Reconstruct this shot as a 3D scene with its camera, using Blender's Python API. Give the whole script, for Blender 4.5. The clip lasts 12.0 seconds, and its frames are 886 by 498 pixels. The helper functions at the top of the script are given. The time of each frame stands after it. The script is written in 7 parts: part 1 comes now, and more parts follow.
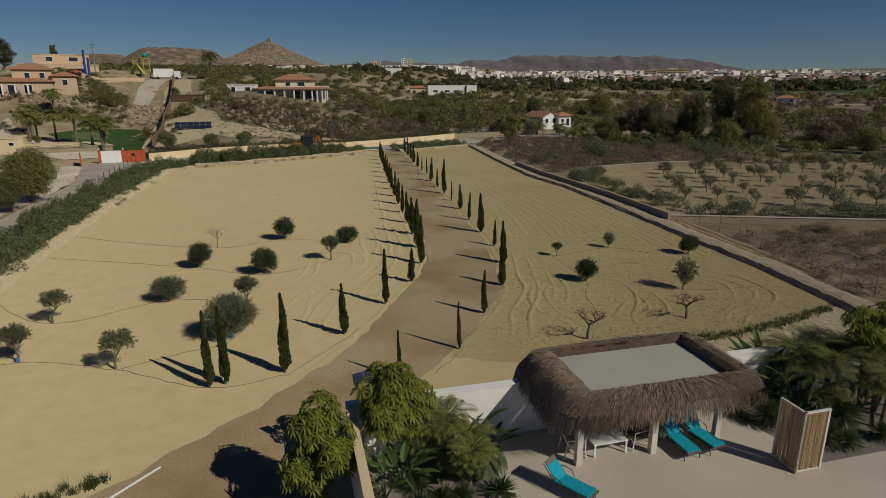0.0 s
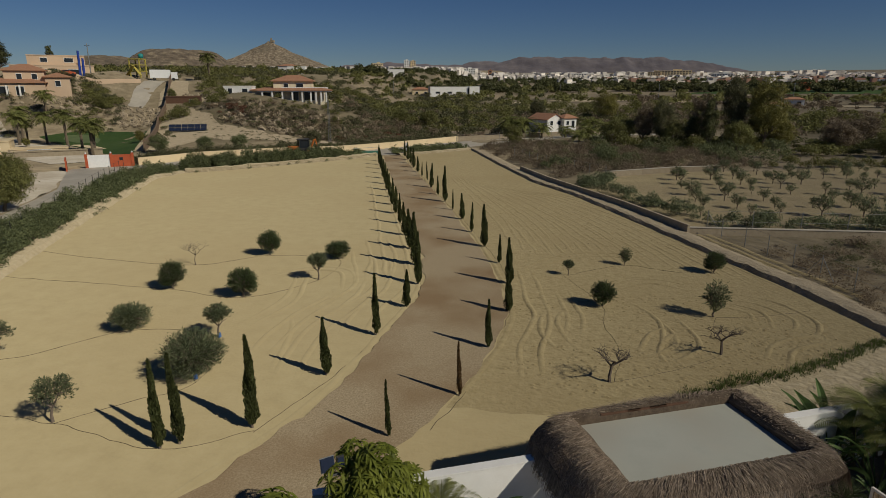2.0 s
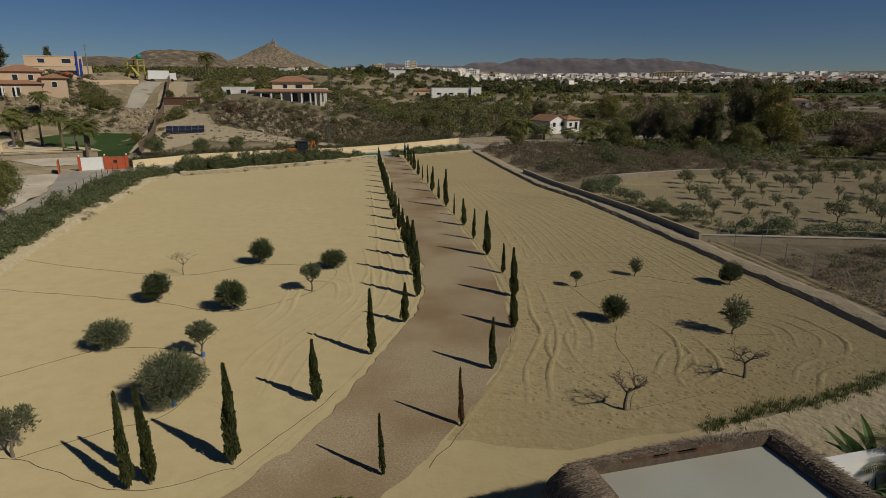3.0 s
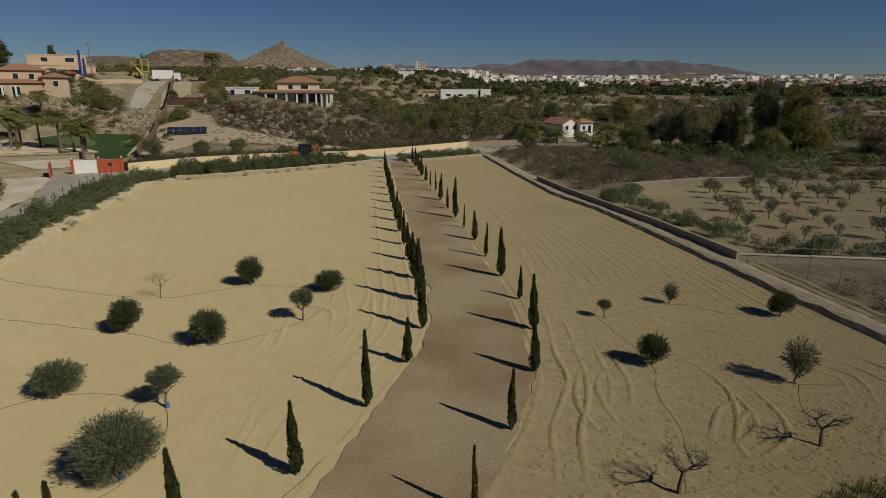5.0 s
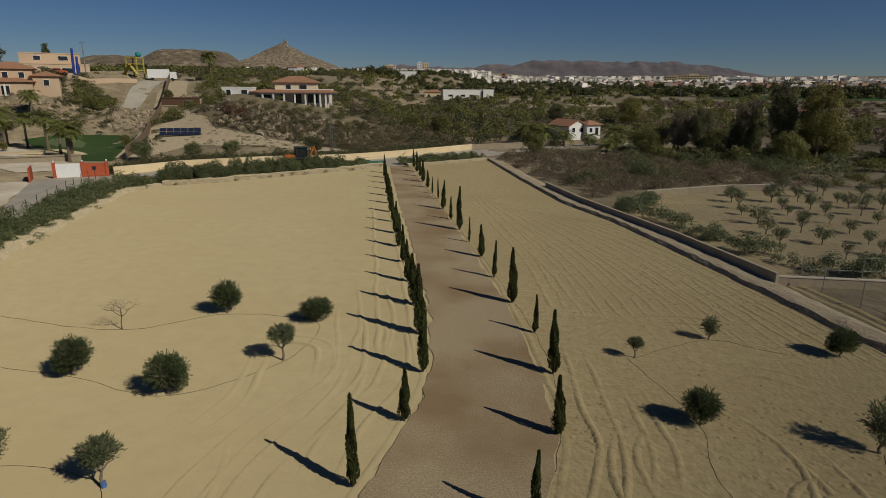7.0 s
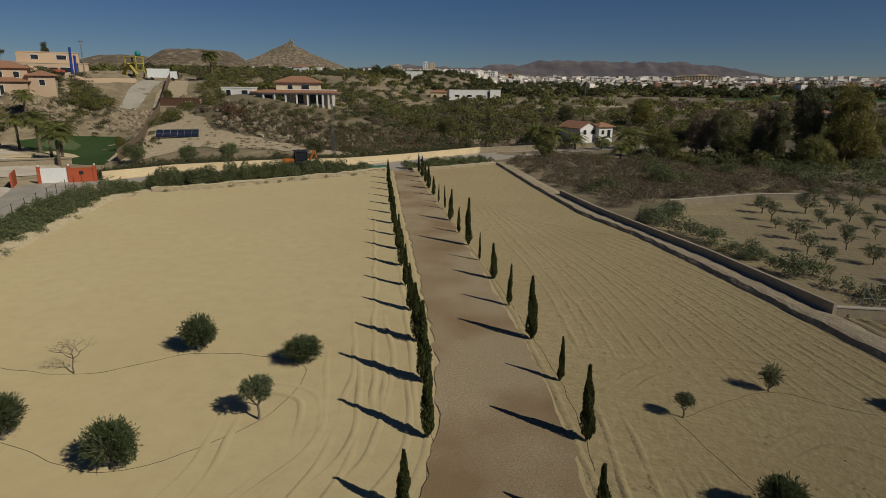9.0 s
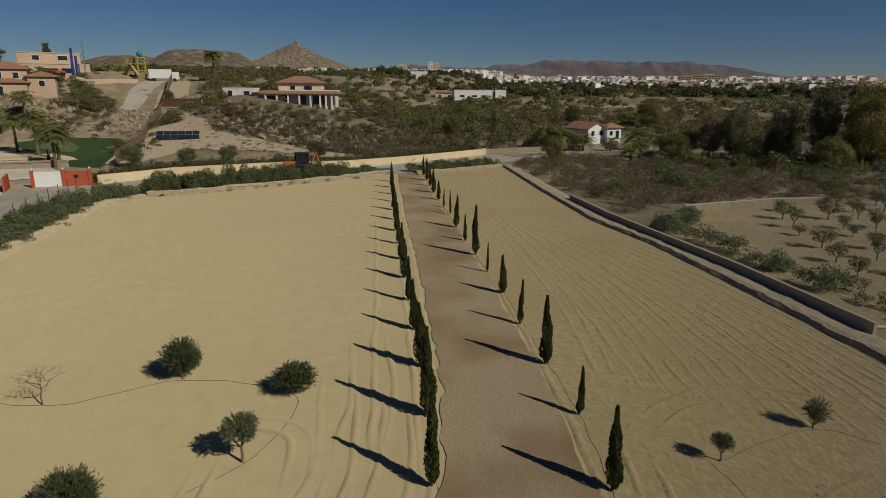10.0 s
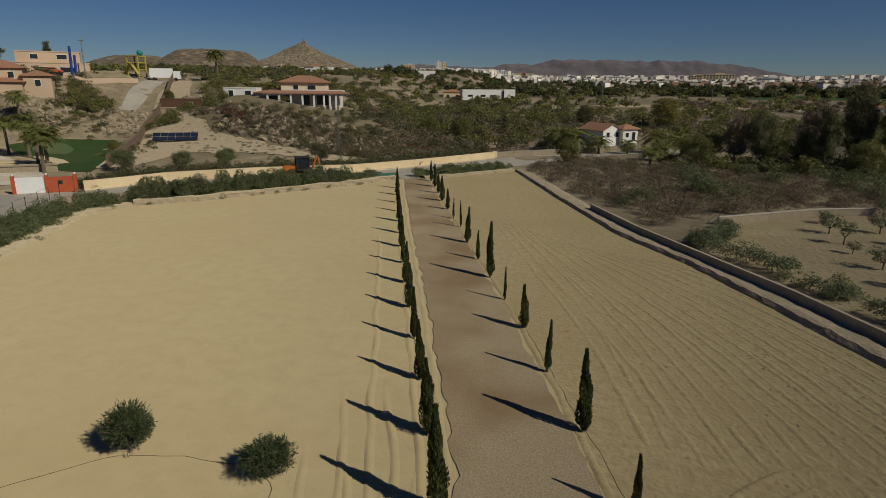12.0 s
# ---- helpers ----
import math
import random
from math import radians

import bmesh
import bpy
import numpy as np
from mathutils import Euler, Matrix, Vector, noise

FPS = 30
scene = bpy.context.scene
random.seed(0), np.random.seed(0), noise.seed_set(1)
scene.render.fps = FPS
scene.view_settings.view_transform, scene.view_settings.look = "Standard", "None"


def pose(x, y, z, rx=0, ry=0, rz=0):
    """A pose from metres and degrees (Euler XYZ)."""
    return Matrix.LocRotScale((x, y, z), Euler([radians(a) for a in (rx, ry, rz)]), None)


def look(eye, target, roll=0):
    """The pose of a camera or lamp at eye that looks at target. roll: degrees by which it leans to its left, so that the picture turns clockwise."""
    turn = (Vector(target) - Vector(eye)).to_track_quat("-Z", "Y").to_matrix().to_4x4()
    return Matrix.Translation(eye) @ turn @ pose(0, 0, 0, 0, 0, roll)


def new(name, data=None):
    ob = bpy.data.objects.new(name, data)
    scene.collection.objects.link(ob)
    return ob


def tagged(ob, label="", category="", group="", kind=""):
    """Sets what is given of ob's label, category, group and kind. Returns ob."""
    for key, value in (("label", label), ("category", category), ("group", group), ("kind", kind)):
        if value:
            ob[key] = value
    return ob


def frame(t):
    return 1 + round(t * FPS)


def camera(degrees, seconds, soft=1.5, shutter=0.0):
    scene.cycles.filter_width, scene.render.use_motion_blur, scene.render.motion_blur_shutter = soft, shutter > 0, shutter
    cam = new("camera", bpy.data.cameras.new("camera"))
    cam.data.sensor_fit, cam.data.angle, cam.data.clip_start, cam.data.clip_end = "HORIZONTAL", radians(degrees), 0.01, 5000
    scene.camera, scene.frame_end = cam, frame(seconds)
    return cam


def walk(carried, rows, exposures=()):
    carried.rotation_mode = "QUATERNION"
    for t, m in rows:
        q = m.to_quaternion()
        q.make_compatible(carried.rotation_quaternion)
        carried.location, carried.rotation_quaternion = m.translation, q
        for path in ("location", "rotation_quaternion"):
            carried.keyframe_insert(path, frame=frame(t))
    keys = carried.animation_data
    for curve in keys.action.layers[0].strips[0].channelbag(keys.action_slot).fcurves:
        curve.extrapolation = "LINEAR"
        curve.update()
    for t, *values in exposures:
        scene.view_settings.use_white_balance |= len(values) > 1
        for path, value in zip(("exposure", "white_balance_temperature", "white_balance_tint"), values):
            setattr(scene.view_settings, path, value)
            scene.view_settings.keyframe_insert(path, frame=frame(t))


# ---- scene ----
cam = camera(73.4, 12.0, soft=0.6)
PATH = [
    (0, (2.26, -0.623, 11.376), (2.04, 1.291, 10.84), 0.0),
    (0.5, (2.185, 0.314, 11.363), (1.964, 2.228, 10.827), 0.0),
    (1, (2.131, 1.345, 11.364), (1.908, 3.259, 10.829), 0.0),
    (1.5, (2.084, 2.315, 11.349), (1.857, 4.228, 10.815), -0.0),
    (2, (1.99, 3.369, 11.358), (1.761, 5.284, 10.826), 0.0),
    (2.5, (1.884, 4.368, 11.35), (1.654, 6.283, 10.82), 0.0),
    (4.5, (1.359, 8.569, 11.382), (1.107, 10.482, 10.856), 0.2),
    (5, (1.163, 9.676, 11.378), (0.904, 11.588, 10.853), 0.3),
    (5.5, (1.008, 10.756, 11.365), (0.744, 12.668, 10.84), 0.3),
    (6, (0.817, 11.877, 11.372), (0.552, 13.789, 10.847), 0.4),
    (6.5, (0.623, 12.955, 11.373), (0.359, 14.867, 10.849), 0.4),
    (7, (0.427, 14.13, 11.408), (0.163, 16.042, 10.884), 0.5),
    (9, (-0.354, 18.692, 11.505), (-0.636, 20.601, 10.981), 0.6),
    (9.5, (-0.556, 19.876, 11.512), (-0.847, 21.784, 10.988), 0.5),
    (10, (-0.775, 21.132, 11.555), (-1.073, 23.039, 11.031), 0.5),
    (10.5, (-1.012, 22.33, 11.575), (-1.314, 24.236, 11.049), 0.5),
    (11, (-1.281, 23.571, 11.633), (-1.588, 25.476, 11.106), 0.5),
    (11.5, (-1.521, 24.784, 11.638), (-1.836, 26.687, 11.111), 0.5),
    (12, (-1.789, 26.208, 11.597), (-2.111, 28.111, 11.071), 0.5),
]
walk(cam, [(t, look(eye, target, roll)) for t, eye, target, roll in PATH])

# ---- sky, sun, exposure ----
SUN = Vector((0.885, -0.465, 0)).normalized()
ELEV = radians(37)
world = bpy.data.worlds.new("world")
scene.world = world
world.use_nodes = True
wn = world.node_tree.nodes
sky = wn.new("ShaderNodeTexSky")
sky.sky_type = "NISHITA"
sky.sun_disc = False
sky.sun_elevation = ELEV
sky.sun_rotation = radians(118)
sky.altitude, sky.air_density, sky.dust_density, sky.ozone_density = 1200, 0.9, 0.35, 6.0
wn["Background"].inputs["Strength"].default_value = 0.05
tint = wn.new("ShaderNodeHueSaturation")
tint.inputs["Hue"].default_value, tint.inputs["Saturation"].default_value = 0.508, 1.12
world.node_tree.links.new(sky.outputs[0], tint.inputs["Color"])
world.node_tree.links.new(tint.outputs[0], wn["Background"].inputs["Color"])
sun_data = bpy.data.lights.new("sun", "SUN")
sun_data.energy, sun_data.angle, sun_data.color = 4.5, radians(0.55), (1.0, 0.94, 0.79)
sun = new("sun", sun_data)
sun.matrix_world = look((SUN.x * 60, SUN.y * 60, 60 * math.tan(ELEV)), (0, 0, 0))
scene.view_settings.exposure = -0.72

# ---- helpers ----
rng = np.random.default_rng(7)


class Shape:
    """Collects vertices and faces of one mesh."""

    def __init__(self):
        self.v, self.f = [], []

    def add(self, verts, faces):
        n = len(self.v)
        self.v += [tuple(p) for p in verts]
        self.f += [tuple(i + n for i in q) for q in faces]
        return self

    def box(self, cx, cy, cz, sx, sy, sz, rz=0.0, m=None):
        c, s = math.cos(rz), math.sin(rz)
        pts = []
        for z in (-0.5, 0.5):
            for x, y in ((-0.5, -0.5), (0.5, -0.5), (0.5, 0.5), (-0.5, 0.5)):
                p = Vector((cx + c * x * sx - s * y * sy, cy + s * x * sx + c * y * sy, cz + z * sz))
                pts.append(m @ p if m else p)
        return self.add(pts, [(3, 2, 1, 0), (4, 5, 6, 7), (0, 1, 5, 4), (1, 2, 6, 5), (2, 3, 7, 6), (3, 0, 4, 7)])

    def tube(self, pts, radii, n=6):
        pts = [Vector(p) for p in pts]
        if not hasattr(radii, "__len__"):
            radii = [radii] * len(pts)
        verts = []
        for i, p in enumerate(pts):
            d = (pts[min(i + 1, len(pts) - 1)] - pts[max(i - 1, 0)]).normalized()
            a = d.orthogonal().normalized() if abs(d.z) > 0.9 else d.cross(Vector((0, 0, 1))).normalized()
            b = d.cross(a)
            for k in range(n):
                w = 2 * math.pi * k / n
                verts.append(p + radii[i] * (math.cos(w) * a + math.sin(w) * b))
        faces = [(i * n + k, i * n + (k + 1) % n, (i + 1) * n + (k + 1) % n, (i + 1) * n + k) for i in range(len(pts) - 1) for k in range(n)]
        faces += [tuple(range(n - 1, -1, -1)), tuple(range((len(pts) - 1) * n, len(pts) * n))]
        return self.add(verts, faces)

    def hip(self, cx, cy, z, sx, sy, h, rz=0.0, thick=0.18):
        """A hipped roof: eaves slab with four slopes."""
        c, s = math.cos(rz), math.sin(rz)
        r = max(0.0, sx - sy) / 2
        loc = [(-sx / 2, -sy / 2, 0), (sx / 2, -sy / 2, 0), (sx / 2, sy / 2, 0), (-sx / 2, sy / 2, 0)]
        loc += [(x, y, thick) for x, y, _ in loc] + [(-r - 0.02, 0, h + thick), (r + 0.02, 0, h + thick)]
        pts = [(cx + c * x - s * y, cy + s * x + c * y, z + q) for x, y, q in loc]
        return self.add(pts, [(3, 2, 1, 0), (0, 1, 5, 4), (1, 2, 6, 5), (2, 3, 7, 6), (3, 0, 4, 7), (4, 5, 9, 8), (5, 6, 9), (6, 7, 8, 9), (7, 4, 8)])

    def mesh(self, name):
        me = bpy.data.meshes.new(name)
        me.from_pydata(self.v, [], self.f)
        me.update()
        return me


def array_mesh(name, V, F):
    """A mesh from numpy arrays: F holds triangles or quads."""
    me = bpy.data.meshes.new(name)
    k = F.shape[1]
    me.vertices.add(len(V))
    me.vertices.foreach_set("co", V.astype(np.float32).ravel())
    me.loops.add(F.size)
    me.loops.foreach_set("vertex_index", F.astype(np.int32).ravel())
    me.polygons.add(len(F))
    me.polygons.foreach_set("loop_start", np.arange(0, F.size, k, dtype=np.int32))
    me.update(calc_edges=True)
    return me


def smooth(me):
    me.polygons.foreach_set("use_smooth", [True] * len(me.polygons))
    return me


TWINS = {}


def part(name, shape, material, parent=None, label="", shade=False):
    me = shape.mesh(name) if isinstance(shape, Shape) else shape
    if not me.materials:
        me.materials.append(material)
    elif me.materials[0] is not material:
        key = (me.name, material.name)
        if key not in TWINS:
            TWINS[key] = me.copy()
            TWINS[key].materials.clear()
            TWINS[key].materials.append(material)
        me = TWINS[key]
    if shade:
        smooth(me)
    ob = new(name, me)
    if parent:
        ob.parent = parent
    if label:
        ob["label"] = label
    return ob


def thing(name, label, category, group="", kind="", at=None):
    ob = new(name)
    ob.empty_display_size = 0.2
    if at is not None:
        ob.matrix_basis = at
    return tagged(ob, label, category, group, kind)


def sstep(a, b, x):
    u = np.clip((x - a) / (b - a), 0, 1)
    return u * u * (3 - 2 * u)


def along(points, step):
    """Even points along a polyline."""
    P = np.array(points, float)
    seg = np.r_[0, np.cumsum(np.hypot(*np.diff(P[:, :2], axis=0).T))]
    s = np.linspace(0, seg[-1], max(2, int(seg[-1] / step) + 1))
    return np.stack([np.interp(s, seg, P[:, k]) for k in range(P.shape[1])], 1)


def curve_through(points, step=0.5):
    """A smooth curve through the points (Catmull-Rom), then even steps."""
    P = np.array(points, float)
    P = np.vstack([2 * P[0] - P[1], P, 2 * P[-1] - P[-2]])
    out = []
    for i in range(1, len(P) - 2):
        for u in np.linspace(0, 1, 12, endpoint=False):
            a, b, c, d = P[i - 1 : i + 3]
            out.append(0.5 * (2 * b + (c - a) * u + (2 * a - 5 * b + 4 * c - d) * u**2 + (3 * b - a - 3 * c + d) * u**3))
    out.append(P[-2])
    return along(out, step)


# ---- materials ----
def material(name, colours, scale=1.0, rough=0.9, bump=0.0, bump_scale=None, metal=0.0, detail=8, island=0.0, each=0.0, broad=None, spec=0.3, stretch=(1, 1, 1)):
    """A noise-mottled surface. colours: two or three linear colours; island, each: spread of value from piece to piece or thing to thing;
    broad: (scale, colour, amount) of large stains."""
    m = bpy.data.materials.new(name)
    m.use_nodes = True
    n, l = m.node_tree.nodes, m.node_tree.links
    b = n["Principled BSDF"]
    b.inputs["Roughness"].default_value = rough
    b.inputs["Metallic"].default_value = metal
    b.inputs["Specular IOR Level"].default_value = spec
    b.inputs["Diffuse Roughness"].default_value = 1.0 if rough > 0.92 else 0.0
    tc = n.new("ShaderNodeTexCoord")
    mp = n.new("ShaderNodeMapping")
    mp.inputs["Scale"].default_value = stretch
    l.new(tc.outputs["Object"], mp.inputs["Vector"])
    tx = n.new("ShaderNodeTexNoise")
    tx.inputs["Scale"].default_value, tx.inputs["Detail"].default_value, tx.inputs["Roughness"].default_value = scale, detail, 0.65
    l.new(mp.outputs[0], tx.inputs["Vector"])
    rp = n.new("ShaderNodeValToRGB")
    e = rp.color_ramp.elements
    e[0].position, e[1].position = 0.3, 0.7
    e[0].color, e[1].color = (*colours[0], 1), (*colours[-1], 1)
    if len(colours) > 2:
        e.new(0.5).color = (*colours[1], 1)
    l.new(tx.outputs["Fac"], rp.inputs["Fac"])
    out = rp.outputs["Color"]
    if broad:
        t2 = n.new("ShaderNodeTexNoise")
        t2.inputs["Scale"].default_value, t2.inputs["Detail"].default_value = broad[0], 5
        l.new(tc.outputs["Object"], t2.inputs["Vector"])
        mr = n.new("ShaderNodeMapRange")
        mr.inputs["From Min"].default_value, mr.inputs["From Max"].default_value, mr.inputs["To Max"].default_value = 0.42, 0.66, broad[2]
        l.new(t2.outputs["Fac"], mr.inputs["Value"])
        mx = n.new("ShaderNodeMix")
        mx.data_type = "RGBA"
        l.new(mr.outputs[0], mx.inputs["Factor"])
        l.new(out, mx.inputs[6])
        mx.inputs[7].default_value = (*broad[1], 1)
        out = mx.outputs[2]
    for amount, node, socket in ((island, "ShaderNodeNewGeometry", "Random Per Island"), (each, "ShaderNodeObjectInfo", "Random")):
        if amount:
            g = n.new(node)
            mr = n.new("ShaderNodeMapRange")
            mr.inputs["To Min"].default_value, mr.inputs["To Max"].default_value = 1 - amount, 1 + amount
            l.new(g.outputs[socket], mr.inputs["Value"])
            hs = n.new("ShaderNodeHueSaturation")
            l.new(mr.outputs[0], hs.inputs["Value"])
            l.new(out, hs.inputs["Color"])
            out = hs.outputs[0]
    l.new(out, b.inputs["Base Color"])
    if bump:
        t3 = n.new("ShaderNodeTexNoise")
        t3.inputs["Scale"].default_value, t3.inputs["Detail"].default_value = bump_scale or scale * 3, 6
        l.new(mp.outputs[0], t3.inputs["Vector"])
        bp = n.new("ShaderNodeBump")
        bp.inputs["Strength"].default_value, bp.inputs["Distance"].default_value = 1.0, bump
        l.new(t3.outputs["Fac"], bp.inputs["Height"])
        l.new(bp.outputs[0], b.inputs["Normal"])
    return m


def leaf_material(name, a, b, island=0.3, each=0.15, rough=0.6):
    m = material(name, [a, b], 1.3, rough, island=island, each=each, spec=0.25)
    n, l = m.node_tree.nodes, m.node_tree.links
    p = n["Principled BSDF"]
    t = n.new("ShaderNodeBsdfTranslucent")
    l.new(p.inputs["Base Color"].links[0].from_socket, t.inputs["Color"])
    mix = n.new("ShaderNodeMixShader")
    mix.inputs[0].default_value = 0.33
    l.new(p.outputs[0], mix.inputs[1])
    l.new(t.outputs[0], mix.inputs[2])
    l.new(mix.outputs[0], n["Material Output"].inputs["Surface"])
    return m


SCRUB_SOIL = material("scrub_soil", [(0.18, 0.142, 0.09), (0.27, 0.215, 0.137), (0.37, 0.30, 0.195)], 0.35, 0.97, 0.25, 0.9, broad=(0.02, (0.11, 0.092, 0.055), 0.85))
SAND = material("sand", [(0.395, 0.322, 0.181), (0.427, 0.35, 0.198), (0.45, 0.371, 0.214)], 1.1, 0.97, 0.018, 6.0, broad=(0.09, (0.40, 0.318, 0.178), 0.6), spec=0.1)
# coarse worked sand; the furrows' own shade is put into its darker colour
TRODDEN_SHADED = material("trodden_sand", [(0.29, 0.23, 0.122), (0.35, 0.282, 0.155), (0.40, 0.325, 0.182)], 2.4, 0.97, 0.06, 5.0, broad=(0.12, (0.32, 0.252, 0.136), 0.6), spec=0.1)
GRAVEL = material("gravel", [(0.222, 0.17, 0.104), (0.308, 0.243, 0.156), (0.405, 0.33, 0.222)], 14.0, 0.95, 0.016, 22, broad=(0.2, (0.215, 0.145, 0.08), 0.9), spec=0.15)
BANK = material("earth_bank", [(0.40, 0.325, 0.20), (0.50, 0.415, 0.275)], 1.8, 0.97, 0.15, 3)
PATH_EARTH = material("path_earth", [(0.29, 0.235, 0.155), (0.41, 0.335, 0.23)], 1.4, 0.97, 0.1, 5)
ORCHARD_SOIL = material("orchard_soil", [(0.27, 0.218, 0.118), (0.37, 0.30, 0.17)], 0.4, 0.97, 0.15, 2.2, broad=(0.06, (0.25, 0.195, 0.12), 0.6))
CONCRETE = material("concrete", [(0.41, 0.365, 0.29), (0.50, 0.45, 0.37)], 1.2, 0.85, 0.01, 8, broad=(0.3, (0.30, 0.275, 0.235), 0.5))
PALE_GRAVEL = material("pale_gravel", [(0.38, 0.33, 0.26), (0.50, 0.45, 0.37)], 1.0, 0.95, 0.06, 5, broad=(0.16, (0.27, 0.22, 0.15), 0.6))
LAWN = material("lawn", [(0.045, 0.085, 0.018), (0.065, 0.11, 0.026)], 0.5, 0.9, 0.03, 12, broad=(0.05, (0.025, 0.065, 0.012), 0.7))
GREEN_PALE = material("putting_green", [(0.11, 0.15, 0.06), (0.14, 0.18, 0.075)], 0.6, 0.9)
ROCK = material("rock", [(0.20, 0.155, 0.105), (0.31, 0.25, 0.17), (0.42, 0.35, 0.25)], 1.3, 0.95, 0.2, 2.5, island=0.25)
HILL = material("hill_rock", [(0.07, 0.054, 0.04), (0.215, 0.168, 0.115), (0.46, 0.375, 0.265)], 0.16, 0.97, 5.0, 0.12, broad=(0.02, (0.12, 0.10, 0.07), 0.55))
MESA = material("mesa_rock", [(0.085, 0.068, 0.05), (0.16, 0.125, 0.09), (0.36, 0.29, 0.19)], 0.06, 0.97, 5.0, 0.1, broad=(0.012, (0.10, 0.08, 0.058), 0.8), stretch=(1, 1, 3))
# distance haze is painted into this purplish base colour; there is no volume
MOUNTAIN_HAZED = material("far_mountain_hazed", [(0.125, 0.11, 0.125), (0.16, 0.14, 0.148), (0.21, 0.18, 0.178)], 0.009, 0.98, 20, 0.006)
WHITE_WALL = material("white_render", [(0.74, 0.72, 0.68), (0.82, 0.80, 0.76)], 1.6, 0.85, 0.004, 30, broad=(0.7, (0.66, 0.63, 0.57), 0.4))
CREAM = material("cream_render", [(0.66, 0.52, 0.32), (0.74, 0.60, 0.38)], 0.8, 0.9, broad=(0.3, (0.58, 0.45, 0.27), 0.5))
PINK = material("salmon_render", [(0.56, 0.41, 0.275), (0.64, 0.48, 0.33)], 0.4, 0.9, broad=(0.2, (0.44, 0.31, 0.215), 0.5))
TERRACOTTA = material("terracotta_tile", [(0.30, 0.15, 0.088), (0.44, 0.235, 0.14)], 2.5, 0.9, 0.04, 6, stretch=(1, 1, 1))
RED_PAINT = material("red_render", [(0.40, 0.085, 0.035), (0.48, 0.115, 0.05)], 1.0, 0.85)
BLOCK = material("block_wall", [(0.35, 0.285, 0.195), (0.45, 0.375, 0.265)], 2.2, 0.95, 0.02, 14, each=0.08)
DARK_GLASS = material("dark_glass", [(0.015, 0.018, 0.022), (0.03, 0.034, 0.04)], 0.5, 0.12, spec=0.6)
METAL_GREY = material("galvanised_steel", [(0.22, 0.22, 0.21), (0.32, 0.32, 0.31)], 4, 0.5, metal=0.6)
DARK_METAL = material("dark_metal", [(0.035, 0.035, 0.035), (0.06, 0.06, 0.06)], 6, 0.5, metal=0.4)
WHITE_PAINT = material("white_paint", [(0.74, 0.74, 0.72), (0.82, 0.82, 0.80)], 3, 0.5)
WHITEWOOD = material("whitewashed_wood", [(0.50, 0.46, 0.40), (0.66, 0.62, 0.56)], 7, 0.8, 0.004, 20, stretch=(1, 1, 0.15))
THATCH = material("thatch", [(0.20, 0.15, 0.105), (0.28, 0.215, 0.155), (0.37, 0.295, 0.22)], 6, 0.95, 0.02, 25, island=0.4)
THATCH_DARK = material("dark_thatch", [(0.09, 0.065, 0.045), (0.17, 0.125, 0.085)], 5, 0.97, 0.03, 20, island=0.3)
CANE = material("cane", [(0.34, 0.235, 0.125), (0.52, 0.39, 0.23)], 6, 0.7, each=0.35, stretch=(1, 1, 0.1))
ROOF_DECK = material("roof_membrane", [(0.37, 0.37, 0.315), (0.43, 0.43, 0.37)], 0.9, 0.8, broad=(0.45, (0.33, 0.285, 0.22), 0.5))
PATIO = material("patio_concrete", [(0.47, 0.42, 0.35), (0.55, 0.49, 0.415)], 0.7, 0.75, 0.004, 12, broad=(0.35, (0.38, 0.335, 0.28), 0.6))
TURQUOISE = material("turquoise_cloth", [(0.0, 0.26, 0.36), (0.005, 0.33, 0.43)], 5, 0.8, 0.004, 60)
GREY_CLOTH = material("grey_mesh_cloth", [(0.12, 0.105, 0.09), (0.17, 0.15, 0.13)], 20, 0.8)
PILLOW = material("pillow_cloth", [(0.45, 0.52, 0.52), (0.70, 0.72, 0.70)], 8, 0.85)
WOOD = material("brown_timber", [(0.085, 0.045, 0.028), (0.14, 0.075, 0.045)], 3, 0.8, stretch=(1, 1, 6))
BARK = material("bark", [(0.13, 0.10, 0.075), (0.25, 0.20, 0.15)], 14, 0.95, 0.02, 30, stretch=(1, 1, 0.3))
PALM_BARK = material("palm_bark", [(0.12, 0.09, 0.06), (0.24, 0.19, 0.13)], 5, 0.95, 0.03, 9, stretch=(1, 1, 3))
DEADWOOD = material("dead_wood", [(0.11, 0.085, 0.065), (0.20, 0.16, 0.125)], 12, 0.95)
BLUE_WRAP = material("blue_wrap", [(0.07, 0.15, 0.36), (0.12, 0.22, 0.46)], 10, 0.6)
HOSE = material("black_hose", [(0.06, 0.045, 0.03), (0.10, 0.075, 0.05)], 3, 0.7)
ORANGE = material("orange_paint", [(0.42, 0.12, 0.02), (0.50, 0.16, 0.035)], 4, 0.5)
RUBBER = material("rubber", [(0.02, 0.02, 0.02), (0.04, 0.037, 0.033)], 8, 0.85)
YELLOW = material("yellow_paint", [(0.40, 0.33, 0.07), (0.48, 0.40, 0.10)], 2, 0.6)
TEAL = material("teal_paint", [(0.02, 0.22, 0.22), (0.04, 0.30, 0.28)], 1, 0.5)
BLUE = material("blue_slide", [(0.02, 0.05, 0.28), (0.04, 0.08, 0.36)], 1, 0.4)
SOLAR = material("solar_cell", [(0.012, 0.018, 0.04), (0.02, 0.03, 0.06)], 3, 0.45, spec=0.25)
CITY = material("far_town", [(0.60, 0.53, 0.45), (0.80, 0.75, 0.68)], 0.01, 0.9, island=0.4)
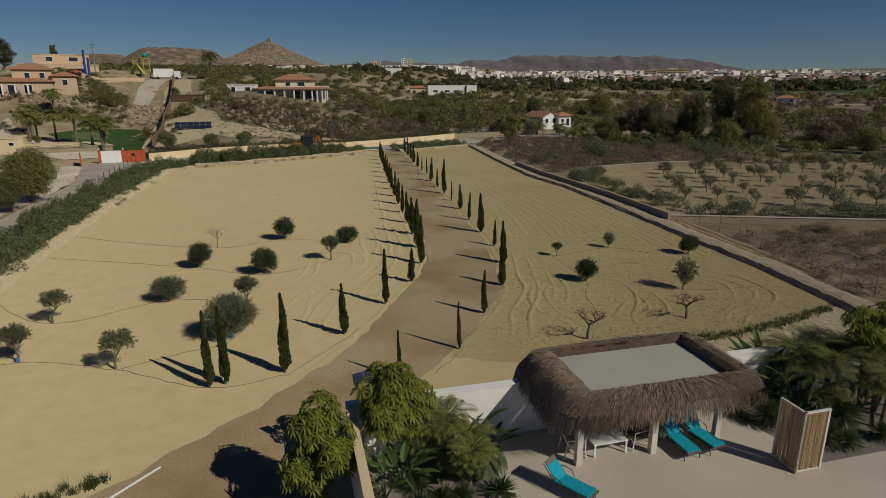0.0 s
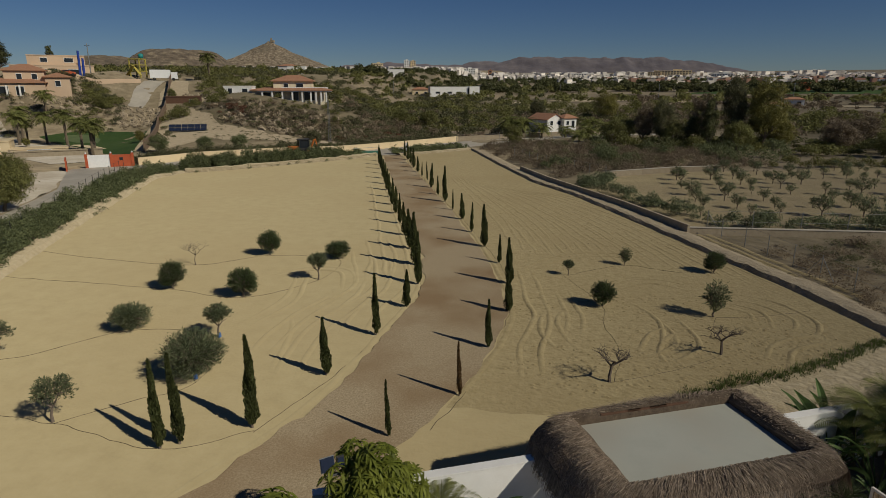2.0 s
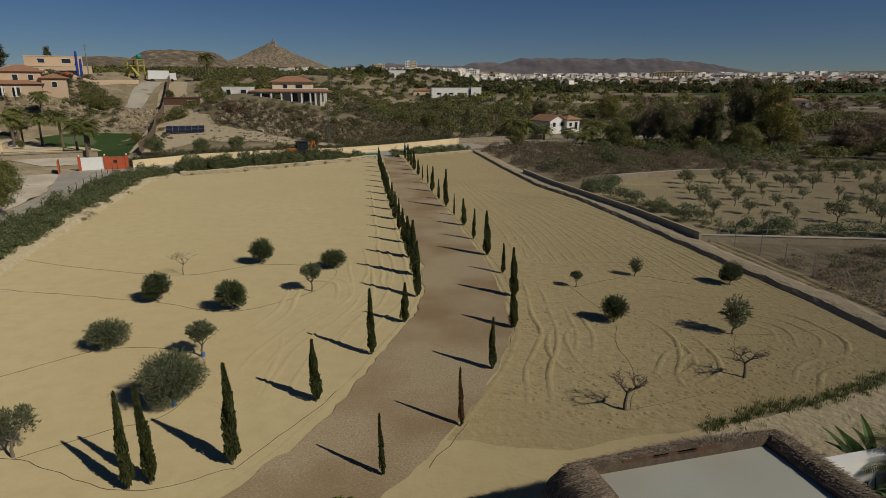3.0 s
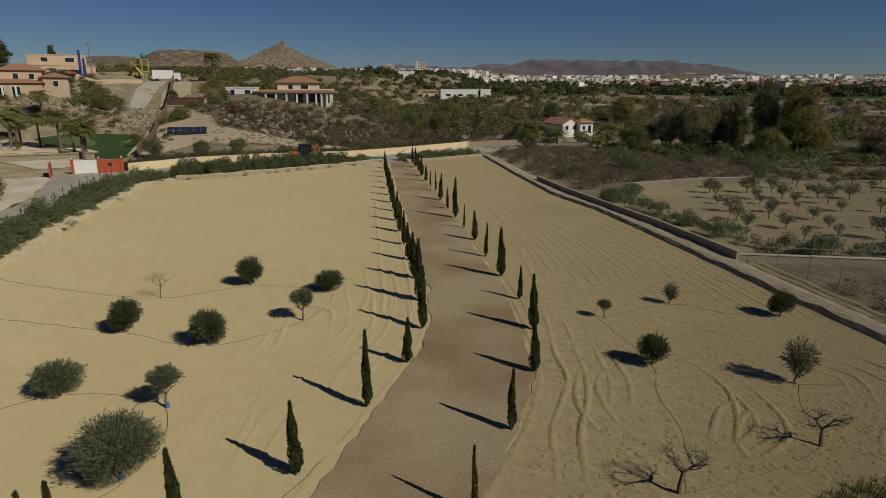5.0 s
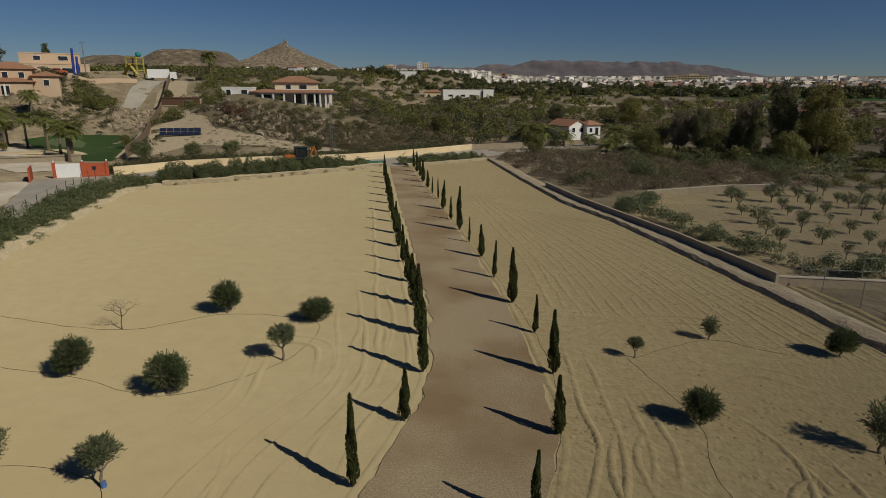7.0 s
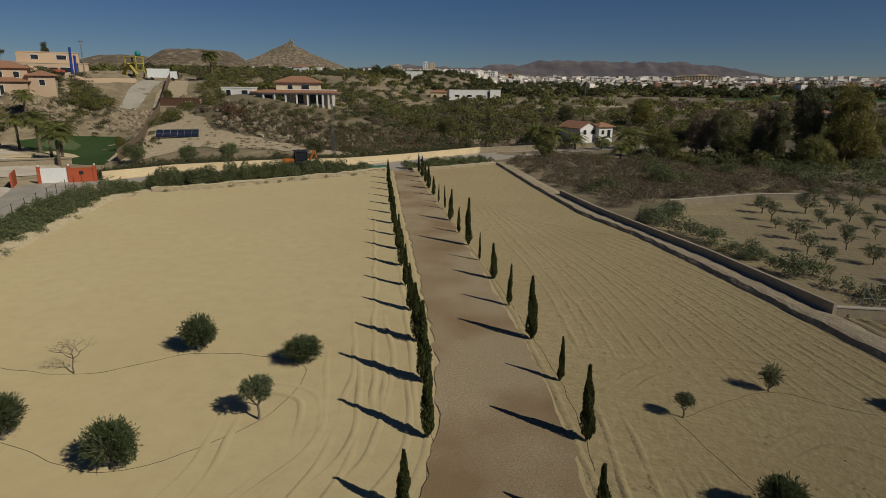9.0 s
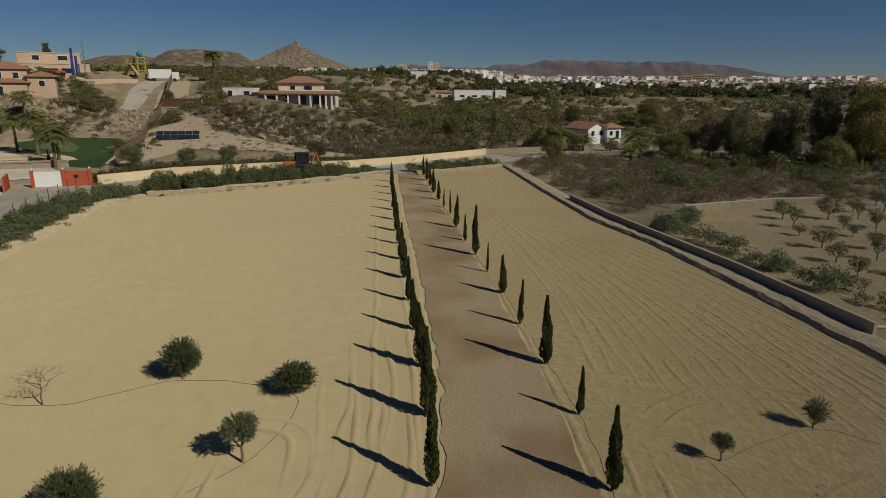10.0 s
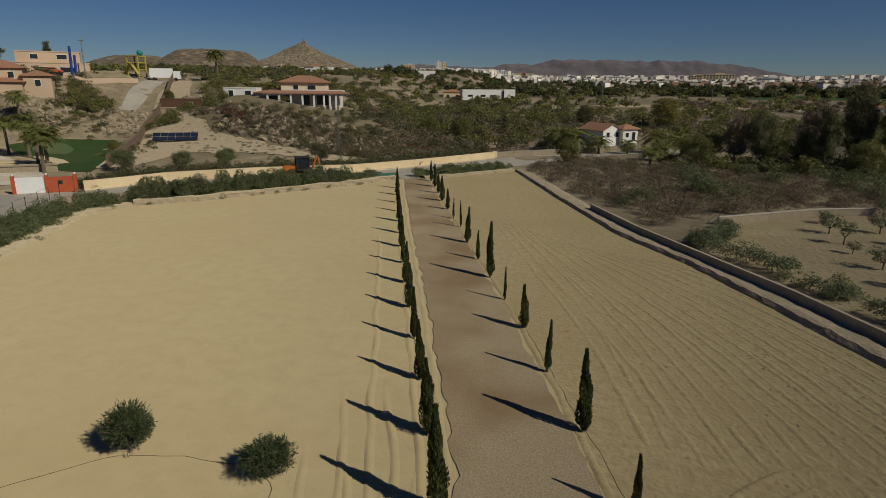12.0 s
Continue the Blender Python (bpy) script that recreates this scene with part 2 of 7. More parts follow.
TOWN_ROOF = material("far_roofs", [(0.30, 0.17, 0.12), (0.40, 0.24, 0.17)], 0.02, 0.9, island=0.3)
GREEN_NET = material("green_netting", [(0.04, 0.13, 0.09), (0.06, 0.17, 0.12)], 4, 0.8)

CYPRESS_LEAF = leaf_material("cypress_foliage", (0.062, 0.074, 0.024), (0.108, 0.118, 0.042))
DRY_LEAF = leaf_material("dried_cypress", (0.16, 0.095, 0.04), (0.24, 0.15, 0.07))
OLIVE_LEAF = leaf_material("olive_foliage", (0.108, 0.128, 0.062), (0.185, 0.205, 0.11))
OLIVE_DARK = leaf_material("dense_olive_foliage", (0.064, 0.086, 0.034), (0.115, 0.145, 0.06))
HEDGE_LEAF = leaf_material("hedge_foliage", (0.125, 0.145, 0.06), (0.205, 0.225, 0.105))
SCRUB_LEAF = leaf_material("scrub_foliage", (0.105, 0.106, 0.05), (0.18, 0.17, 0.085))
BROWN_LEAF = leaf_material("dry_scrub", (0.16, 0.123, 0.08), (0.27, 0.21, 0.14))
TREE_LEAF = leaf_material("tree_foliage", (0.135, 0.135, 0.04), (0.22, 0.215, 0.075))
DARK_LEAF = leaf_material("dark_tree_foliage", (0.085, 0.09, 0.036), (0.15, 0.155, 0.062))
GOLD_LEAF = leaf_material("yellowing_foliage", (0.18, 0.17, 0.045), (0.28, 0.25, 0.075))
PALM_LEAF = leaf_material("palm_foliage", (0.13, 0.15, 0.04), (0.26, 0.26, 0.085))
BRIGHT_LEAF = leaf_material("umbrella_tree_foliage", (0.12, 0.15, 0.02), (0.25, 0.265, 0.045))
BROAD_LEAF = leaf_material("broad_foliage", (0.055, 0.095, 0.026), (0.105, 0.16, 0.05))
SPIKE_LEAF = leaf_material("yucca_foliage", (0.065, 0.09, 0.035), (0.12, 0.15, 0.07))
GRASS_LEAF = leaf_material("grass_blades", (0.07, 0.10, 0.02), (0.13, 0.155, 0.045))


# ---- ground ----
def height(x, y):
    """The land's height: level round the field, a slope with terraces to the north-west, a rocky mound, and the far plain rising gently."""
    x, y = np.asarray(x, float), np.asarray(y, float)
    d = np.hypot(x, y)
    far = np.interp(d, [0, 180, 400, 800, 1500, 3000, 6000], [0, 0, 3.0, 13.0, 31.0, 64.0, 130.0])
    slope = 14.5 * sstep(55, 118, -x) * sstep(112, 172, y) + 6.2 * np.exp(-(((x + 124) / 19) ** 4) - ((y - 139) / 13) ** 4)
    p, q = (-0.49 * (x + 57) + 0.872 * (y - 95)) / 83.7, 0.872 * (x + 57) + 0.49 * (y - 95)
    ramp = 12.2 * np.interp(p, [-0.1, 0, 0.37, 0.68, 1.0], [0, 0.03, 0.14, 0.42, 1.0])
    slope = np.maximum(slope, ramp * sstep(36, 16, q) * sstep(1.7, 1.08, p) * (sstep(-8, 2, q) + (1 - sstep(-8, 2, q)) * sstep(0.6, 1.0, p)))
    mound = 7.0 * np.exp(-(((x + 52) / 22) ** 4) - ((y - 149) / 19) ** 4)
    rough = 0.0
    for k, (a, f) in enumerate(((0.5, 0.11), (0.25, 0.27))):
        rough = rough + a * np.sin(f * x + 1.3 * k + 2 * np.sin(f * 0.6 * y)) * np.cos(f * 0.9 * y + 0.7 * k)
    out = sstep(118, 135, y) * (0.25 + 0.75 * sstep(0, 3, slope + mound))
    return far + slope + mound + rough * out


def graded(stops):
    """Coordinates from (start, spacing) stops; the last pair only ends the run."""
    vals = []
    for (a, step), (b, _) in zip(stops, stops[1:]):
        vals += list(np.linspace(a, b, max(1, round((b - a) / step)), endpoint=False))
    return np.array(vals + [stops[-1][0]])


def sheet(name, xs, ys, lift=0.0):
    X, Y = np.meshgrid(xs, ys)
    V = np.stack([X.ravel(), Y.ravel(), (height(X, Y) + lift).ravel()], 1)
    i = np.arange(len(xs) * len(ys)).reshape(len(ys), len(xs))
    F = np.stack([i[:-1, :-1].ravel(), i[:-1, 1:].ravel(), i[1:, 1:].ravel(), i[1:, :-1].ravel()], 1)
    return array_mesh(name, V, F)


xs = graded([(-4800, 400), (-1200, 100), (-400, 20), (-140, 2.5), (-60, 5), (60, 10), (140, 20), (400, 100), (1200, 400), (4800, 1)])
ys = graded([(-1600, 200), (-200, 40), (0, 10), (80, 2.5), (190, 10), (400, 50), (1200, 200), (4800, 1)])
ground = part("ground", sheet("ground", xs, ys), SCRUB_SOIL, shade=True)
tagged(ground, "dry stony soil with scrub running out to the plain", "ground", kind="structure")


def patch(name, outline, mat, lift, label, step=1.0, wobble=0.15, drape=False, category="ground", crumple=0.0):
    """A sheet with an uneven edge over the ground, cut from a grid of triangles."""
    P = along(list(outline) + [outline[0]], step)[:-1]
    bm = bmesh.new()
    vs = []
    for i, (x, y) in enumerate(P):
        n1 = noise.noise((x * 0.7, y * 0.7, 3.0)) + 0.6 * noise.noise((x * 2.1, y * 2.1, 5.0))
        n2 = noise.noise((x * 0.7, y * 0.7, 9.0)) + 0.6 * noise.noise((x * 2.1, y * 2.1, 1.0))
        vs.append(bm.verts.new((x + wobble * n1, y + wobble * n2, 0)))
    face = bm.faces.new(vs)
    bmesh.ops.triangulate(bm, faces=[face])
    if drape:
        for axis in (0, 1):
            lo, hi = min(v.co[axis] for v in bm.verts), max(v.co[axis] for v in bm.verts)
            for c in np.arange(lo + drape, hi, drape):
                no = Vector((1, 0, 0)) if axis == 0 else Vector((0, 1, 0))
                bmesh.ops.bisect_plane(bm, geom=bm.verts[:] + bm.edges[:] + bm.faces[:], plane_co=no * c, plane_no=no)
    for v in bm.verts:
        v.co.z = float(height(v.co.x, v.co.y)) + lift
        if crumple:
            v.co.z += crumple * noise.noise((v.co.x * 0.35, v.co.y * 0.35, 2.0))
    if bm.faces and sum(f.normal.z for f in bm.faces) < 0:
        bmesh.ops.reverse_faces(bm, faces=bm.faces[:])
    me = bpy.data.meshes.new(name)
    bm.to_mesh(me)
    bm.free()
    ob = part(name, me, mat, shade=True)
    return tagged(ob, label, category, kind="structure")


LOT_LEFT = [(-10, -14), (-22.3, 18.5), (-26.2, 28.2), (-30.4, 38.5), (-35.0, 50.5), (-42.6, 73.0), (-41.6, 78.0)]
LOT_FAR = [(-41.6, 78.0), (-36.9, 81.4), (-31.4, 87.4), (-24.0, 95.5), (-20.5, 100.5)]
LOT_FAR_R = [(-17.0, 101.8), (-11.5, 106.5), (-5.9, 112.0)]
LOT_RIGHT = [(-5.9, 112.0), (-0.1, 90.5), (4.5, 75.0), (8.1, 67.6), (11.1, 59.0), (13.6, 51.2), (16.1, 43.2), (18.0, 37.9), (19.6, 31.4)]
field = patch("field", LOT_LEFT + LOT_FAR[1:] + LOT_FAR_R + LOT_RIGHT[1:] + [(8.6, 24.3), (4, 20), (-2, 16.5), (-1, 6), (2, -14)], SAND, 0.03,
              "bare smoothed pale sand field marked by tyres", step=0.8, drape=4.0, crumple=0.0)

RIGHT_FIELD = [(-0.2, 22.6), (1.35, 27.6), (2.05, 32.5), (1.6, 36.4), (0.35, 42.6), (-2.2, 52.8), (-6.4, 67.6), (-12.0, 86.3), (-16.4, 101.5), (-11.5, 106.3)]
# tilled part of the field, darkened in colour for the shade between furrows
patch("tilled_field", RIGHT_FIELD + LOT_RIGHT + [(13.8, 27.2), (8.6, 24.5), (4, 22.5)], TRODDEN_SHADED, 0.034, "coarser tilled and trodden sand with tyre furrows, their shade in its colour", step=0.8, wobble=0.25, drape=4.0)

ROAD_L = [(-13.0, 2.0), (-10.6, 9.5), (-8.5, 14.1), (-6.4, 18.4), (-4.8, 22.6), (-4.0, 27.2), (-3.1, 34.0), (-3.5, 39.0), (-4.9, 45.6), (-8.7, 60.0), (-13.1, 76.0), (-19.8, 101.4)]
ROAD_R = [(-3.4, 2.0), (-3.0, 12.0), (-2.4, 17.5), (-0.2, 22.8), (1.2, 27.6), (1.9, 32.5), (1.45, 36.0), (0.2, 42.5), (-2.4, 52.6), (-6.6, 67.5), (-12.2, 86.2), (-17.0, 102.2)]
left, right = curve_through(ROAD_L, 0.6), curve_through(ROAD_R, 0.6)
road_outline = [tuple(p) for p in left] + [tuple(p) for p in right[::-1]]
gravel_road = patch("road", road_outline, GRAVEL, 0.06, "gravel driveway with reddish and grey patches between cypresses", step=0.5, wobble=0.28, category="driveway")

patch("lane", [(-19.8, 101.0), (-17.0, 101.8), (-14.5, 104.5), (-9, 114), (2, 128), (18, 143), (40, 154), (38, 158), (14, 147), (-4, 133), (-14, 118), (-20.8, 107.5),
               (-27, 101), (-36, 92), (-46, 85.5), (-50.5, 82.3), (-52, 80.5), (-46, 66), (-38.5, 47), (-33, 34.5), (-22, 6), (-27, 6), (-37, 33), (-42, 46), (-49, 64),
               (-59.5, 79), (-55, 85.5), (-48, 92.0), (-38.5, 98.5), (-28, 104.5), (-22.5, 106)],
      CONCRETE, 0.035, "pale concrete lane running round the field", step=1.5, wobble=0.1, category="road")
patch("gravel_yard", [(-42.3, 45.5), (-49.2, 63.5), (-58.5, 78.5), (-66, 74), (-78, 66), (-62, 42), (-48, 30)], PALE_GRAVEL, 0.03, "pale stony yard beside the lane", step=1.5, wobble=0.5)
patch("orchard_ground", [(16.6, 51.5), (40, 51.7), (80, 53), (80, 100), (52, 96), (38, 89.5), (24.5, 87), (13.5, 80.5), (9.5, 73), (13.5, 62)], ORCHARD_SOIL, 0.03,
      "tilled dry soil of a young olive orchard", step=2.0, wobble=0.3)
patch("lawn", [(-61.5, 96.5), (-67, 97.5), (-79, 107), (-91, 115), (-99, 121), (-94, 127), (-84, 130), (-77.5, 127), (-69, 113), (-64, 103)], LAWN, 0.08, "mown green lawn of a small golf green", step=1.5, drape=2.5, category="lawn")
patch("putting_green", [(-81, 114.5), (-86, 115), (-92, 119), (-94, 123), (-90, 124.5), (-84, 120)], GREEN_PALE, 0.11, "pale putting green on the lawn", step=1.0, drape=2.5, category="lawn")
patch("sand_trap", [(-73, 103.5), (-78, 107), (-84, 110.5), (-83, 112), (-77, 109), (-72.5, 105.5)], BANK, 0.12, "pale sand bunker beside the lawn", step=1.0, drape=2.5)
patch("palm_yard", [(-61, 89), (-68, 95.5), (-82, 106.5), (-97, 114.5), (-112, 126), (-118, 120), (-98, 104), (-80, 92), (-66, 84)], PALE_GRAVEL, 0.07, "pale gravel yard under the palms", step=1.5, drape=2.5, wobble=0.4)
patch("track", [(-58, 98), (-63, 99), (-75, 121), (-84, 140), (-94, 160), (-96, 172), (-93, 173), (-85, 158), (-74, 140), (-64, 124), (-58, 112)], PATH_EARTH, 0.09, "bare earth drive up the slope beside a wall", step=1.5, drape=2.5, wobble=0.3)
patch("terrace", [(-60, 114), (-64, 124), (-71, 134), (-60, 127), (-46, 124.3), (-28, 121), (-13, 119), (-15, 116.5), (-30, 116), (-46, 117)], PATH_EARTH, 0.08, "bare pale earth terrace with dry patches", step=1.5, drape=2.5, wobble=1.6)
patch("upper_drive", [(-92, 148), (-95.5, 147), (-101, 160), (-103, 172), (-98.5, 173), (-96, 160)], CONCRETE, 0.10, "pale concrete drive climbing the slope", step=1.5, drape=2.5, wobble=0.3, category="road")
for outline in ([(60, 330), (110, 320), (150, 345), (100, 365)], [(20, 360), (52, 350), (70, 372), (30, 384)], [(130, 290), (165, 282), (180, 300), (150, 306)], [(-10, 330), (14, 322), (30, 338), (4, 346)]):
    patch("bare_field", outline, BANK, 0.12, "bare pale earth far out on the plain", step=6, drape=10, wobble=2)
patch("green_field", [(120, 470), (260, 440), (330, 500), (180, 540)], LAWN, 0.15, "far green sports field on the plain", step=12, drape=25, wobble=2)


def bank_strip(name, line, width, rise, side, mat, label, ragged=0.1):
    """A raised bank with a steep, crumbling face along a line. side: +1 lies to the left of the line's way."""
    P = along(line, 0.5)
    T = np.gradient(P, axis=0)
    T /= np.hypot(T[:, 0], T[:, 1])[:, None]
    N = np.stack([-T[:, 1], T[:, 0]], 1) * side
    s = Shape()
    rows = [(-0.12, -0.05), (0.05, rise * 0.5), (0.16, rise * 0.92), (0.45, rise), (width * 0.6, rise * 0.95), (width, rise * 0.4), (width + 0.6, -0.08)]
    verts = []
    for i in range(len(P)):
        for k, (o, z) in enumerate(rows):
            w = ragged * noise.noise((P[i][0] * 0.9, P[i][1] * 0.9, k * 0.7)) + 0.6 * ragged * noise.noise((P[i][0] * 3, P[i][1] * 3, k * 1.7))
            x, y = P[i] + N[i] * (o + w)
            verts.append((x, y, float(height(x, y)) + z + (0.5 * w if 0 < k < 6 else 0)))
    m = len(rows)
    faces = []
    for i in range(len(P) - 1):
        for k in range(m - 1):
            q = (i * m + k, (i + 1) * m + k, (i + 1) * m + k + 1, i * m + k + 1)
            faces.append(q if side < 0 else q[::-1])
    s.add(verts, faces)
    return tagged(part(name, s, mat), label, "earth bank", kind="structure")


bank_strip("left_bank", LOT_LEFT, 2.2, 0.35, 1, BANK, "low crumbling pale earth bank edging the field", 0.2)
bank_strip("far_bank", LOT_FAR, 1.6, 0.55, 1, BANK, "crumbling pale earth bank at the field's end", 0.25)
bank_strip("gate_bank", LOT_FAR_R, 1.5, 0.35, 1, BANK, "low pale earth bank beside the driveway's end", 0.2)
bank_strip("ditch_bank", LOT_RIGHT + [(20.9, 25.0), (21.5, 20.0)], 1.9, 0.34, 1, PATH_EARTH, "raised earth path with a dark eroded edge", 0.12)


# ---- leaf clouds ----
def leaf_cloud(P, size, aspect=3.0, up=0.3, seed=1, outward=None, corners=4, face=False):
    """One small diamond leaf at each point. up: how far leaves stand upright; outward: directions that the leaves follow."""
    r = np.random.default_rng(seed)
    n = len(P)
    d = r.normal(size=(n, 3))
    d[:, 2] += up * 2
    if outward is not None:
        d = 0.6 * d + outward
    d /= np.linalg.norm(d, axis=1)[:, None] + 1e-9
    w = np.cross(d, r.normal(size=(n, 3)))
    w /= np.linalg.norm(w, axis=1)[:, None] + 1e-9
    if face and outward is not None:
        nrm = outward / (np.linalg.norm(outward, axis=1)[:, None] + 1e-9) + 0.55 * r.normal(size=(n, 3)) + np.array([0, 0, 0.35])
        nrm /= np.linalg.norm(nrm, axis=1)[:, None] + 1e-9
        d = np.cross(nrm, r.normal(size=(n, 3)))
        d /= np.linalg.norm(d, axis=1)[:, None] + 1e-9
        w = np.cross(nrm, d)
    L = (size * r.uniform(0.6, 1.3, n))[:, None]
    a, b = d * L, w * L / aspect
    if corners == 3:
        V = np.stack([P - a * 0.45 - b * 0.45, P - a * 0.45 + b * 0.45, P + a * 0.55], 1).reshape(-1, 3)
    else:
        V = np.stack([P - a * 0.5, P + b * 0.5, P + a * 0.5, P - b * 0.5], 1).reshape(-1, 3)
    F = np.arange(corners * n).reshape(n, corners)
    return V, F


def ball(n, r, shell=0.55):
    d = r.normal(size=(n, 3))
    d /= np.linalg.norm(d, axis=1)[:, None]
    return d * (shell + (1 - shell) * r.random(n) ** 0.6)[:, None]


def clumped(n, clumps, seed):
    """Points in many lumps: rows of (x, y, z, radius, flatness)."""
    r = np.random.default_rng(seed)
    C = np.array(clumps, float)
    w = C[:, 3] ** 2
    k = r.choice(len(C), n, p=w / w.sum())
    o = ball(n, r)
    return C[k, :3] + o * np.stack([C[k, 3], C[k, 3], C[k, 3] * C[k, 4]], 1), o


def lumps(rx, rz, zc, n, seed, size=0.45, flat=0.85):
    """An uneven crown: lumps spread in an ellipsoid."""
    r = np.random.default_rng(seed)
    p = ball(n, r, 0.35)
    p[:, 2] = np.where(p[:, 2] < -0.55, -0.55, p[:, 2])
    sc = r.uniform(0.65, 1.25, n)
    return [(q[0] * rx * 0.78, q[1] * rx * 0.78, zc + q[2] * rz * 0.8, rx * size * s, flat) for q, s in zip(p, sc)]


def limbs(shape, base, top, r0, n, spread, seed, twigs=3):
    """A tapered trunk that forks into limbs."""
    r = random.Random(seed)
    b, t = Vector(base), Vector(top)
    mid = b.lerp(t, 0.5) + Vector((r.uniform(-1, 1), r.uniform(-1, 1), 0)) * r0 * 1.2
    shape.tube([b - Vector((0, 0, 0.1)), b + (mid - b) * 0.15, mid, t], [r0 * 1.35, r0, r0 * 0.85, r0 * 0.7], 7)
    for i in range(n):
        a = 2 * math.pi * (i + r.uniform(-0.3, 0.3)) / n
        e = t + Vector((math.cos(a) * spread, math.sin(a) * spread, spread * r.uniform(0.7, 1.5)))
        k = t.lerp(e, 0.5) + Vector((r.uniform(-1, 1), r.uniform(-1, 1), r.uniform(-0.3, 0.6))) * spread * 0.2
        shape.tube([t - Vector((0, 0, 0.03)), k, e], [r0 * 0.5, r0 * 0.35, r0 * 0.14], 5)
        for _ in range(twigs):
            f = k.lerp(e, r.uniform(0, 0.9)) + Vector((r.uniform(-1, 1), r.uniform(-1, 1), r.uniform(-0.2, 1))) * spread * 0.55
            shape.tube([k.lerp(e, 0.3), f], [r0 * 0.22, r0 * 0.06], 4)
    return shape


def cypress_mesh(seed, fat, n=3000):
    """A unit-high, slender column of upright sprays round a dark core."""
    r = np.random.default_rng(seed)
    z = r.random(n) ** 0.85
    prof = lambda q: fat * (np.clip(q / 0.10, 0.45, 1)) * np.clip(1.04 - q, 0.02, 1) ** 0.55 * (1 - 0.35 * sstep(0.55, 1.0, q))
    a = r.uniform(0, 2 * np.pi, n)
    lump = 1 + 0.22 * np.sin(3 * a + 9 * z + seed) + 0.16 * np.sin(17 * z + 2 * a + 2 * seed)
    rad = prof(z) * lump * r.uniform(0.72, 1.08, n)
    bend = 0.02 * np.sin(3 * z + seed)
    P = np.stack([rad * np.cos(a) + bend, rad * np.sin(a), 0.05 + z * 0.95], 1)
    out = np.stack([0.35 * np.cos(a), 0.35 * np.sin(a), np.full(n, 1.6)], 1)
    V, F = leaf_cloud(P, 0.05, 3.4, 0.5, seed, out)
    m, k = 16, 8
    qz = np.linspace(0, 1, m)
    core = np.array([[prof(q) * 0.72 * (1 + 0.2 * math.sin(3 * b + 9 * q + seed)) * math.cos(b) + 0.02 * math.sin(3 * q + seed), prof(q) * 0.72 * math.sin(b), 0.05 + 0.9 * q] for q in qz for b in np.arange(k) * 2 * np.pi / k])
    cf = np.array([(i * k + j, i * k + (j + 1) % k, (i + 1) * k + (j + 1) % k, (i + 1) * k + j) for i in range(m - 1) for j in range(k)])
    return array_mesh("crown", np.vstack([V, core]), np.vstack([F, cf + len(V)]))


CYPRESS = [cypress_mesh(s, f) for s, f in ((3, 0.066), (5, 0.082), (8, 0.055), (11, 0.098))]
CYPRESS_THIN = [cypress_mesh(s, f, 2000) for s, f in ((21, 0.04), (23, 0.048))]
STEM = Shape().tube([(0, 0, -0.03), (0, 0, 0.12)], [0.016, 0.013], 6).mesh("trunk")


def cypress(x, y, h, mesh, label="slender dark green cypress with a dense column crown", mat=None):
    t = thing("cypress", label, "cypress tree", "cypresses along the driveway", at=pose(x, y, 0.02, 0, 0, (x * 37 + y * 91) % 360) @ Matrix.Diagonal((h, h, h, 1)))
    part("trunk", STEM, BARK, t)
    part("crown", mesh, mat or CYPRESS_LEAF, t)
    return t


ROW_L = [(-9.1, 19.0, 3.1, 2), (-8.6, 19.3, 3.2, 2), (-6.65, 20.5, 3.4, 0), (-5.3, 24.5, 2.5, 1), (-4.2, 28.7, 3.0, 2), (-3.4, 32.4, 2.1, 3)]
for i in range(15):
    ROW_L.append((-2.95 - 1.13 * i - 0.45 * math.exp(-i), 36.2 + 3.8 * i + 0.023 * i * i, (3.2, 3.5, 2.9, 2.6, 2.6, 2.5, 2.6, 2.5, 2.4, 2.5, 2.4, 2.4, 2.3, 2.4, 2.5)[i], (0, 1, 3, 1, 0, 3, 1, 0, 3, 1, 3, 0, 1, 3, 1)[i]))
ROW_R = [(1.1, 27.9, 2.3, 0), (1.9, 32.4, 2.2, 3), (1.9, 36.9, 2.8, 1), (1.2, 41.1, 1.95, 0), (0.0, 45.1, 3.1, 1), (-1.2, 49.4, 2.4, 2), (-2.4, 54.0, 2.3, 3), (-3.6, 57.9, 2.0, 4),
         (-4.8, 61.9, 3.6, 0), (-6.0, 65.8, 2.1, 0), (-7.3, 70.2, 2.8, 1), (-8.6, 75.4, 2.3, 4), (-9.7, 78.6, 1.9, 5), (-10.9, 82.6, 2.1, 3), (-12.2, 86.9, 2.7, 3), (-13.4, 91.5, 2.4, 1), (-14.6, 95.8, 2.8, 3), (-15.9, 100.2, 2.6, 1)]
for x, y, h, k in ROW_L + ROW_R:
    cypress(x, y, h, (CYPRESS + CYPRESS_THIN)[k])
cypress(-1.9, 20.5, 2.1, CYPRESS_THIN[0], "thin young dark green cypress beside the gravel")
cypress(0.2, 23.5, 2.2, CYPRESS_THIN[0], "half-dried brown cypress with few green sprays", DRY_LEAF)


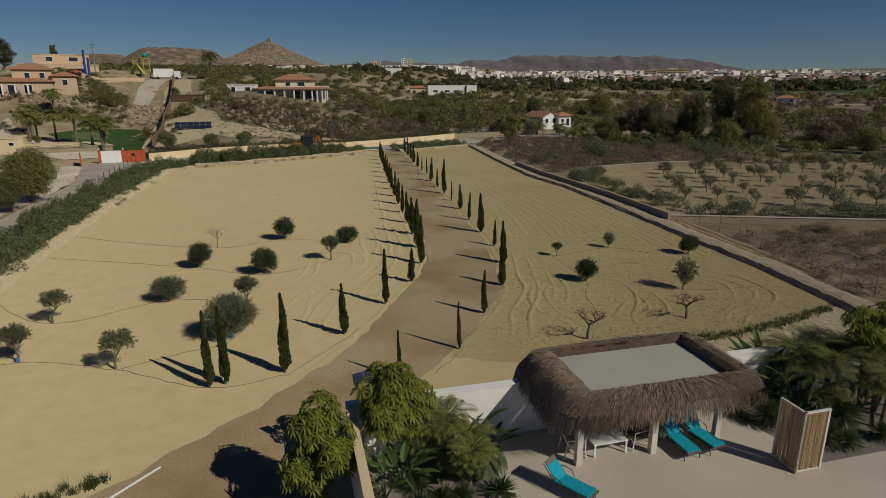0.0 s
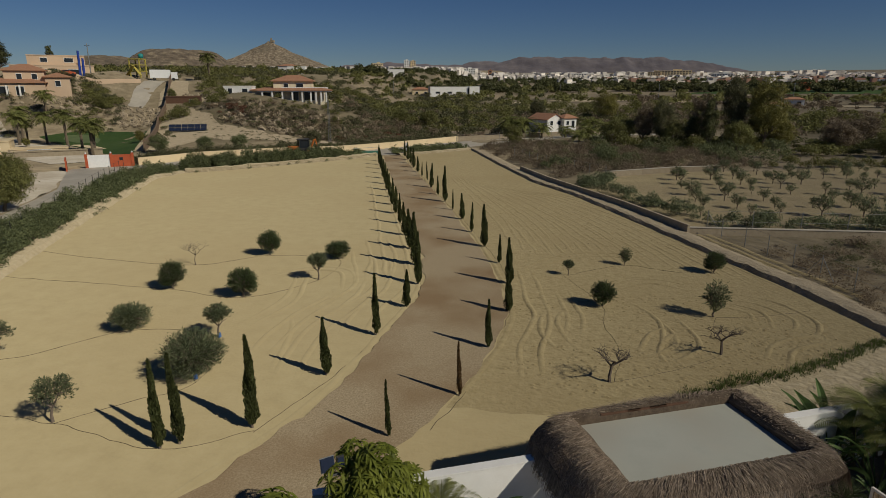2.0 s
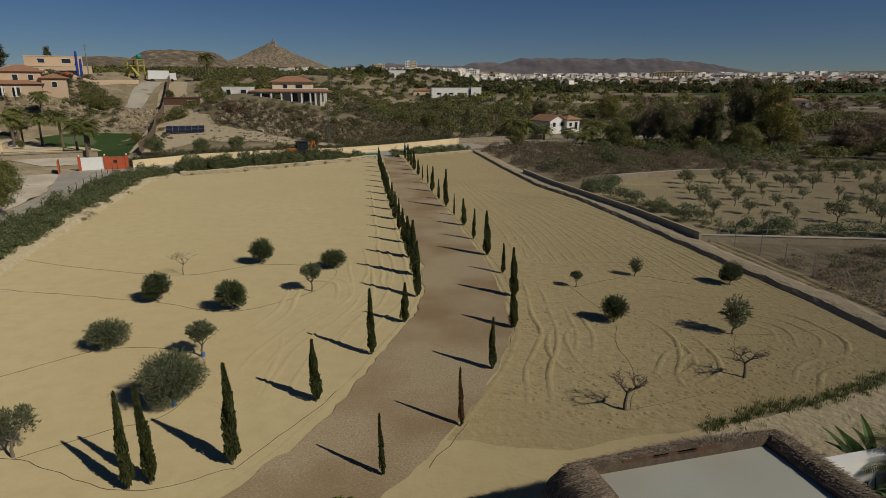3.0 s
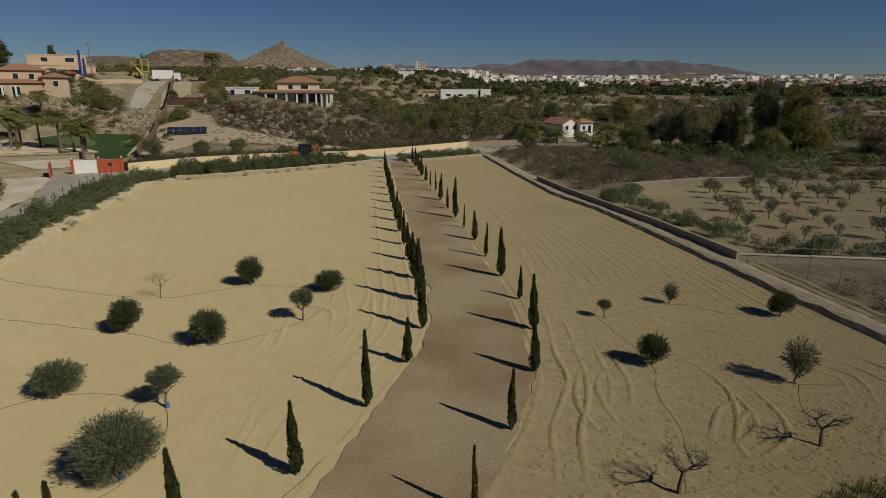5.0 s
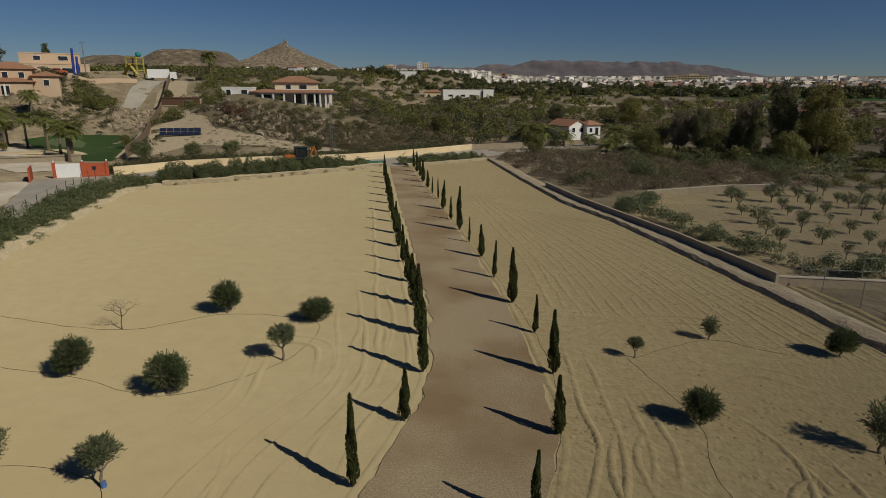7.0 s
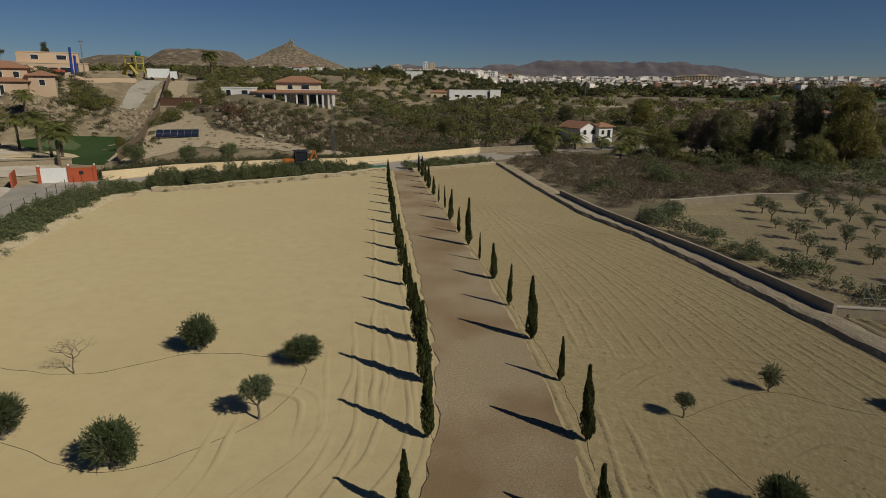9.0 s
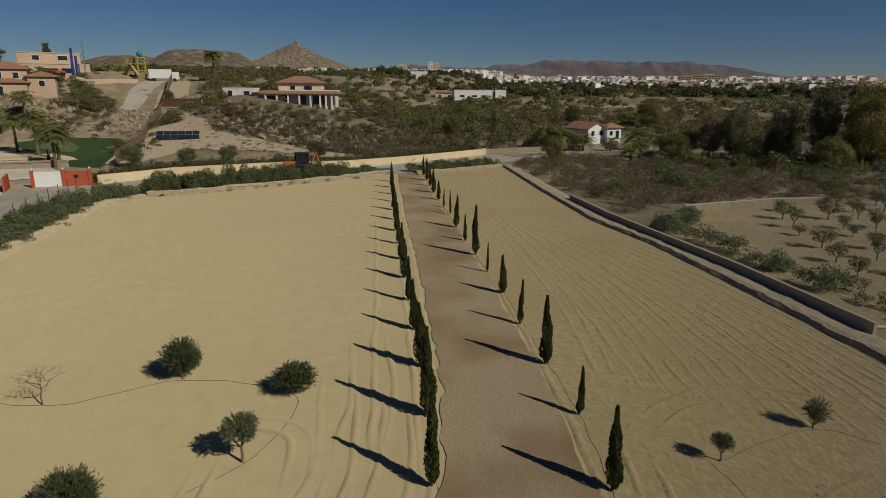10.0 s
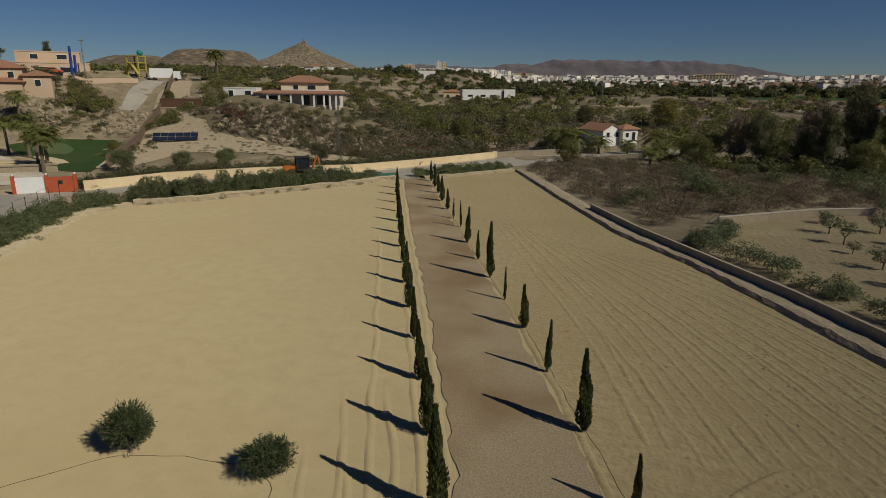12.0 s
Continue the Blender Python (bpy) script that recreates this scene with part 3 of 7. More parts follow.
def olive_meshes(seed, trunk_h, rx, rz, zc, n, lump=12, lean=0.0, corners=4):
    """An olive: a forked trunk and a crown of leafy shoots that fan out past an uneven body. corners 3: a coarser far tree."""
    fine = corners == 4
    n = n * 2 if fine else n
    s = limbs(Shape(), (0, 0, 0), (lean * 0.4, 0, trunk_h), 0.055, 5, rx * 0.55, seed)
    C = [(x + lean, y, z, q, f) for x, y, z, q, f in lumps(rx * 0.92, rz * 0.92, zc, lump, seed, 0.38)]
    m = int(n * 0.55)
    P, o = clumped(m, C, seed)
    r = np.random.default_rng(seed + 1)
    shoots = max(40, n // 24)
    d = r.normal(size=(shoots, 3))
    d[:, 2] = np.abs(d[:, 2]) * 0.95 - 0.28
    d /= np.linalg.norm(d, axis=1)[:, None]
    reach = r.uniform(0.72, 1.1, shoots)
    tip = d * np.array([rx, rx, rz]) * reach[:, None] + np.array([lean, 0, zc])
    root = np.array([lean * 0.7, 0, zc - 0.35 * rz]) + d * np.array([rx, rx, rz]) * 0.25
    k = r.integers(0, shoots, n - m)
    f = r.uniform(0.3, 1.0, n - m) ** 0.8
    sag = np.stack([0 * f, 0 * f, 0.16 * rz * np.sin(np.pi * f)], 1)
    Q = root[k] * (1 - f)[:, None] + tip[k] * f[:, None] + sag + r.normal(0, 0.055, (n - m, 3)) * (1.3 - f)[:, None] * rx / 0.8
    P, o = np.vstack([P, Q]), np.vstack([o, d[k] * 1.5])
    o = o[P[:, 2] > 0.04]
    P = P[P[:, 2] > 0.04]
    V, F = leaf_cloud(P, 0.105 if fine else 0.17, 3.4, 0.35, seed, o, 3, not fine)
    for i in range(0, shoots, 3):
        s.tube([root[i], (root[i] + tip[i]) / 2 + np.array([0, 0, 0.13 * rz]), tip[i]], [0.014, 0.009, 0.004], 3)
    return s.mesh("trunk"), array_mesh("crown", V, F)


OLIVE_BUSH = [olive_meshes(31, 0.25, 0.80, 0.88, 0.86, 5200, 18), olive_meshes(33, 0.25, 0.82, 0.85, 0.82, 5200, 20)]
OLIVE_LOW = olive_meshes(35, 0.2, 0.92, 0.64, 0.6, 4000, 18)
OLIVE_TREE = [olive_meshes(37, 0.55, 0.66, 0.5, 1.15, 1900, 11), olive_meshes(39, 0.6, 0.72, 0.5, 1.2, 1300, 11, 0.25)]
OLIVE_BIG = olive_meshes(41, 0.45, 1.25, 1.0, 1.1, 9000, 28)
OLIVE_WISP = olive_meshes(43, 0.3, 0.68, 0.95, 1.0, 1700, 14)


def olive(x, y, meshes, h, turn, mat, label, wrap=False, group="young olives on the sand"):
    t = thing("olive_tree", label, "olive tree", group, at=pose(x, y, 0.02, 0, 0, turn) @ Matrix.Diagonal((h, h, h, 1)))
    part("trunk", meshes[0], BARK, t)
    part("crown", meshes[1], mat, t)
    if wrap:
        part("trunk_wrap", Shape().tube([(0, 0, 0.0), (0.01, 0, 0.2)], [0.085, 0.08], 9), BLUE_WRAP, t, "blue plastic wrap")
    return t


ROUND = "dense round dark green olive bush on sand"
THIN = "thin open-crowned young olive with a bare trunk"
for x, y, me, h, turn, mat, label, wrap in (
    (-17.3, 33.8, OLIVE_BUSH[0], 1.0, 10, OLIVE_DARK, ROUND, False), (-12.7, 32.95, OLIVE_BUSH[1], 1.05, 80, OLIVE_DARK, ROUND, False), (-14.6, 41.2, OLIVE_BUSH[0], 1.05, 200, OLIVE_DARK, ROUND, False),
    (-9.55, 36.4, OLIVE_TREE[0], 1.05, 30, OLIVE_LEAF, THIN, False), (-9.65, 40.9, OLIVE_LOW, 1.02, 120, OLIVE_DARK, ROUND, False), (-16.0, 27.9, OLIVE_LOW, 1.1, 60, OLIVE_LEAF, "low spreading grey-green olive bush on sand", False),
    (-19.9, 24.2, OLIVE_TREE[1], 1.02, 20, OLIVE_LEAF, THIN, False), (-18.2, 20.1, OLIVE_TREE[0], 1.05, 140, OLIVE_LEAF, THIN, True), (-13.7, 20.0, OLIVE_TREE[1], 1.05, 350, OLIVE_LEAF, "leaning thin olive with a forked bare trunk", False),
    (-10.4, 23.6, OLIVE_BIG, 1.02, 0, OLIVE_LEAF, "large spreading grey-green olive with a wrapped trunk", True), (-11.4, 27.6, OLIVE_TREE[0], 1.02, 250, OLIVE_LEAF, THIN, True),
    (5.5, 39.0, OLIVE_TREE[0], 0.62, 70, OLIVE_LEAF, THIN, False), (9.35, 41.6, OLIVE_WISP, 0.68, 10, OLIVE_LEAF, "small wispy grey-green olive", False), (6.9, 33.8, OLIVE_BUSH[1], 0.88, 160, OLIVE_DARK, ROUND, False),
    (14.6, 40.5, OLIVE_BUSH[0], 0.85, 300, OLIVE_DARK, ROUND, False), (12.25, 32.9, OLIVE_WISP, 1.08, 40, OLIVE_LEAF, "tall wispy grey-green olive with fine twigs", False),
):
    olive(x, y, me, h, turn, mat, label, wrap)


def bare_tree(x, y, h, turn, seed, thick, label, name="bare_tree"):
    s = Shape()
    r = random.Random(seed)

    def grow(p, d, length, rad, level):
        q = p + d * length * 0.5 + Vector((r.uniform(-1, 1), r.uniform(-1, 1), r.uniform(-0.5, 0.5))) * length * 0.12
        e = p + d * length
        s.tube([p, q, e], [rad, rad * 0.85, rad * 0.65], 5 if level < 2 else 4)
        if level < 4:
            for i in range(4 if level == 0 else 3):
                a = 2 * math.pi * (i + r.random()) / 3.5
                n = (d * 0.55 + Vector((math.cos(a), math.sin(a), r.uniform(0.05, 0.6)))).normalized()
                grow(e.lerp(p, r.uniform(0, 0.3)) if level else e, n, length * r.uniform(0.62, 0.85), rad * 0.55, level + 1)

    grow(Vector((0, 0, -0.05)), Vector((0.06, 0, 1)).normalized(), h * 0.42, thick, 0)
    ob = part(name, s, DEADWOOD)
    ob.matrix_basis = pose(x, y, 0.02, 0, 0, turn)
    return tagged(ob, label, "bare tree")


bare_tree(6.0, 25.3, 1.75, 0, 4, 0.075, "leafless pruned tree with spreading branches")
bare_tree(11.2, 28.4, 1.6, 130, 9, 0.07, "leafless pruned tree with a pale trunk")
bare_tree(-18.5, 38.4, 1.7, 40, 13, 0.03, "thin dead shrub with bare twigs", "dead_shrub")


# ---- garden with the thatched shelter ----
G = pose(4.29, 15.01, 0.4, 0, 0, 21.3)


def g(u, v, w=0.0):
    return G @ Vector((u, v, w))


def garden_patch(name, uv, mat, z0, z1, label, category):
    """A slab in the garden's own directions."""
    top = [g(u, v, z1) for u, v in uv]
    bot = [g(u, v, z0) for u, v in uv]
    n = len(uv)
    s = Shape().add(bot + top, [tuple(range(n - 1, -1, -1)), tuple(range(n, 2 * n))] + [(i, (i + 1) % n, n + (i + 1) % n, n + i) for i in range(n)])
    return tagged(part(name, s, mat), label, category, kind="structure")


garden_patch("patio", [(-2.2, -14), (16, -14), (16, -1.75), (7.3, -1.75), (6.6, 2.05), (-2.2, 2.05)], PATIO, -0.5, 0.0, "smooth pale beige concrete patio", "patio")
BED = material("planting_bed", [(0.14, 0.12, 0.10), (0.30, 0.27, 0.23)], 18, 0.95, 0.03, 30)
garden_patch("bed_west", [(-6.12, -14), (-2.2, -14), (-2.2, 2.05), (-6.12, 2.05)], BED, -0.5, -0.02, "dark gravel planting bed beside the patio", "planting bed")
garden_patch("bed_east", [(7.3, -1.75), (16, -1.75), (16, 2.05), (6.6, 2.05)], BED, -0.5, -0.02, "dark gravel planting bed below the wall", "planting bed")


def garden_wall(name, u0, v0, u1, v1, w, h, label):
    a, b = g((u0 + u1) / 2, (v0 + v1) / 2), math.hypot(u1 - u0, v1 - v0)
    rz = radians(21.3) + math.atan2(v1 - v0, u1 - u0)
    t = thing(name, label, "garden wall", kind="structure")
    part("wall_body", Shape().box(a.x, a.y, 0.4 + h / 2 - 0.3, b, w, h + 0.6, rz), WHITE_WALL, t)
    part("coping", Shape().box(a.x, a.y, 0.4 + h + 0.02, b + 0.02, w + 0.05, 0.045, rz), CREAM if w < 0.2 else WHITE_WALL, t)
    return t


garden_wall("wall_north", -6.35, 2.18, 13.0, 2.18, 0.22, 1.78, "white rendered garden wall with a flat coping")
garden_wall("wall_west", -6.25, -14, -6.25, 2.06, 0.19, 1.78, "white rendered garden wall with a beige coping")
patch("verge", [(8.4, 24.2), (13.8, 26.9), (19.6, 31.2), (24, 27), (16, 22), (8, 19.4), (2, 18.2), (4, 21)], BANK, 0.025, "pale sandy verge behind the garden wall", step=1.0, wobble=0.3)
patch("verge_path", [(10.5, 22.3), (21, 27.2), (22, 25.8), (11, 21.0)], CONCRETE, 0.05, "pale concrete strip behind the garden wall", step=1.0, wobble=0.1)


def palapa():
    t = thing("palapa", "thatched flat-roofed patio shelter on whitewashed posts", "shelter")
    U0, U1, V0, V1 = 0.5, 5.25, -0.1, 2.58
    L, W = U1, V1
    deck = [g(u, v, 2.26) for u, v in ((U0, V0), (U1, V0), (U1, V1), (U0, V1))]
    low = [g(u, v, 2.14) for u, v in ((U0, V0), (U1, V0), (U1, V1), (U0, V1))]
    part("roof_deck", Shape().add(low + deck, [(3, 2, 1, 0), (4, 5, 6, 7), (0, 1, 5, 4), (1, 2, 6, 5), (2, 3, 7, 6), (3, 0, 4, 7)]), ROOF_DECK, t, "pale grey roof membrane with rust stains")
    for u, v in ((0.25, 0.05), (2.74, 0.02), (5.25, 0.28), (0.2, 1.75), (5.3, 1.8)):
        p = g(u, v)
        s = Shape().box(p.x, p.y, 0.4 + 1.06, 0.19, 0.19, 2.12, radians(21.3))
        part("post", s, WHITEWOOD, t)
    for v in (0.03, 1.8):
        p = g(2.7, v)
        part("beam", Shape().box(p.x, p.y, 0.4 + 2.06, 5.6, 0.14, 0.16, radians(21.3)), WHITEWOOD, t)
    # thatch rim: crest, eaves and a body of straw strands
    r = np.random.default_rng(5)
    over = {"front": 0.88, "right": 1.1, "back": 0.5, "left": 0.95}
    inner = [(U0, V0), (U1, V0), (U1, V1), (U0, V1)]
    outer = [(-over["left"], -over["front"]), (L + over["right"], -over["front"]), (L + over["right"], W + over["back"]), (-over["left"], W + over["back"])]
    body = Shape()
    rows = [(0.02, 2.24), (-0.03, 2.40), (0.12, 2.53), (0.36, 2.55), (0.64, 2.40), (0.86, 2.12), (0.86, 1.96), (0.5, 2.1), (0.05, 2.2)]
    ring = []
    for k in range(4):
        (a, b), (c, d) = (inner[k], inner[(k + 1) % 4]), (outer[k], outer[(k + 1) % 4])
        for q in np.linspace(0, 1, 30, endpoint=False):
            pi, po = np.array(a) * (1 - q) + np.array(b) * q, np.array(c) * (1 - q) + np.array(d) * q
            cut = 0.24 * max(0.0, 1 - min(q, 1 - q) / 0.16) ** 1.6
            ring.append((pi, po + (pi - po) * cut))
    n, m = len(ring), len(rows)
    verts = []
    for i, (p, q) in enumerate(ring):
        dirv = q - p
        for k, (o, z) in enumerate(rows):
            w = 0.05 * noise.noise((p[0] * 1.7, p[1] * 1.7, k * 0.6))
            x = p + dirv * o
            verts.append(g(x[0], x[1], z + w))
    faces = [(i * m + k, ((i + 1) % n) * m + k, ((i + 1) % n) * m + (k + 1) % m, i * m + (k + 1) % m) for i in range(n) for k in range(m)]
    # solid body below the strands, in a darker straw colour
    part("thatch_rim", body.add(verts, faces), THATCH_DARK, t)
    N = 34000
    i = r.integers(0, n, N)
    f = r.random(N)
    A = np.array([p for p, q in ring])
    B = np.array([q for p, q in ring])
    j = (i + 1) % n
    P0, Q0 = A[i] * (1 - f)[:, None] + A[j] * f[:, None], B[i] * (1 - f)[:, None] + B[j] * f[:, None]
    o = r.random(N) ** 0.8
    prof = np.interp(o, [0, 0.14, 0.38, 0.66, 0.9, 1.0], [2.42, 2.53, 2.56, 2.42, 2.16, 2.02])
    uv = P0 + (Q0 - P0) * o[:, None] * 0.92
    outd = (Q0 - P0) / np.linalg.norm(Q0 - P0, axis=1)[:, None]
    ln = r.uniform(0.2, 0.46, N) * (1 + 0.3 * (o > 0.8))
    dz = -np.interp(o, [0, 0.3, 0.6, 0.85, 1], [0.0, 0.25, 1.1, 2.4, 4.0]) + r.normal(0, 0.12, N)
    D = np.stack([outd[:, 0] + r.normal(0, 0.11, N), outd[:, 1] + r.normal(0, 0.11, N), dz], 1)
    D /= np.linalg.norm(D, axis=1)[:, None]
    S = np.stack([-outd[:, 1], outd[:, 0], r.normal(0, 0.3, N)], 1) * 0.009
    base = np.stack([uv[:, 0], uv[:, 1], prof + r.uniform(-0.03, 0.05, N)], 1)
    tip = base + D * ln[:, None]
    V = np.stack([base - S, base + S, tip + S * 0.5, tip - S * 0.5], 1).reshape(-1, 3)
    M = np.array(G)
    V = V @ M[:3, :3].T + M[:3, 3]
    part("thatch", array_mesh("thatch", V, np.arange(4 * N).reshape(N, 4)), THATCH, t, "shaggy grey-brown straw thatch")
    for q in (0.35, 0.5, 0.63):
        p = g(L * q, W + 0.04)
        part("back_batten", Shape().box(p.x, p.y, 0.4 + 2.47, 1.2, 0.07, 0.06, radians(21.3)), WOOD, t)
    return t


palapa()


def lounger(u, v, turn, label, pillow, back=56):
    """A sun lounger; its foot points along -y of its own frame."""
    t = thing("sun_lounger", label, "sun lounger", "loungers on the patio", at=G @ pose(u, v, 0, 0, 0, turn) @ Matrix.Diagonal((0.92, 0.8, 0.92, 1)))
    W, z = 0.6, 0.33
    c, s = math.cos(radians(back)), math.sin(radians(back))
    hinge = 0.3
    head = (0, hinge + 0.72 * c, z + 0.72 * s)
    for x in (-W / 2, W / 2):
        part("side_rail", Shape().tube([(x, -0.98, z - 0.03), (x, hinge, z)], 0.018, 6), DARK_METAL, t)
        part("back_rail", Shape().tube([(x, hinge, z), (x, head[1], head[2])], 0.016, 6), DARK_METAL, t)
        part("arm", Shape().tube([(x * 1.12, 0.0, z + 0.02), (x * 1.16, 0.1, z + 0.2), (x * 1.14, 0.45, z + 0.25), (x * 1.02, 0.58, z + 0.2)], 0.014, 6), DARK_METAL, t)
        for y, o in ((-0.75, -0.12), (0.42, 0.16)):
            part("leg", Shape().tube([(x, y, z), (x, y + o, 0.02)], 0.017, 6), DARK_METAL, t)
    part("foot_bar", Shape().tube([(-W / 2, -0.98, z - 0.03), (W / 2, -0.98, z - 0.03)], 0.018, 6), DARK_METAL, t)
    part("sling", Shape().box(0, -0.34, z + 0.005, W - 0.04, 1.26, 0.02), GREY_CLOTH, t)

    def pad(y0, y1, zz, tilt):
        bm = bmesh.new()
        bmesh.ops.create_cube(bm, size=1, matrix=Matrix.Translation((0, y0, zz)) @ Matrix.Rotation(tilt, 4, "X") @ Matrix.Translation((0, (y1 - y0) / 2, 0.03)) @ Matrix.Diagonal((W - 0.06, y1 - y0, 0.045, 1)))
        bmesh.ops.bevel(bm, geom=bm.edges[:], offset=0.018, segments=2, affect="EDGES")
        me = bpy.data.meshes.new("cushion")
        bm.to_mesh(me)
        bm.free()
        return me

    part("seat_cushion", pad(-0.93, hinge, z + 0.01, 0), TURQUOISE, t, "turquoise cushion")
    part("back_cushion", pad(hinge, hinge + 0.6, z + 0.01, radians(back)), TURQUOISE, t, "turquoise cushion")
    part("head_sling", pad(hinge + 0.58 * c, hinge + 0.58 * c + 0.16, z + 0.01 + 0.58 * s, radians(back)), PILLOW if pillow else GREY_CLOTH, t, "pale patterned pillow" if pillow else "grey mesh headrest")
    return t


lounger(-0.6, -1.03, 33, "turquoise sun lounger with a grey headrest on the patio", False, 42)
lounger(3.66, 0.05, 3, "turquoise sun lounger with a pale pillow under thatch", True)
lounger(4.5, 0.1, 10, "turquoise sun lounger with a pale pillow under thatch", True)


def low_table():
    t = thing("low_table", "low white metal table under the thatch", "table", at=G @ pose(1.42, 0.5, 0))
    part("tabletop", Shape().box(0, 0, 0.45, 1.15, 0.65, 0.035), WHITE_PAINT, t)
    for x in (-0.53, 0.53):
        for y in (-0.28, 0.28):
            part("leg", Shape().box(x, y, 0.215, 0.05, 0.05, 0.43), WHITE_PAINT, t)
        part("apron", Shape().box(x, 0, 0.41, 0.04, 0.52, 0.045), WHITE_PAINT, t)


def patio_chair(u, v, turn):
    t = thing("patio_chair", "white metal frame patio armchair with dark cushions", "chair", "chairs under the thatch", at=G @ pose(u, v, 0, 0, 0, turn))
    for x in (-0.31, 0.31):
        part("side_frame", Shape().tube([(x, -0.34, 0.0), (x, -0.27, 0.6), (x, 0.24, 0.62), (x, 0.34, 0.0)], 0.022, 5), WHITE_PAINT, t)
    part("back_frame", Shape().tube([(-0.31, 0.22, 0.42), (-0.29, 0.4, 0.84), (0.29, 0.4, 0.84), (0.31, 0.22, 0.42)], 0.02, 5), WHITE_PAINT, t)
    part("seat", Shape().box(0, -0.02, 0.38, 0.56, 0.56, 0.09), GREY_CLOTH, t)
    part("backrest", Shape().box(0, 0, 0, 0.52, 0.07, 0.42, 0, pose(0, 0.3, 0.63, -18, 0, 0)), GREY_CLOTH, t)


low_table()
patio_chair(0.35, 0.62, 80)
patio_chair(2.5, 0.55, -85)


def cane_screen():
    t = thing("shower_screen", "outdoor shower screen of bundled canes in white frames", "privacy screen", at=G @ pose(6.2, -1.95, 0))
    rr = random.Random(3)
    for k, (du, dv) in enumerate(((0.84, 0.0), (0.0, 0.84))):
        ang = math.atan2(dv, du)
        fr = part("frame", Shape(), WHITEWOOD, t)
        s = Shape()
        for q in (0.0, 1.0):
            s.box(du * q, dv * q, 1.0, 0.07, 0.07, 2.0)
        for z in (0.06, 1.97):
            s.box(du / 2, dv / 2, z, 0.77, 0.06, 0.06, ang)
        fr.data = s.mesh("frame")
        fr.data.materials.append(WHITEWOOD)
        for i in range(21):
            q = (0.06 + i * 0.037) / 0.84
            x, y = du * q + rr.uniform(-0.006, 0.006), dv * q + rr.uniform(-0.006, 0.006)
            part("cane", Shape().tube([(x + rr.uniform(-0.012, 0.012), y, 0.08), (x, y + rr.uniform(-0.01, 0.01), 1.0), (x + rr.uniform(-0.012, 0.012), y, 1.95)], rr.uniform(0.013, 0.02), 5), CANE, t)
    part("shower_arm", Shape().tube([(0.4, 0.06, 1.9), (0.4, 0.06, 2.1), (0.42, 0.2, 2.14), (0.42, 0.3, 2.08)], 0.014, 6), METAL_GREY, t)


cane_screen()


def solar_lamp():
    t = thing("solar_floodlight", "pole with a solar panel and floodlight on the wall", "street lamp", at=G @ pose(-5.92, 1.75, 0, 0, 0, 15) @ Matrix.Diagonal((0.72, 0.72, 1, 1)))
    part("pole", Shape().tube([(0, 0, -0.2), (0, 0, 2.75)], 0.03, 8), METAL_GREY, t)
    part("crossbar", Shape().box(0.05, 0, 2.5, 0.5, 0.04, 0.04), METAL_GREY, t)
    part("solar_panel", Shape().box(0, 0, 0, 0.42, 0.03, 0.32, 0, pose(-0.12, -0.075, 2.86, -20, 0, 0)), SOLAR, t)
    part("panel_frame", Shape().box(0, 0, 0, 0.46, 0.025, 0.36, 0, pose(-0.12, -0.045, 2.85, -20, 0, 0)), METAL_GREY, t)
    part("floodlight", Shape().box(0, 0, 0, 0.24, 0.07, 0.26, 0, pose(0.3, -0.05, 2.84, -20, 0, 0)), DARK_METAL, t)
    part("lamp_glass", Shape().box(0, 0, 0, 0.19, 0.012, 0.2, 0, pose(0.3, -0.1, 2.845, -20, 0, 0)), SOLAR, t)


solar_lamp()


# ---- garden plants ----
def strap_leaf(s, p, d, length, width, droop, seg=3, fold=0.15):
    """A bent strap leaf from p along d."""
    p, d = Vector(p), Vector(d).normalized()
    side = d.cross(Vector((0, 0, 1)))
    side = side.normalized() if side.length > 1e-3 else Vector((1, 0, 0))
    verts, q = [], p.copy()
    for i in range(seg + 1):
        f = i / seg
        w = width * 0.5 * (math.sin(math.pi * min(0.97, 0.18 + 0.8 * f)) + 0.05)
        verts += [q - side * w, q + Vector((0, 0, -fold * w)), q + side * w]
        dd = (d + Vector((0, 0, -droop * (f + 0.3)))).normalized()
        q = q + dd * length / seg
    faces = []
    for i in range(seg):
        a = 3 * i
        faces += [(a, a + 1, a + 4, a + 3), (a + 1, a + 2, a + 5, a + 4)]
    s.add(verts, faces)


def umbrella_tree(x, y, z0, crown, label, seed, whorls=130):
    r = random.Random(seed)
    t = thing("umbrella_tree", label, "tree", "umbrella trees in the garden", at=pose(x, y, z0))
    rx, zc, rz = crown
    limbs_shape = limbs(Shape(), (0, 0, 0), (0.05, 0.05, max(0.4, zc - rz * 0.6)), 0.06, 5, rx * 0.6, seed)
    part("trunk", limbs_shape, BARK, t)
    s = Shape()
    C = lumps(rx, rz, zc, 13, seed, 0.48, 1.0)
    P, o = clumped(whorls, C, seed)
    for p, dirv in zip(P, o):
        out = Vector((dirv[0], dirv[1], abs(dirv[2]) * 0.6 + 0.35)).normalized()
        k = r.randint(8, 10)
        a0 = r.random() * 7
        ux = out.orthogonal().normalized()
        uy = out.cross(ux)
        for i in range(k):
            a = a0 + 2 * math.pi * i / k
            d = (ux * math.cos(a) + uy * math.sin(a)) + out * 0.35
            strap_leaf(s, p, d, r.uniform(0.22, 0.34), 0.058, 0.9, 3)
    part("crown", s, BRIGHT_LEAF, t)


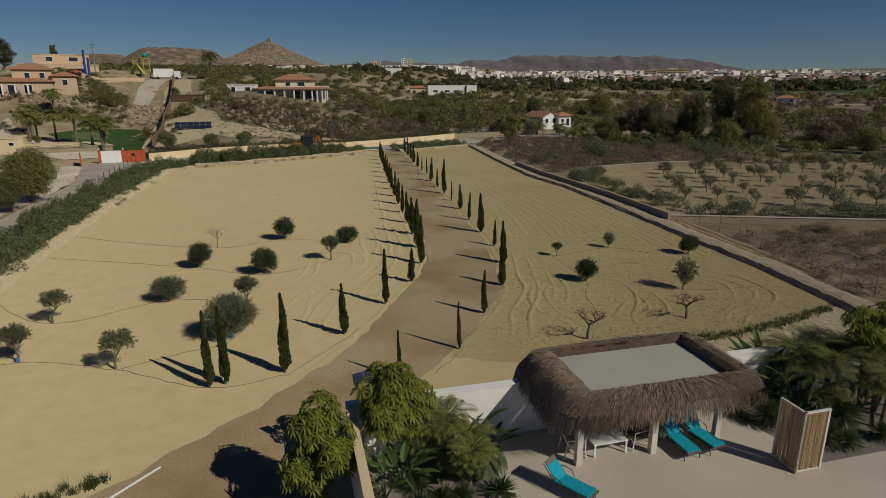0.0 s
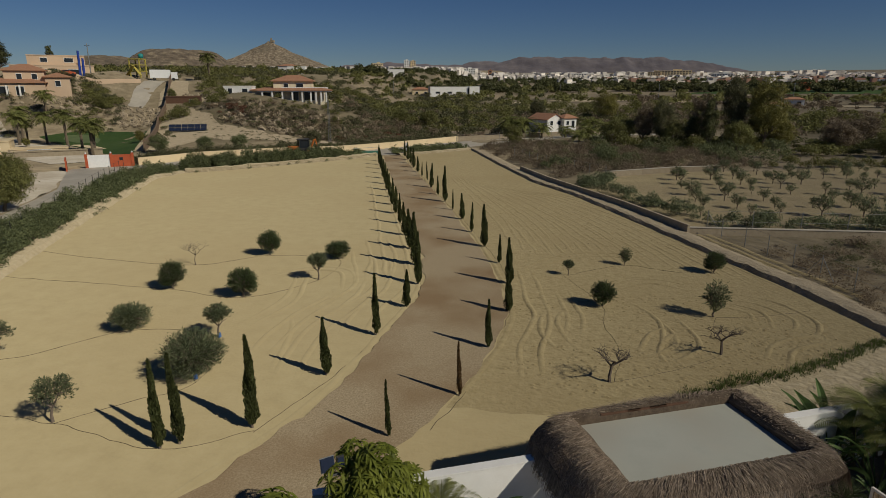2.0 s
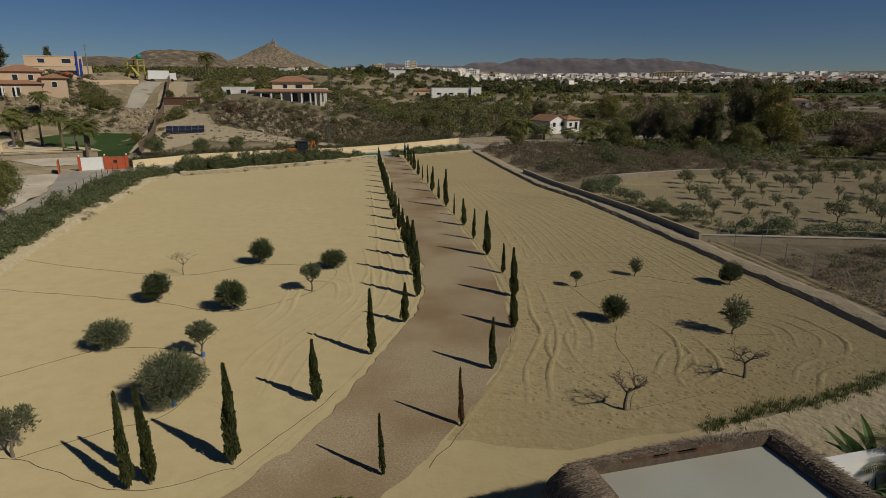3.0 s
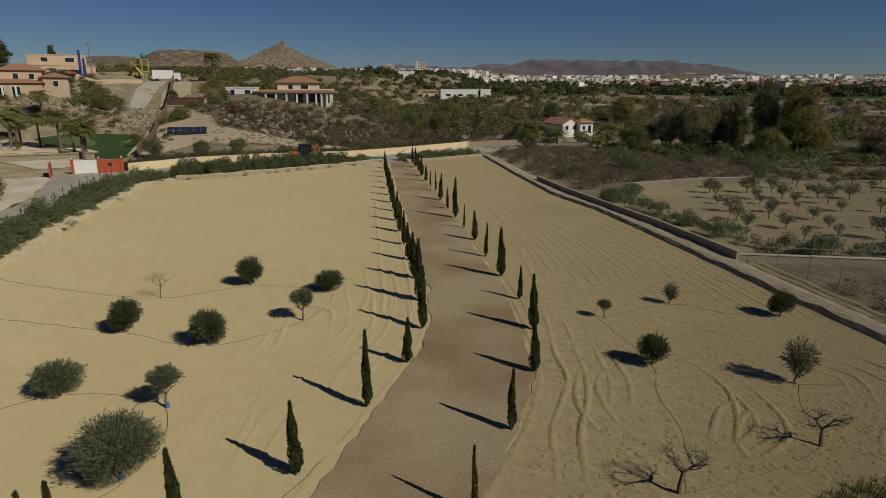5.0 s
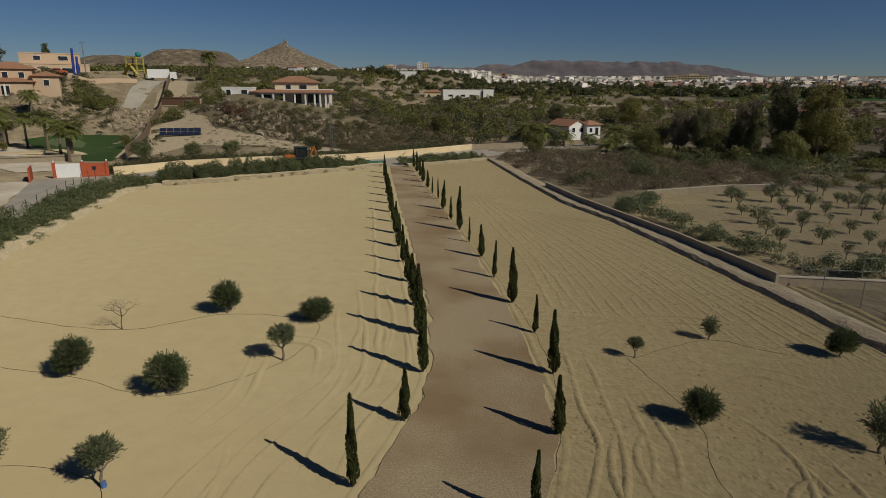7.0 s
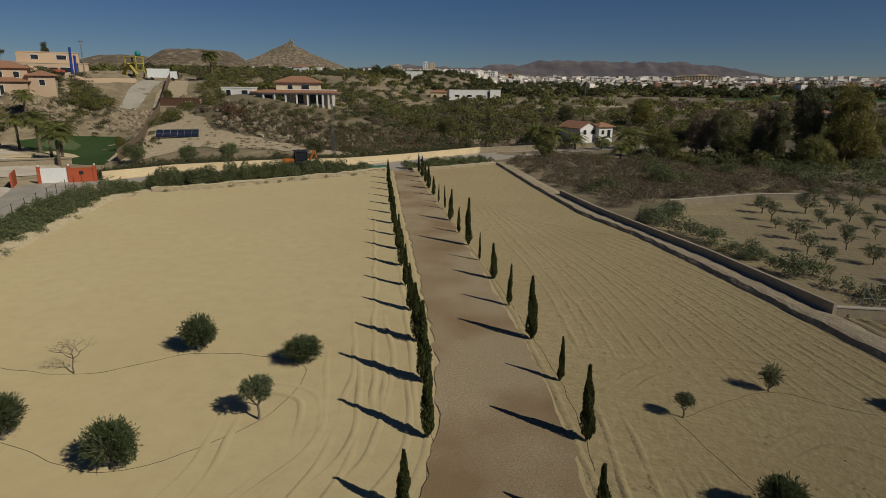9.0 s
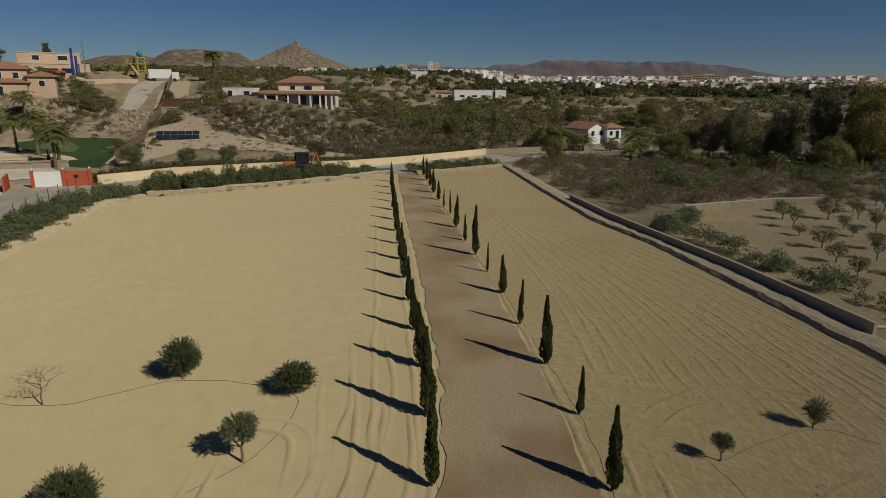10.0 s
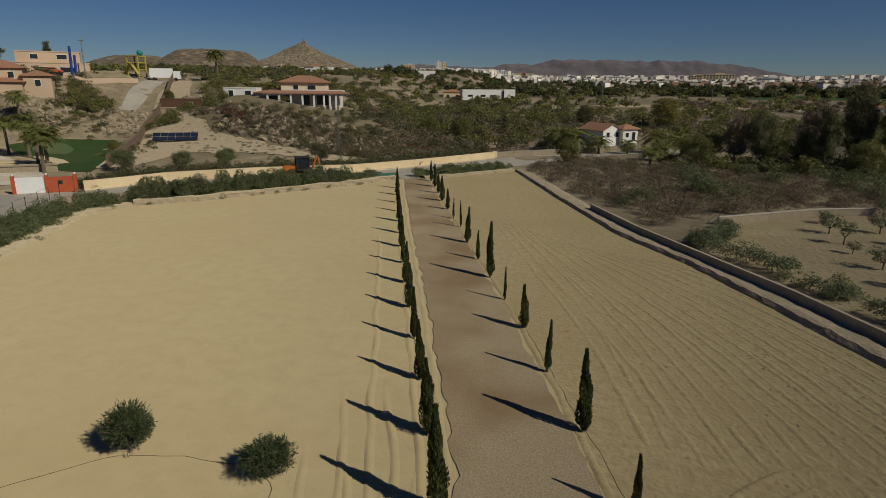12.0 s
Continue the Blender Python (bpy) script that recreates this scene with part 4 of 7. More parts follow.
umbrella_tree(-2.5, 12.75, 0.0, (0.98, 2.0, 1.45), "bushy bright green umbrella tree outside the wall", 3, 420)
umbrella_tree(-1.0, 14.6, 0.4, (1.08, 2.1, 1.35), "bushy bright green umbrella tree above the wall", 8, 430)


def frond(s, base, d, length, leaflets, leaf_len, droop, width=0.03, vee=0.5):
    """A feather palm leaf: an arching stalk with leaflets on both sides."""
    p, d = Vector(base), Vector(d).normalized()
    pts = [p]
    for i in range(8):
        dd = (d + Vector((0, 0, -droop * (i / 8) * 1.6))).normalized()
        pts.append(pts[-1] + dd * length / 8)
    s.tube(pts[::2], [0.014, 0.011, 0.009, 0.006, 0.003], 4)
    for i in range(leaflets):
        f = 0.16 + 0.84 * i / leaflets
        k = min(7, int(f * 8))
        q = pts[k].lerp(pts[k + 1], f * 8 - k)
        ax = (pts[k + 1] - pts[k]).normalized()
        side = ax.cross(Vector((0, 0, 1))).normalized()
        ll = leaf_len * math.sin(math.pi * (0.12 + 0.8 * f)) + 0.03
        for sg in (-1, 1):
            dv = (side * sg + ax * 0.7 + Vector((0, 0, vee * 0.4 - 0.35))).normalized()
            e = q + dv * ll
            w = ax * width * 0.5
            mid = q.lerp(e, 0.55) + Vector((0, 0, 0.03))
            s.add([q, mid - w, e, mid + w], [(0, 1, 2, 3)])


def feather_palm(x, y, z0, stems, n, length, label, seed, mat, name="palm", leaflets=20, droop=0.7, up=0.75, leaf_len=0.34):
    r = random.Random(seed)
    t = thing(name, label, "palm", at=pose(x, y, z0))
    s = Shape()
    for dx, dy, h in stems:
        part("trunk", Shape().tube([(dx * 0.5, dy * 0.5, -0.1), (dx * 0.8, dy * 0.8, h * 0.5), (dx, dy, h)], [0.07, 0.055, 0.045], 7), PALM_BARK, t)
        for i in range(n):
            a = 2.4 * i + r.uniform(-0.3, 0.3)
            e = up * r.uniform(0.35, 1.7)
            frond(s, (dx, dy, h), (math.cos(a), math.sin(a), e), length * r.uniform(0.75, 1.1), leaflets, leaf_len, droop)
    part("fronds", s, mat, t)


def spiky(x, y, z0, n, length, width, label, seed, name="yucca", stem=0.0, low=-0.1, mat=None):
    r = random.Random(seed)
    t = thing(name, label, name.replace("_", " "), at=pose(x, y, z0))
    if stem:
        part("stem", Shape().tube([(0, 0, -0.1), (0, 0, stem)], [0.09, 0.07], 7), PALM_BARK, t)
    s = Shape()
    for i in range(n):
        a, e = r.uniform(0, 6.283), r.uniform(low, 1.5)
        d = Vector((math.cos(a) * math.cos(e), math.sin(a) * math.cos(e), math.sin(e)))
        L = length * r.uniform(0.8, 1.1)
        side = d.cross(Vector((0.3, 0.2, 1))).normalized() * width / 2
        p = Vector((0, 0, stem)) + d * 0.05
        s.add([p - side, p + side, p + d * L * 0.6 + side * 0.8 - Vector((0, 0, 0.02)), p + d * L - Vector((0, 0, 0.06)), p + d * L * 0.6 - side * 0.8 - Vector((0, 0, 0.02))], [(0, 1, 2, 3, 4)])
    part("leaves", s, mat or SPIKE_LEAF, t)


def paddle_plant(x, y, z0, n, h, label, seed, name="strelitzia"):
    r = random.Random(seed)
    t = thing(name, label, "banana plant", at=pose(x, y, z0))
    s = Shape()
    for i in range(n):
        a = 2.4 * i + r.uniform(-0.4, 0.4)
        d = Vector((math.cos(a), math.sin(a), r.uniform(1.2, 2.6))).normalized()
        L = h * r.uniform(0.55, 1.0)
        e = d * L * 0.55
        s.tube([(0, 0, 0), e], [0.025, 0.015], 5)
        strap_leaf(s, e, d + Vector((0, 0, -0.3)), L * 0.55, 0.2 * min(1.2, h / 1.8), 0.6, 6, 0.5)
    part("leaf_clump", s, BROAD_LEAF, t)


paddle_plant(-0.55, 13.5, 0.38, 16, 1.9, "broad-leaved strelitzia clump in the bed", 4)
paddle_plant(1.25, 15.6, 0.38, 9, 2.0, "upright banana plant against the white wall", 6, "banana_plant")
feather_palm(0.55, 15.2, 0.38, [(0, 0, 1.35)], 13, 1.0, "slender feather palm with dry lower fronds", 5, PALM_LEAF)
feather_palm(1.75, 14.25, 0.38, [(0, 0, 0.75)], 38, 0.85, "shaggy fine-leaved palm beside the patio", 7, SPIKE_LEAF, leaflets=26, droop=1.3, up=0.6, leaf_len=0.26)
spiky(2.25, 13.55, 0.38, 150, 0.55, 0.03, "low dark cycad rosette at the patio's edge", 9, "cycad", 0.1, 0.05, BROAD_LEAF)
spiky(1.2, 13.1, 0.38, 170, 0.5, 0.035, "low green yucca rosette in gravel", 10, "yucca", 0.15, 0.0)
spiky(0.2, 12.6, 0.38, 150, 0.5, 0.04, "low green yucca rosette in gravel", 12, "yucca", 0.1, 0.0)
spiky(10.95, 17.95, 0.38, 420, 0.62, 0.022, "round spiky blue-green yucca behind the patio", 14, "yucca", 0.45, -0.9)
spiky(13.25, 18.0, 0.38, 420, 0.68, 0.022, "round spiky blue-green yucca behind the screen", 15, "yucca", 0.6, -0.9)
spiky(12.35, 17.1, 0.38, 380, 0.6, 0.022, "round spiky blue-green yucca behind the screen", 16, "yucca", 0.35, -0.7)
paddle_plant(11.3, 19.5, 0.38, 18, 2.9, "tall dark strelitzia by the garden wall", 17)
paddle_plant(12.3, 18.9, 0.38, 14, 2.6, "dark broad-leaved strelitzia in the bed", 18)
feather_palm(13.1, 19.3, 0.38, [(0.3, 0, 2.0), (-0.35, 0.2, 1.6), (0.0, -0.45, 1.2)], 16, 1.6, "yellow-green clumping feather palm", 19, PALM_LEAF, leaflets=24)
feather_palm(14.9, 19.5, 0.38, [(0.3, 0, 2.3), (-0.4, 0.2, 1.9), (0.1, -0.5, 1.3), (0.2, 0.6, 1.6)], 16, 1.7, "tall bushy feather palm with yellowed fronds", 20, PALM_LEAF, leaflets=24)
umbrella_tree(15.0, 20.2, 0.4, (1.2, 2.7, 1.0), "bushy bright green umbrella tree behind palms", 21, 300)


def tufts(name, line, spread, n, blades, h, mat, label, seed):
    """A line of grass tufts in one mesh."""
    r = np.random.default_rng(seed)
    P = along(line, 0.1)
    k = r.integers(0, len(P), n)
    base = P[k] + r.normal(0, spread, (n, 2))
    B = np.repeat(base, blades, 0) + r.normal(0, 0.07, (n * blades, 2))
    a = r.uniform(0, 6.283, len(B))
    L = h * r.uniform(0.5, 1.2, len(B))
    z = height(B[:, 0], B[:, 1]) + 0.03
    root = np.stack([B[:, 0], B[:, 1], z], 1)
    tip = root + np.stack([np.cos(a) * L * 0.5, np.sin(a) * L * 0.5, L], 1)
    sd = np.stack([-np.sin(a), np.cos(a), 0 * a], 1) * 0.012
    V = np.stack([root - sd, root + sd, tip], 1).reshape(-1, 3)
    return tagged(part(name, array_mesh(name, V, np.arange(len(V)).reshape(-1, 3)), mat), label, "grass", kind="stuff")


tufts("grass_row", [(8.4, 24.2), (10.9, 25.8), (13.9, 27.1), (19.2, 30.8)], 0.2, 300, 12, 0.2, GRASS_LEAF, "low row of green grass along the field's edge", 3)
tufts("grass_tufts", [(-13.5, 10.6), (-11.4, 11.6), (-9.4, 13.2)], 0.14, 60, 22, 0.25, GRASS_LEAF, "scattered green weeds beside the driveway", 4)
tufts("grass_tufts", [(-13.0, 9.2), (-10.0, 12.2)], 0.5, 30, 14, 0.2, GRASS_LEAF, "scattered green weeds beside the driveway", 5)


# the beds are thickly planted
for x, y, k, h in ((-0.2, 14.3, 5, 1.5), (0.45, 13.8, 6, 1.2), (-0.9, 13.0, 7, 1.3), (1.9, 15.4, 8, 1.3), (10.6, 19.2, 9, 1.9), (12.0, 20.2, 10, 2.2), (13.9, 18.8, 11, 1.6), (11.9, 18.2, 12, 1.2)):
    paddle_plant(x, y, 0.38, 11, h, "broad-leaved green strelitzia in the planting bed", 40 + k)
for x, y, k, n, L, up in ((1.1, 14.7, 1, 15, 0.9, 0.8), (0.15, 14.9, 2, 13, 1.0, 0.9), (1.3, 13.8, 3, 22, 0.7, 0.6), (12.4, 19.9, 4, 18, 1.5, 0.9), (14.1, 20.3, 5, 18, 1.5, 1.0), (15.6, 18.9, 6, 18, 1.5, 0.8), (13.4, 20.6, 7, 16, 1.3, 1.0), (14.6, 18.3, 8, 20, 1.1, 0.7), (16.3, 20.4, 9, 18, 1.6, 0.9)):
    feather_palm(x, y, 0.38, [(0.1, 0, (1.0 if x < 5 else 1.7) + 0.06 * (k % 5)), (-0.25, 0.2, 0.7 if x < 5 else 1.3)], n, L, "bushy yellow-green feather palm in the bed", 60 + k, PALM_LEAF, leaflets=20, up=up)
for x, y, k in ((0.7, 12.9, 1), (-0.1, 13.4, 2), (10.2, 18.5, 3), (14.3, 17.6, 4), (13.0, 17.0, 5)):
    spiky(x, y, 0.38, 220, 0.5, 0.026, "spiky green yucca rosette in the bed", 70 + k, "yucca", 0.2, -0.3)


# ---- hedges, scrub and woods ----
def z_at(x, y):
    return float(height(x, y))


def clones(points, radii, heights, leaves, size, seed, aspect=2.2, up=0.35):
    """Leaves of many bushes: each bush is a few lumps of its own."""
    r = np.random.default_rng(seed)
    n = len(points)
    per = np.maximum(12, (leaves * np.asarray(radii) ** 1.15).astype(int))
    b = np.repeat(np.arange(n), per)
    m = len(b)
    L = 5
    lump = ball(n * L, r, 0.2).reshape(n, L, 3)
    lump[..., 2] = np.abs(lump[..., 2])
    which = r.integers(0, L, m)
    o = ball(m, r, 0.6)
    R, Hh = np.asarray(radii)[b], np.asarray(heights)[b]
    P = np.stack([R * (0.62 * lump[b, which, 0] + 0.5 * o[:, 0]), R * (0.62 * lump[b, which, 1] + 0.5 * o[:, 1]), Hh * (0.12 + 0.5 * lump[b, which, 2] + 0.38 * np.abs(o[:, 2]))], 1)
    base = np.asarray(points)[b]
    P = P + base
    S = 0.8 * size * np.clip(R, 0.6, 3.0) ** 0.5
    V, F = leaf_cloud(P, 1.25, aspect, up, seed, o, 3, True)
    c = np.repeat(P, 3, 0)
    V = c + (V - c) * np.repeat(S, 3)[:, None]
    return V, F


def bushes(name, XY, r0, r1, squat, leaves, size, mat, label, seed, category="shrubs"):
    r = np.random.default_rng(seed)
    XY = np.asarray(XY, float)
    R = r.uniform(r0, r1, len(XY))
    Z = height(XY[:, 0], XY[:, 1])
    V, F = clones(np.column_stack([XY, Z]), R, R * squat * r.uniform(0.75, 1.3, len(XY)), leaves, size, seed)
    return tagged(part(name, array_mesh(name, V, F), mat), label, category, kind="stuff")


def strewn(polygon, n, seed, gap=0.0):
    """Random points inside a polygon."""
    r = np.random.default_rng(seed)
    P = np.array(polygon, float)
    lo, hi = P.min(0), P.max(0)
    out = []
    while len(out) < n:
        x, y = r.uniform(lo, hi)
        inside = False
        for (x0, y0), (x1, y1) in zip(P, np.roll(P, -1, 0)):
            if (y0 > y) != (y1 > y) and x < (x1 - x0) * (y - y0) / (y1 - y0) + x0:
                inside = not inside
        if inside:
            out.append((x, y))
    return np.array(out)


def beside(line, off, n, spread, seed):
    r = np.random.default_rng(seed)
    P = along(line, 0.3)
    T = np.gradient(P, axis=0)
    T /= np.hypot(T[:, 0], T[:, 1])[:, None]
    k = r.integers(0, len(P), n)
    return P[k] + np.stack([-T[k, 1], T[k, 0]], 1) * (off + r.uniform(-spread, spread, n))[:, None]


bushes("hedge", beside(LOT_LEFT[1:], 2.6, 380, 1.7, 1), 0.7, 1.25, 1.5, 420, 0.17, HEDGE_LEAF, "loose grey-green hedge along the field's fence", 1, "hedge")
bushes("hedge", beside(LOT_FAR[:-1], 2.6, 230, 1.4, 2), 0.8, 1.3, 1.95, 480, 0.19, HEDGE_LEAF, "loose green hedge at the field's far edge", 2, "hedge")
bushes("hedge", np.vstack([beside([(-24.6, 96.2), (-21.8, 99.4)], 1.6, 26, 0.7, 21), beside(LOT_FAR_R, 2.4, 60, 0.8, 22)]), 0.7, 1.2, 1.3, 420, 0.19, HEDGE_LEAF, "loose green hedge beside the driveway gate", 23, "hedge")
bushes("edge_shrubs", np.vstack([beside(LOT_FAR, -0.1, 14, 0.3, 5), beside(LOT_LEFT[3:], 0.1, 8, 0.3, 6)]), 0.35, 0.65, 1.2, 220, 0.15, HEDGE_LEAF, "low green shrubs growing on the earth bank", 7)
WALL_LINE = [(-52.6, 84.6), (-47.6, 92.4), (-38.5, 99.0), (-28.0, 105.2), (-21.0, 113.0), (-9.9, 127.4), (16.1, 148.6), (36, 160)]
bushes("verge_scrub", beside(WALL_LINE[:6], 2.6, 300, 1.8, 8), 0.8, 1.5, 1.45, 170, 0.22, SCRUB_LEAF, "dry olive-green scrub behind the boundary wall", 9)
bushes("verge_scrub", beside(WALL_LINE[:6], 5.0, 130, 1.6, 10), 0.7, 1.4, 1.05, 150, 0.22, HEDGE_LEAF, "green bushes behind the boundary wall", 11)
MOUND = [(-70, 134), (-58, 131), (-44, 127), (-30, 121), (-22, 118), (-16, 128), (-22, 150), (-34, 134), (-60, 136)]
bushes("mound_scrub", strewn(MOUND, 420, 12), 0.5, 1.5, 0.9, 150, 0.2, BROWN_LEAF, "dry brown scrub on the rocky mound", 13)
bushes("mound_scrub", strewn(MOUND, 330, 14), 0.5, 1.5, 0.9, 150, 0.2, SCRUB_LEAF, "olive-green scrub on the rocky mound", 15)
SLOPE = [(-68, 118), (-86, 150), (-98, 172), (-70, 172), (-66, 150), (-62, 134)]
SLOPE_W = [(-96, 138), (-84, 124), (-96, 148), (-104, 152), (-112, 164), (-125, 150), (-118, 138)]
bushes("slope_scrub", np.vstack([strewn(SLOPE_W, 130, 16), strewn([(-100, 118), (-140, 128), (-130, 142), (-104, 134)], 70, 17)]), 0.6, 1.8, 0.9, 90, 0.25, SCRUB_LEAF, "dry scrub on the terraced slope", 18)
bushes("slope_bushes", np.vstack([strewn([(-104, 141), (-96, 139), (-98, 150), (-108, 150)], 40, 19), strewn([(-84, 160), (-70, 160), (-64, 178), (-90, 182)], 60, 20)]), 1.2, 2.4, 1.0, 90, 0.28, TREE_LEAF, "dense green bushes on the terraced slope", 24)
bushes("dark_bushes", strewn([(-80, 129), (-72, 130), (-62, 135), (-65, 141), (-76, 142)], 30, 25), 1.2, 2.0, 1.1, 170, 0.24, TREE_LEAF, "dense dark green bushes beside the shed", 26)
# land right of the field
bushes("dry_thicket", strewn([(-5.0, 114), (2.6, 93), (8, 79), (14, 82), (24, 90), (38, 92), (34, 108), (18, 118), (4, 128)], 640, 27), 0.6, 1.7, 1.0, 150, 0.16, BROWN_LEAF, "leafless grey-brown thicket beside the field", 28)
bushes("dry_thicket", strewn([(-4.5, 114), (3.0, 95), (9, 81), (20, 90), (36, 94), (26, 114), (6, 130)], 110, 29), 0.7, 1.6, 1.1, 170, 0.17, SCRUB_LEAF, "dull green scrub within the thicket", 30)
bushes("thicket_bushes", strewn([(6, 86), (14, 83), (26, 92), (40, 96), (50, 104), (34, 116), (16, 112)], 30, 31), 1.3, 2.8, 1.15, 260, 0.18, HEDGE_LEAF, "green bushes standing in the thicket", 32)
bushes("near_scrub", strewn([(20.8, 33), (24, 30), (60, 40), (60, 49), (24, 49), (19.5, 46.5)], 420, 33), 0.4, 1.2, 0.8, 190, 0.13, BROWN_LEAF, "dry brown weeds beyond the fence", 34)
bushes("near_scrub", strewn([(22, 40), (60, 40), (60, 49.2), (23, 49.2)], 150, 35), 0.4, 1.1, 0.8, 190, 0.13, SCRUB_LEAF, "dull green weeds beyond the fence", 36)
bushes("wall_bushes", np.vstack([beside([(12.7, 79.8), (8.6, 72.4), (13.0, 62.5), (17.6, 53.2)], 1.7, 46, 0.7, 37), beside([(17.2, 52.6), (60, 53.8)], 0.8, 80, 0.8, 38)]), 0.7, 1.5, 1.35, 340, 0.16, OLIVE_LEAF, "grey-green bushes along the orchard wall", 39)
CLEAR = lambda P: P[~((P[:, 0] > 2) & (P[:, 0] < 24) & (P[:, 1] > 146) & (P[:, 1] < 180))]
FARWOOD = [(-30, 132), (-10, 134), (16, 152), (60, 160), (110, 150), (130, 200), (40, 240), (-40, 230), (-50, 170)]
bushes("far_scrub", CLEAR(strewn(FARWOOD, 760, 40)), 1.0, 2.8, 0.95, 70, 0.32, SCRUB_LEAF, "dull green scrubland behind the lane", 41)
bushes("far_scrub", CLEAR(strewn(FARWOOD, 400, 42)), 1.0, 3.0, 1.0, 70, 0.32, BROWN_LEAF, "dry brown scrubland behind the lane", 43)
bushes("far_woods", CLEAR(strewn([(-60, 176), (-16, 142), (30, 160), (110, 140), (150, 210), (60, 300), (-80, 300), (-140, 220)], 420, 44)), 2.0, 4.4, 1.0, 62, 0.42, TREE_LEAF, "belt of green trees and scrub on the plain", 45, "woods")
bushes("plain_woods", strewn([(-260, 300), (260, 300), (420, 620), (-420, 620)], 420, 46), 2.5, 6.5, 0.9, 22, 1.0, TREE_LEAF, "scattered dark trees on the plain", 47, "woods")
bushes("plain_woods", strewn([(-420, 600), (420, 600), (800, 1100), (-800, 1100)], 420, 48), 4, 9, 0.8, 14, 1.9, DARK_LEAF, "dark tree belts before the town", 49, "woods")
bushes("pine_belt", np.vstack([strewn([(80, 520), (250, 470), (262, 490), (90, 545)], 120, 50), strewn([(-120, 470), (60, 500), (60, 520), (-130, 495)], 90, 51)]), 4, 7, 1.25, 24, 1.2, DARK_LEAF, "dark belt of pines on the plain", 52, "woods")
bushes("plain_scrub", strewn([(60, 150), (240, 160), (300, 420), (60, 420)], 520, 53), 1.4, 3.6, 0.8, 26, 0.7, BROWN_LEAF, "dry brown scrub on the plain", 54)


FRONT = [(-63, 129), (-54, 126.5), (-44, 124.8), (-28, 121.8), (-20, 122.5), (-30, 127), (-44, 131), (-58, 134)]
bushes("mound_scrub", strewn(FRONT, 230, 140), 0.5, 1.4, 0.9, 130, 0.2, BROWN_LEAF, "dry brown scrub at the mound's foot", 141)
bushes("mound_scrub", strewn(FRONT, 110, 142), 0.6, 1.6, 1.0, 140, 0.2, SCRUB_LEAF, "olive-green scrub at the mound's foot", 143)
bushes("villa_shrubs", strewn([(-58, 136), (-36, 131), (-32, 136), (-40, 140), (-57, 141)], 22, 144), 0.8, 1.5, 1.1, 260, 0.18, TREE_LEAF, "rounded green garden shrubs below the villa", 145)
bushes("far_woods", strewn([(-70, 186), (4, 186), (16, 300), (-30, 420), (-210, 420), (-150, 250)], 330, 146), 1.8, 4.2, 0.95, 42, 0.5, SCRUB_LEAF, "dull green trees and scrub behind the villa", 147, "woods")
bushes("orchard_hedge", beside([(38, 91.5), (60, 96.5), (84, 102.5)], 0.5, 40, 0.7, 148), 1.2, 1.9, 1.15, 300, 0.18, TREE_LEAF, "row of rounded green bushes behind the orchard", 149, "hedge")
bushes("slope_scrub", strewn([(-132, 126), (-104, 131), (-92, 125), (-97, 147), (-120, 147)], 150, 150), 0.5, 1.5, 0.9, 130, 0.2, SCRUB_LEAF, "dry scrub below the salmon villa", 151)
bushes("slope_bushes", strewn([(-128, 127), (-104, 133), (-94, 128), (-98, 144), (-118, 145)], 34, 152), 0.9, 1.9, 1.05, 190, 0.21, TREE_LEAF, "green bushes below the salmon villa", 153)
bushes("plain_woods", strewn([(-60, 400), (20, 400), (30, 950), (-330, 950), (-210, 420)], 330, 154), 2.5, 5.5, 0.9, 20, 1.1, DARK_LEAF, "dark trees on the plain behind the villa", 155, "woods")
RUST_LEAF = leaf_material("rusty_foliage", (0.17, 0.075, 0.045), (0.25, 0.125, 0.075))
bushes("rusty_bushes", np.vstack([strewn([(-64, 131), (-56, 129), (-55, 132), (-62, 134)], 10, 110), strewn(MOUND, 12, 111)]), 1.0, 1.7, 0.8, 190, 0.2, RUST_LEAF, "rust-brown dry bushes on the mound", 112)
bushes("tree_underwood", strewn([(16, 116), (24, 112), (40, 110), (64, 104), (80, 112), (72, 128), (30, 132), (14, 126)], 60, 113), 1.6, 3.0, 1.0, 150, 0.26, TREE_LEAF, "dense green undergrowth below the trees", 114)
bushes("tree_underwood", strewn([(16, 118), (40, 112), (66, 106), (80, 114), (70, 130), (20, 130)], 36, 115), 1.6, 3.0, 1.0, 150, 0.26, DARK_LEAF, "dense dark undergrowth below the trees", 116)
bushes("slope_bushes", np.vstack([strewn([(-140, 112), (-104, 116), (-104, 128), (-128, 128)], 40, 117), strewn([(-130, 150), (-106, 152), (-98, 146), (-108, 140)], 40, 118), strewn([(-78, 116), (-66, 108), (-62, 116), (-72, 126)], 14, 119)]), 0.8, 1.8, 1.0, 150, 0.24, SCRUB_LEAF, "dull green bushes on the slope", 120)


bushes("far_scrub", strewn([(-112, 184), (-30, 168), (-4, 182), (-30, 300), (-180, 300)], 420, 130), 1.2, 3.2, 0.9, 46, 0.42, SCRUB_LEAF, "dull green scrubland behind the villas", 131)
bushes("far_woods", strewn([(-112, 184), (-30, 168), (-4, 182), (-30, 300), (-180, 300)], 180, 132), 1.8, 4.0, 1.0, 50, 0.46, TREE_LEAF, "green trees behind the villas", 133, "woods")
bushes("mound_scrub", strewn([(-44, 134), (-30, 128), (-20, 140), (-22, 160), (-36, 166), (-40, 150)], 130, 134), 0.7, 1.9, 0.9, 110, 0.24, SCRUB_LEAF, "olive-green scrub beside the villa", 135)
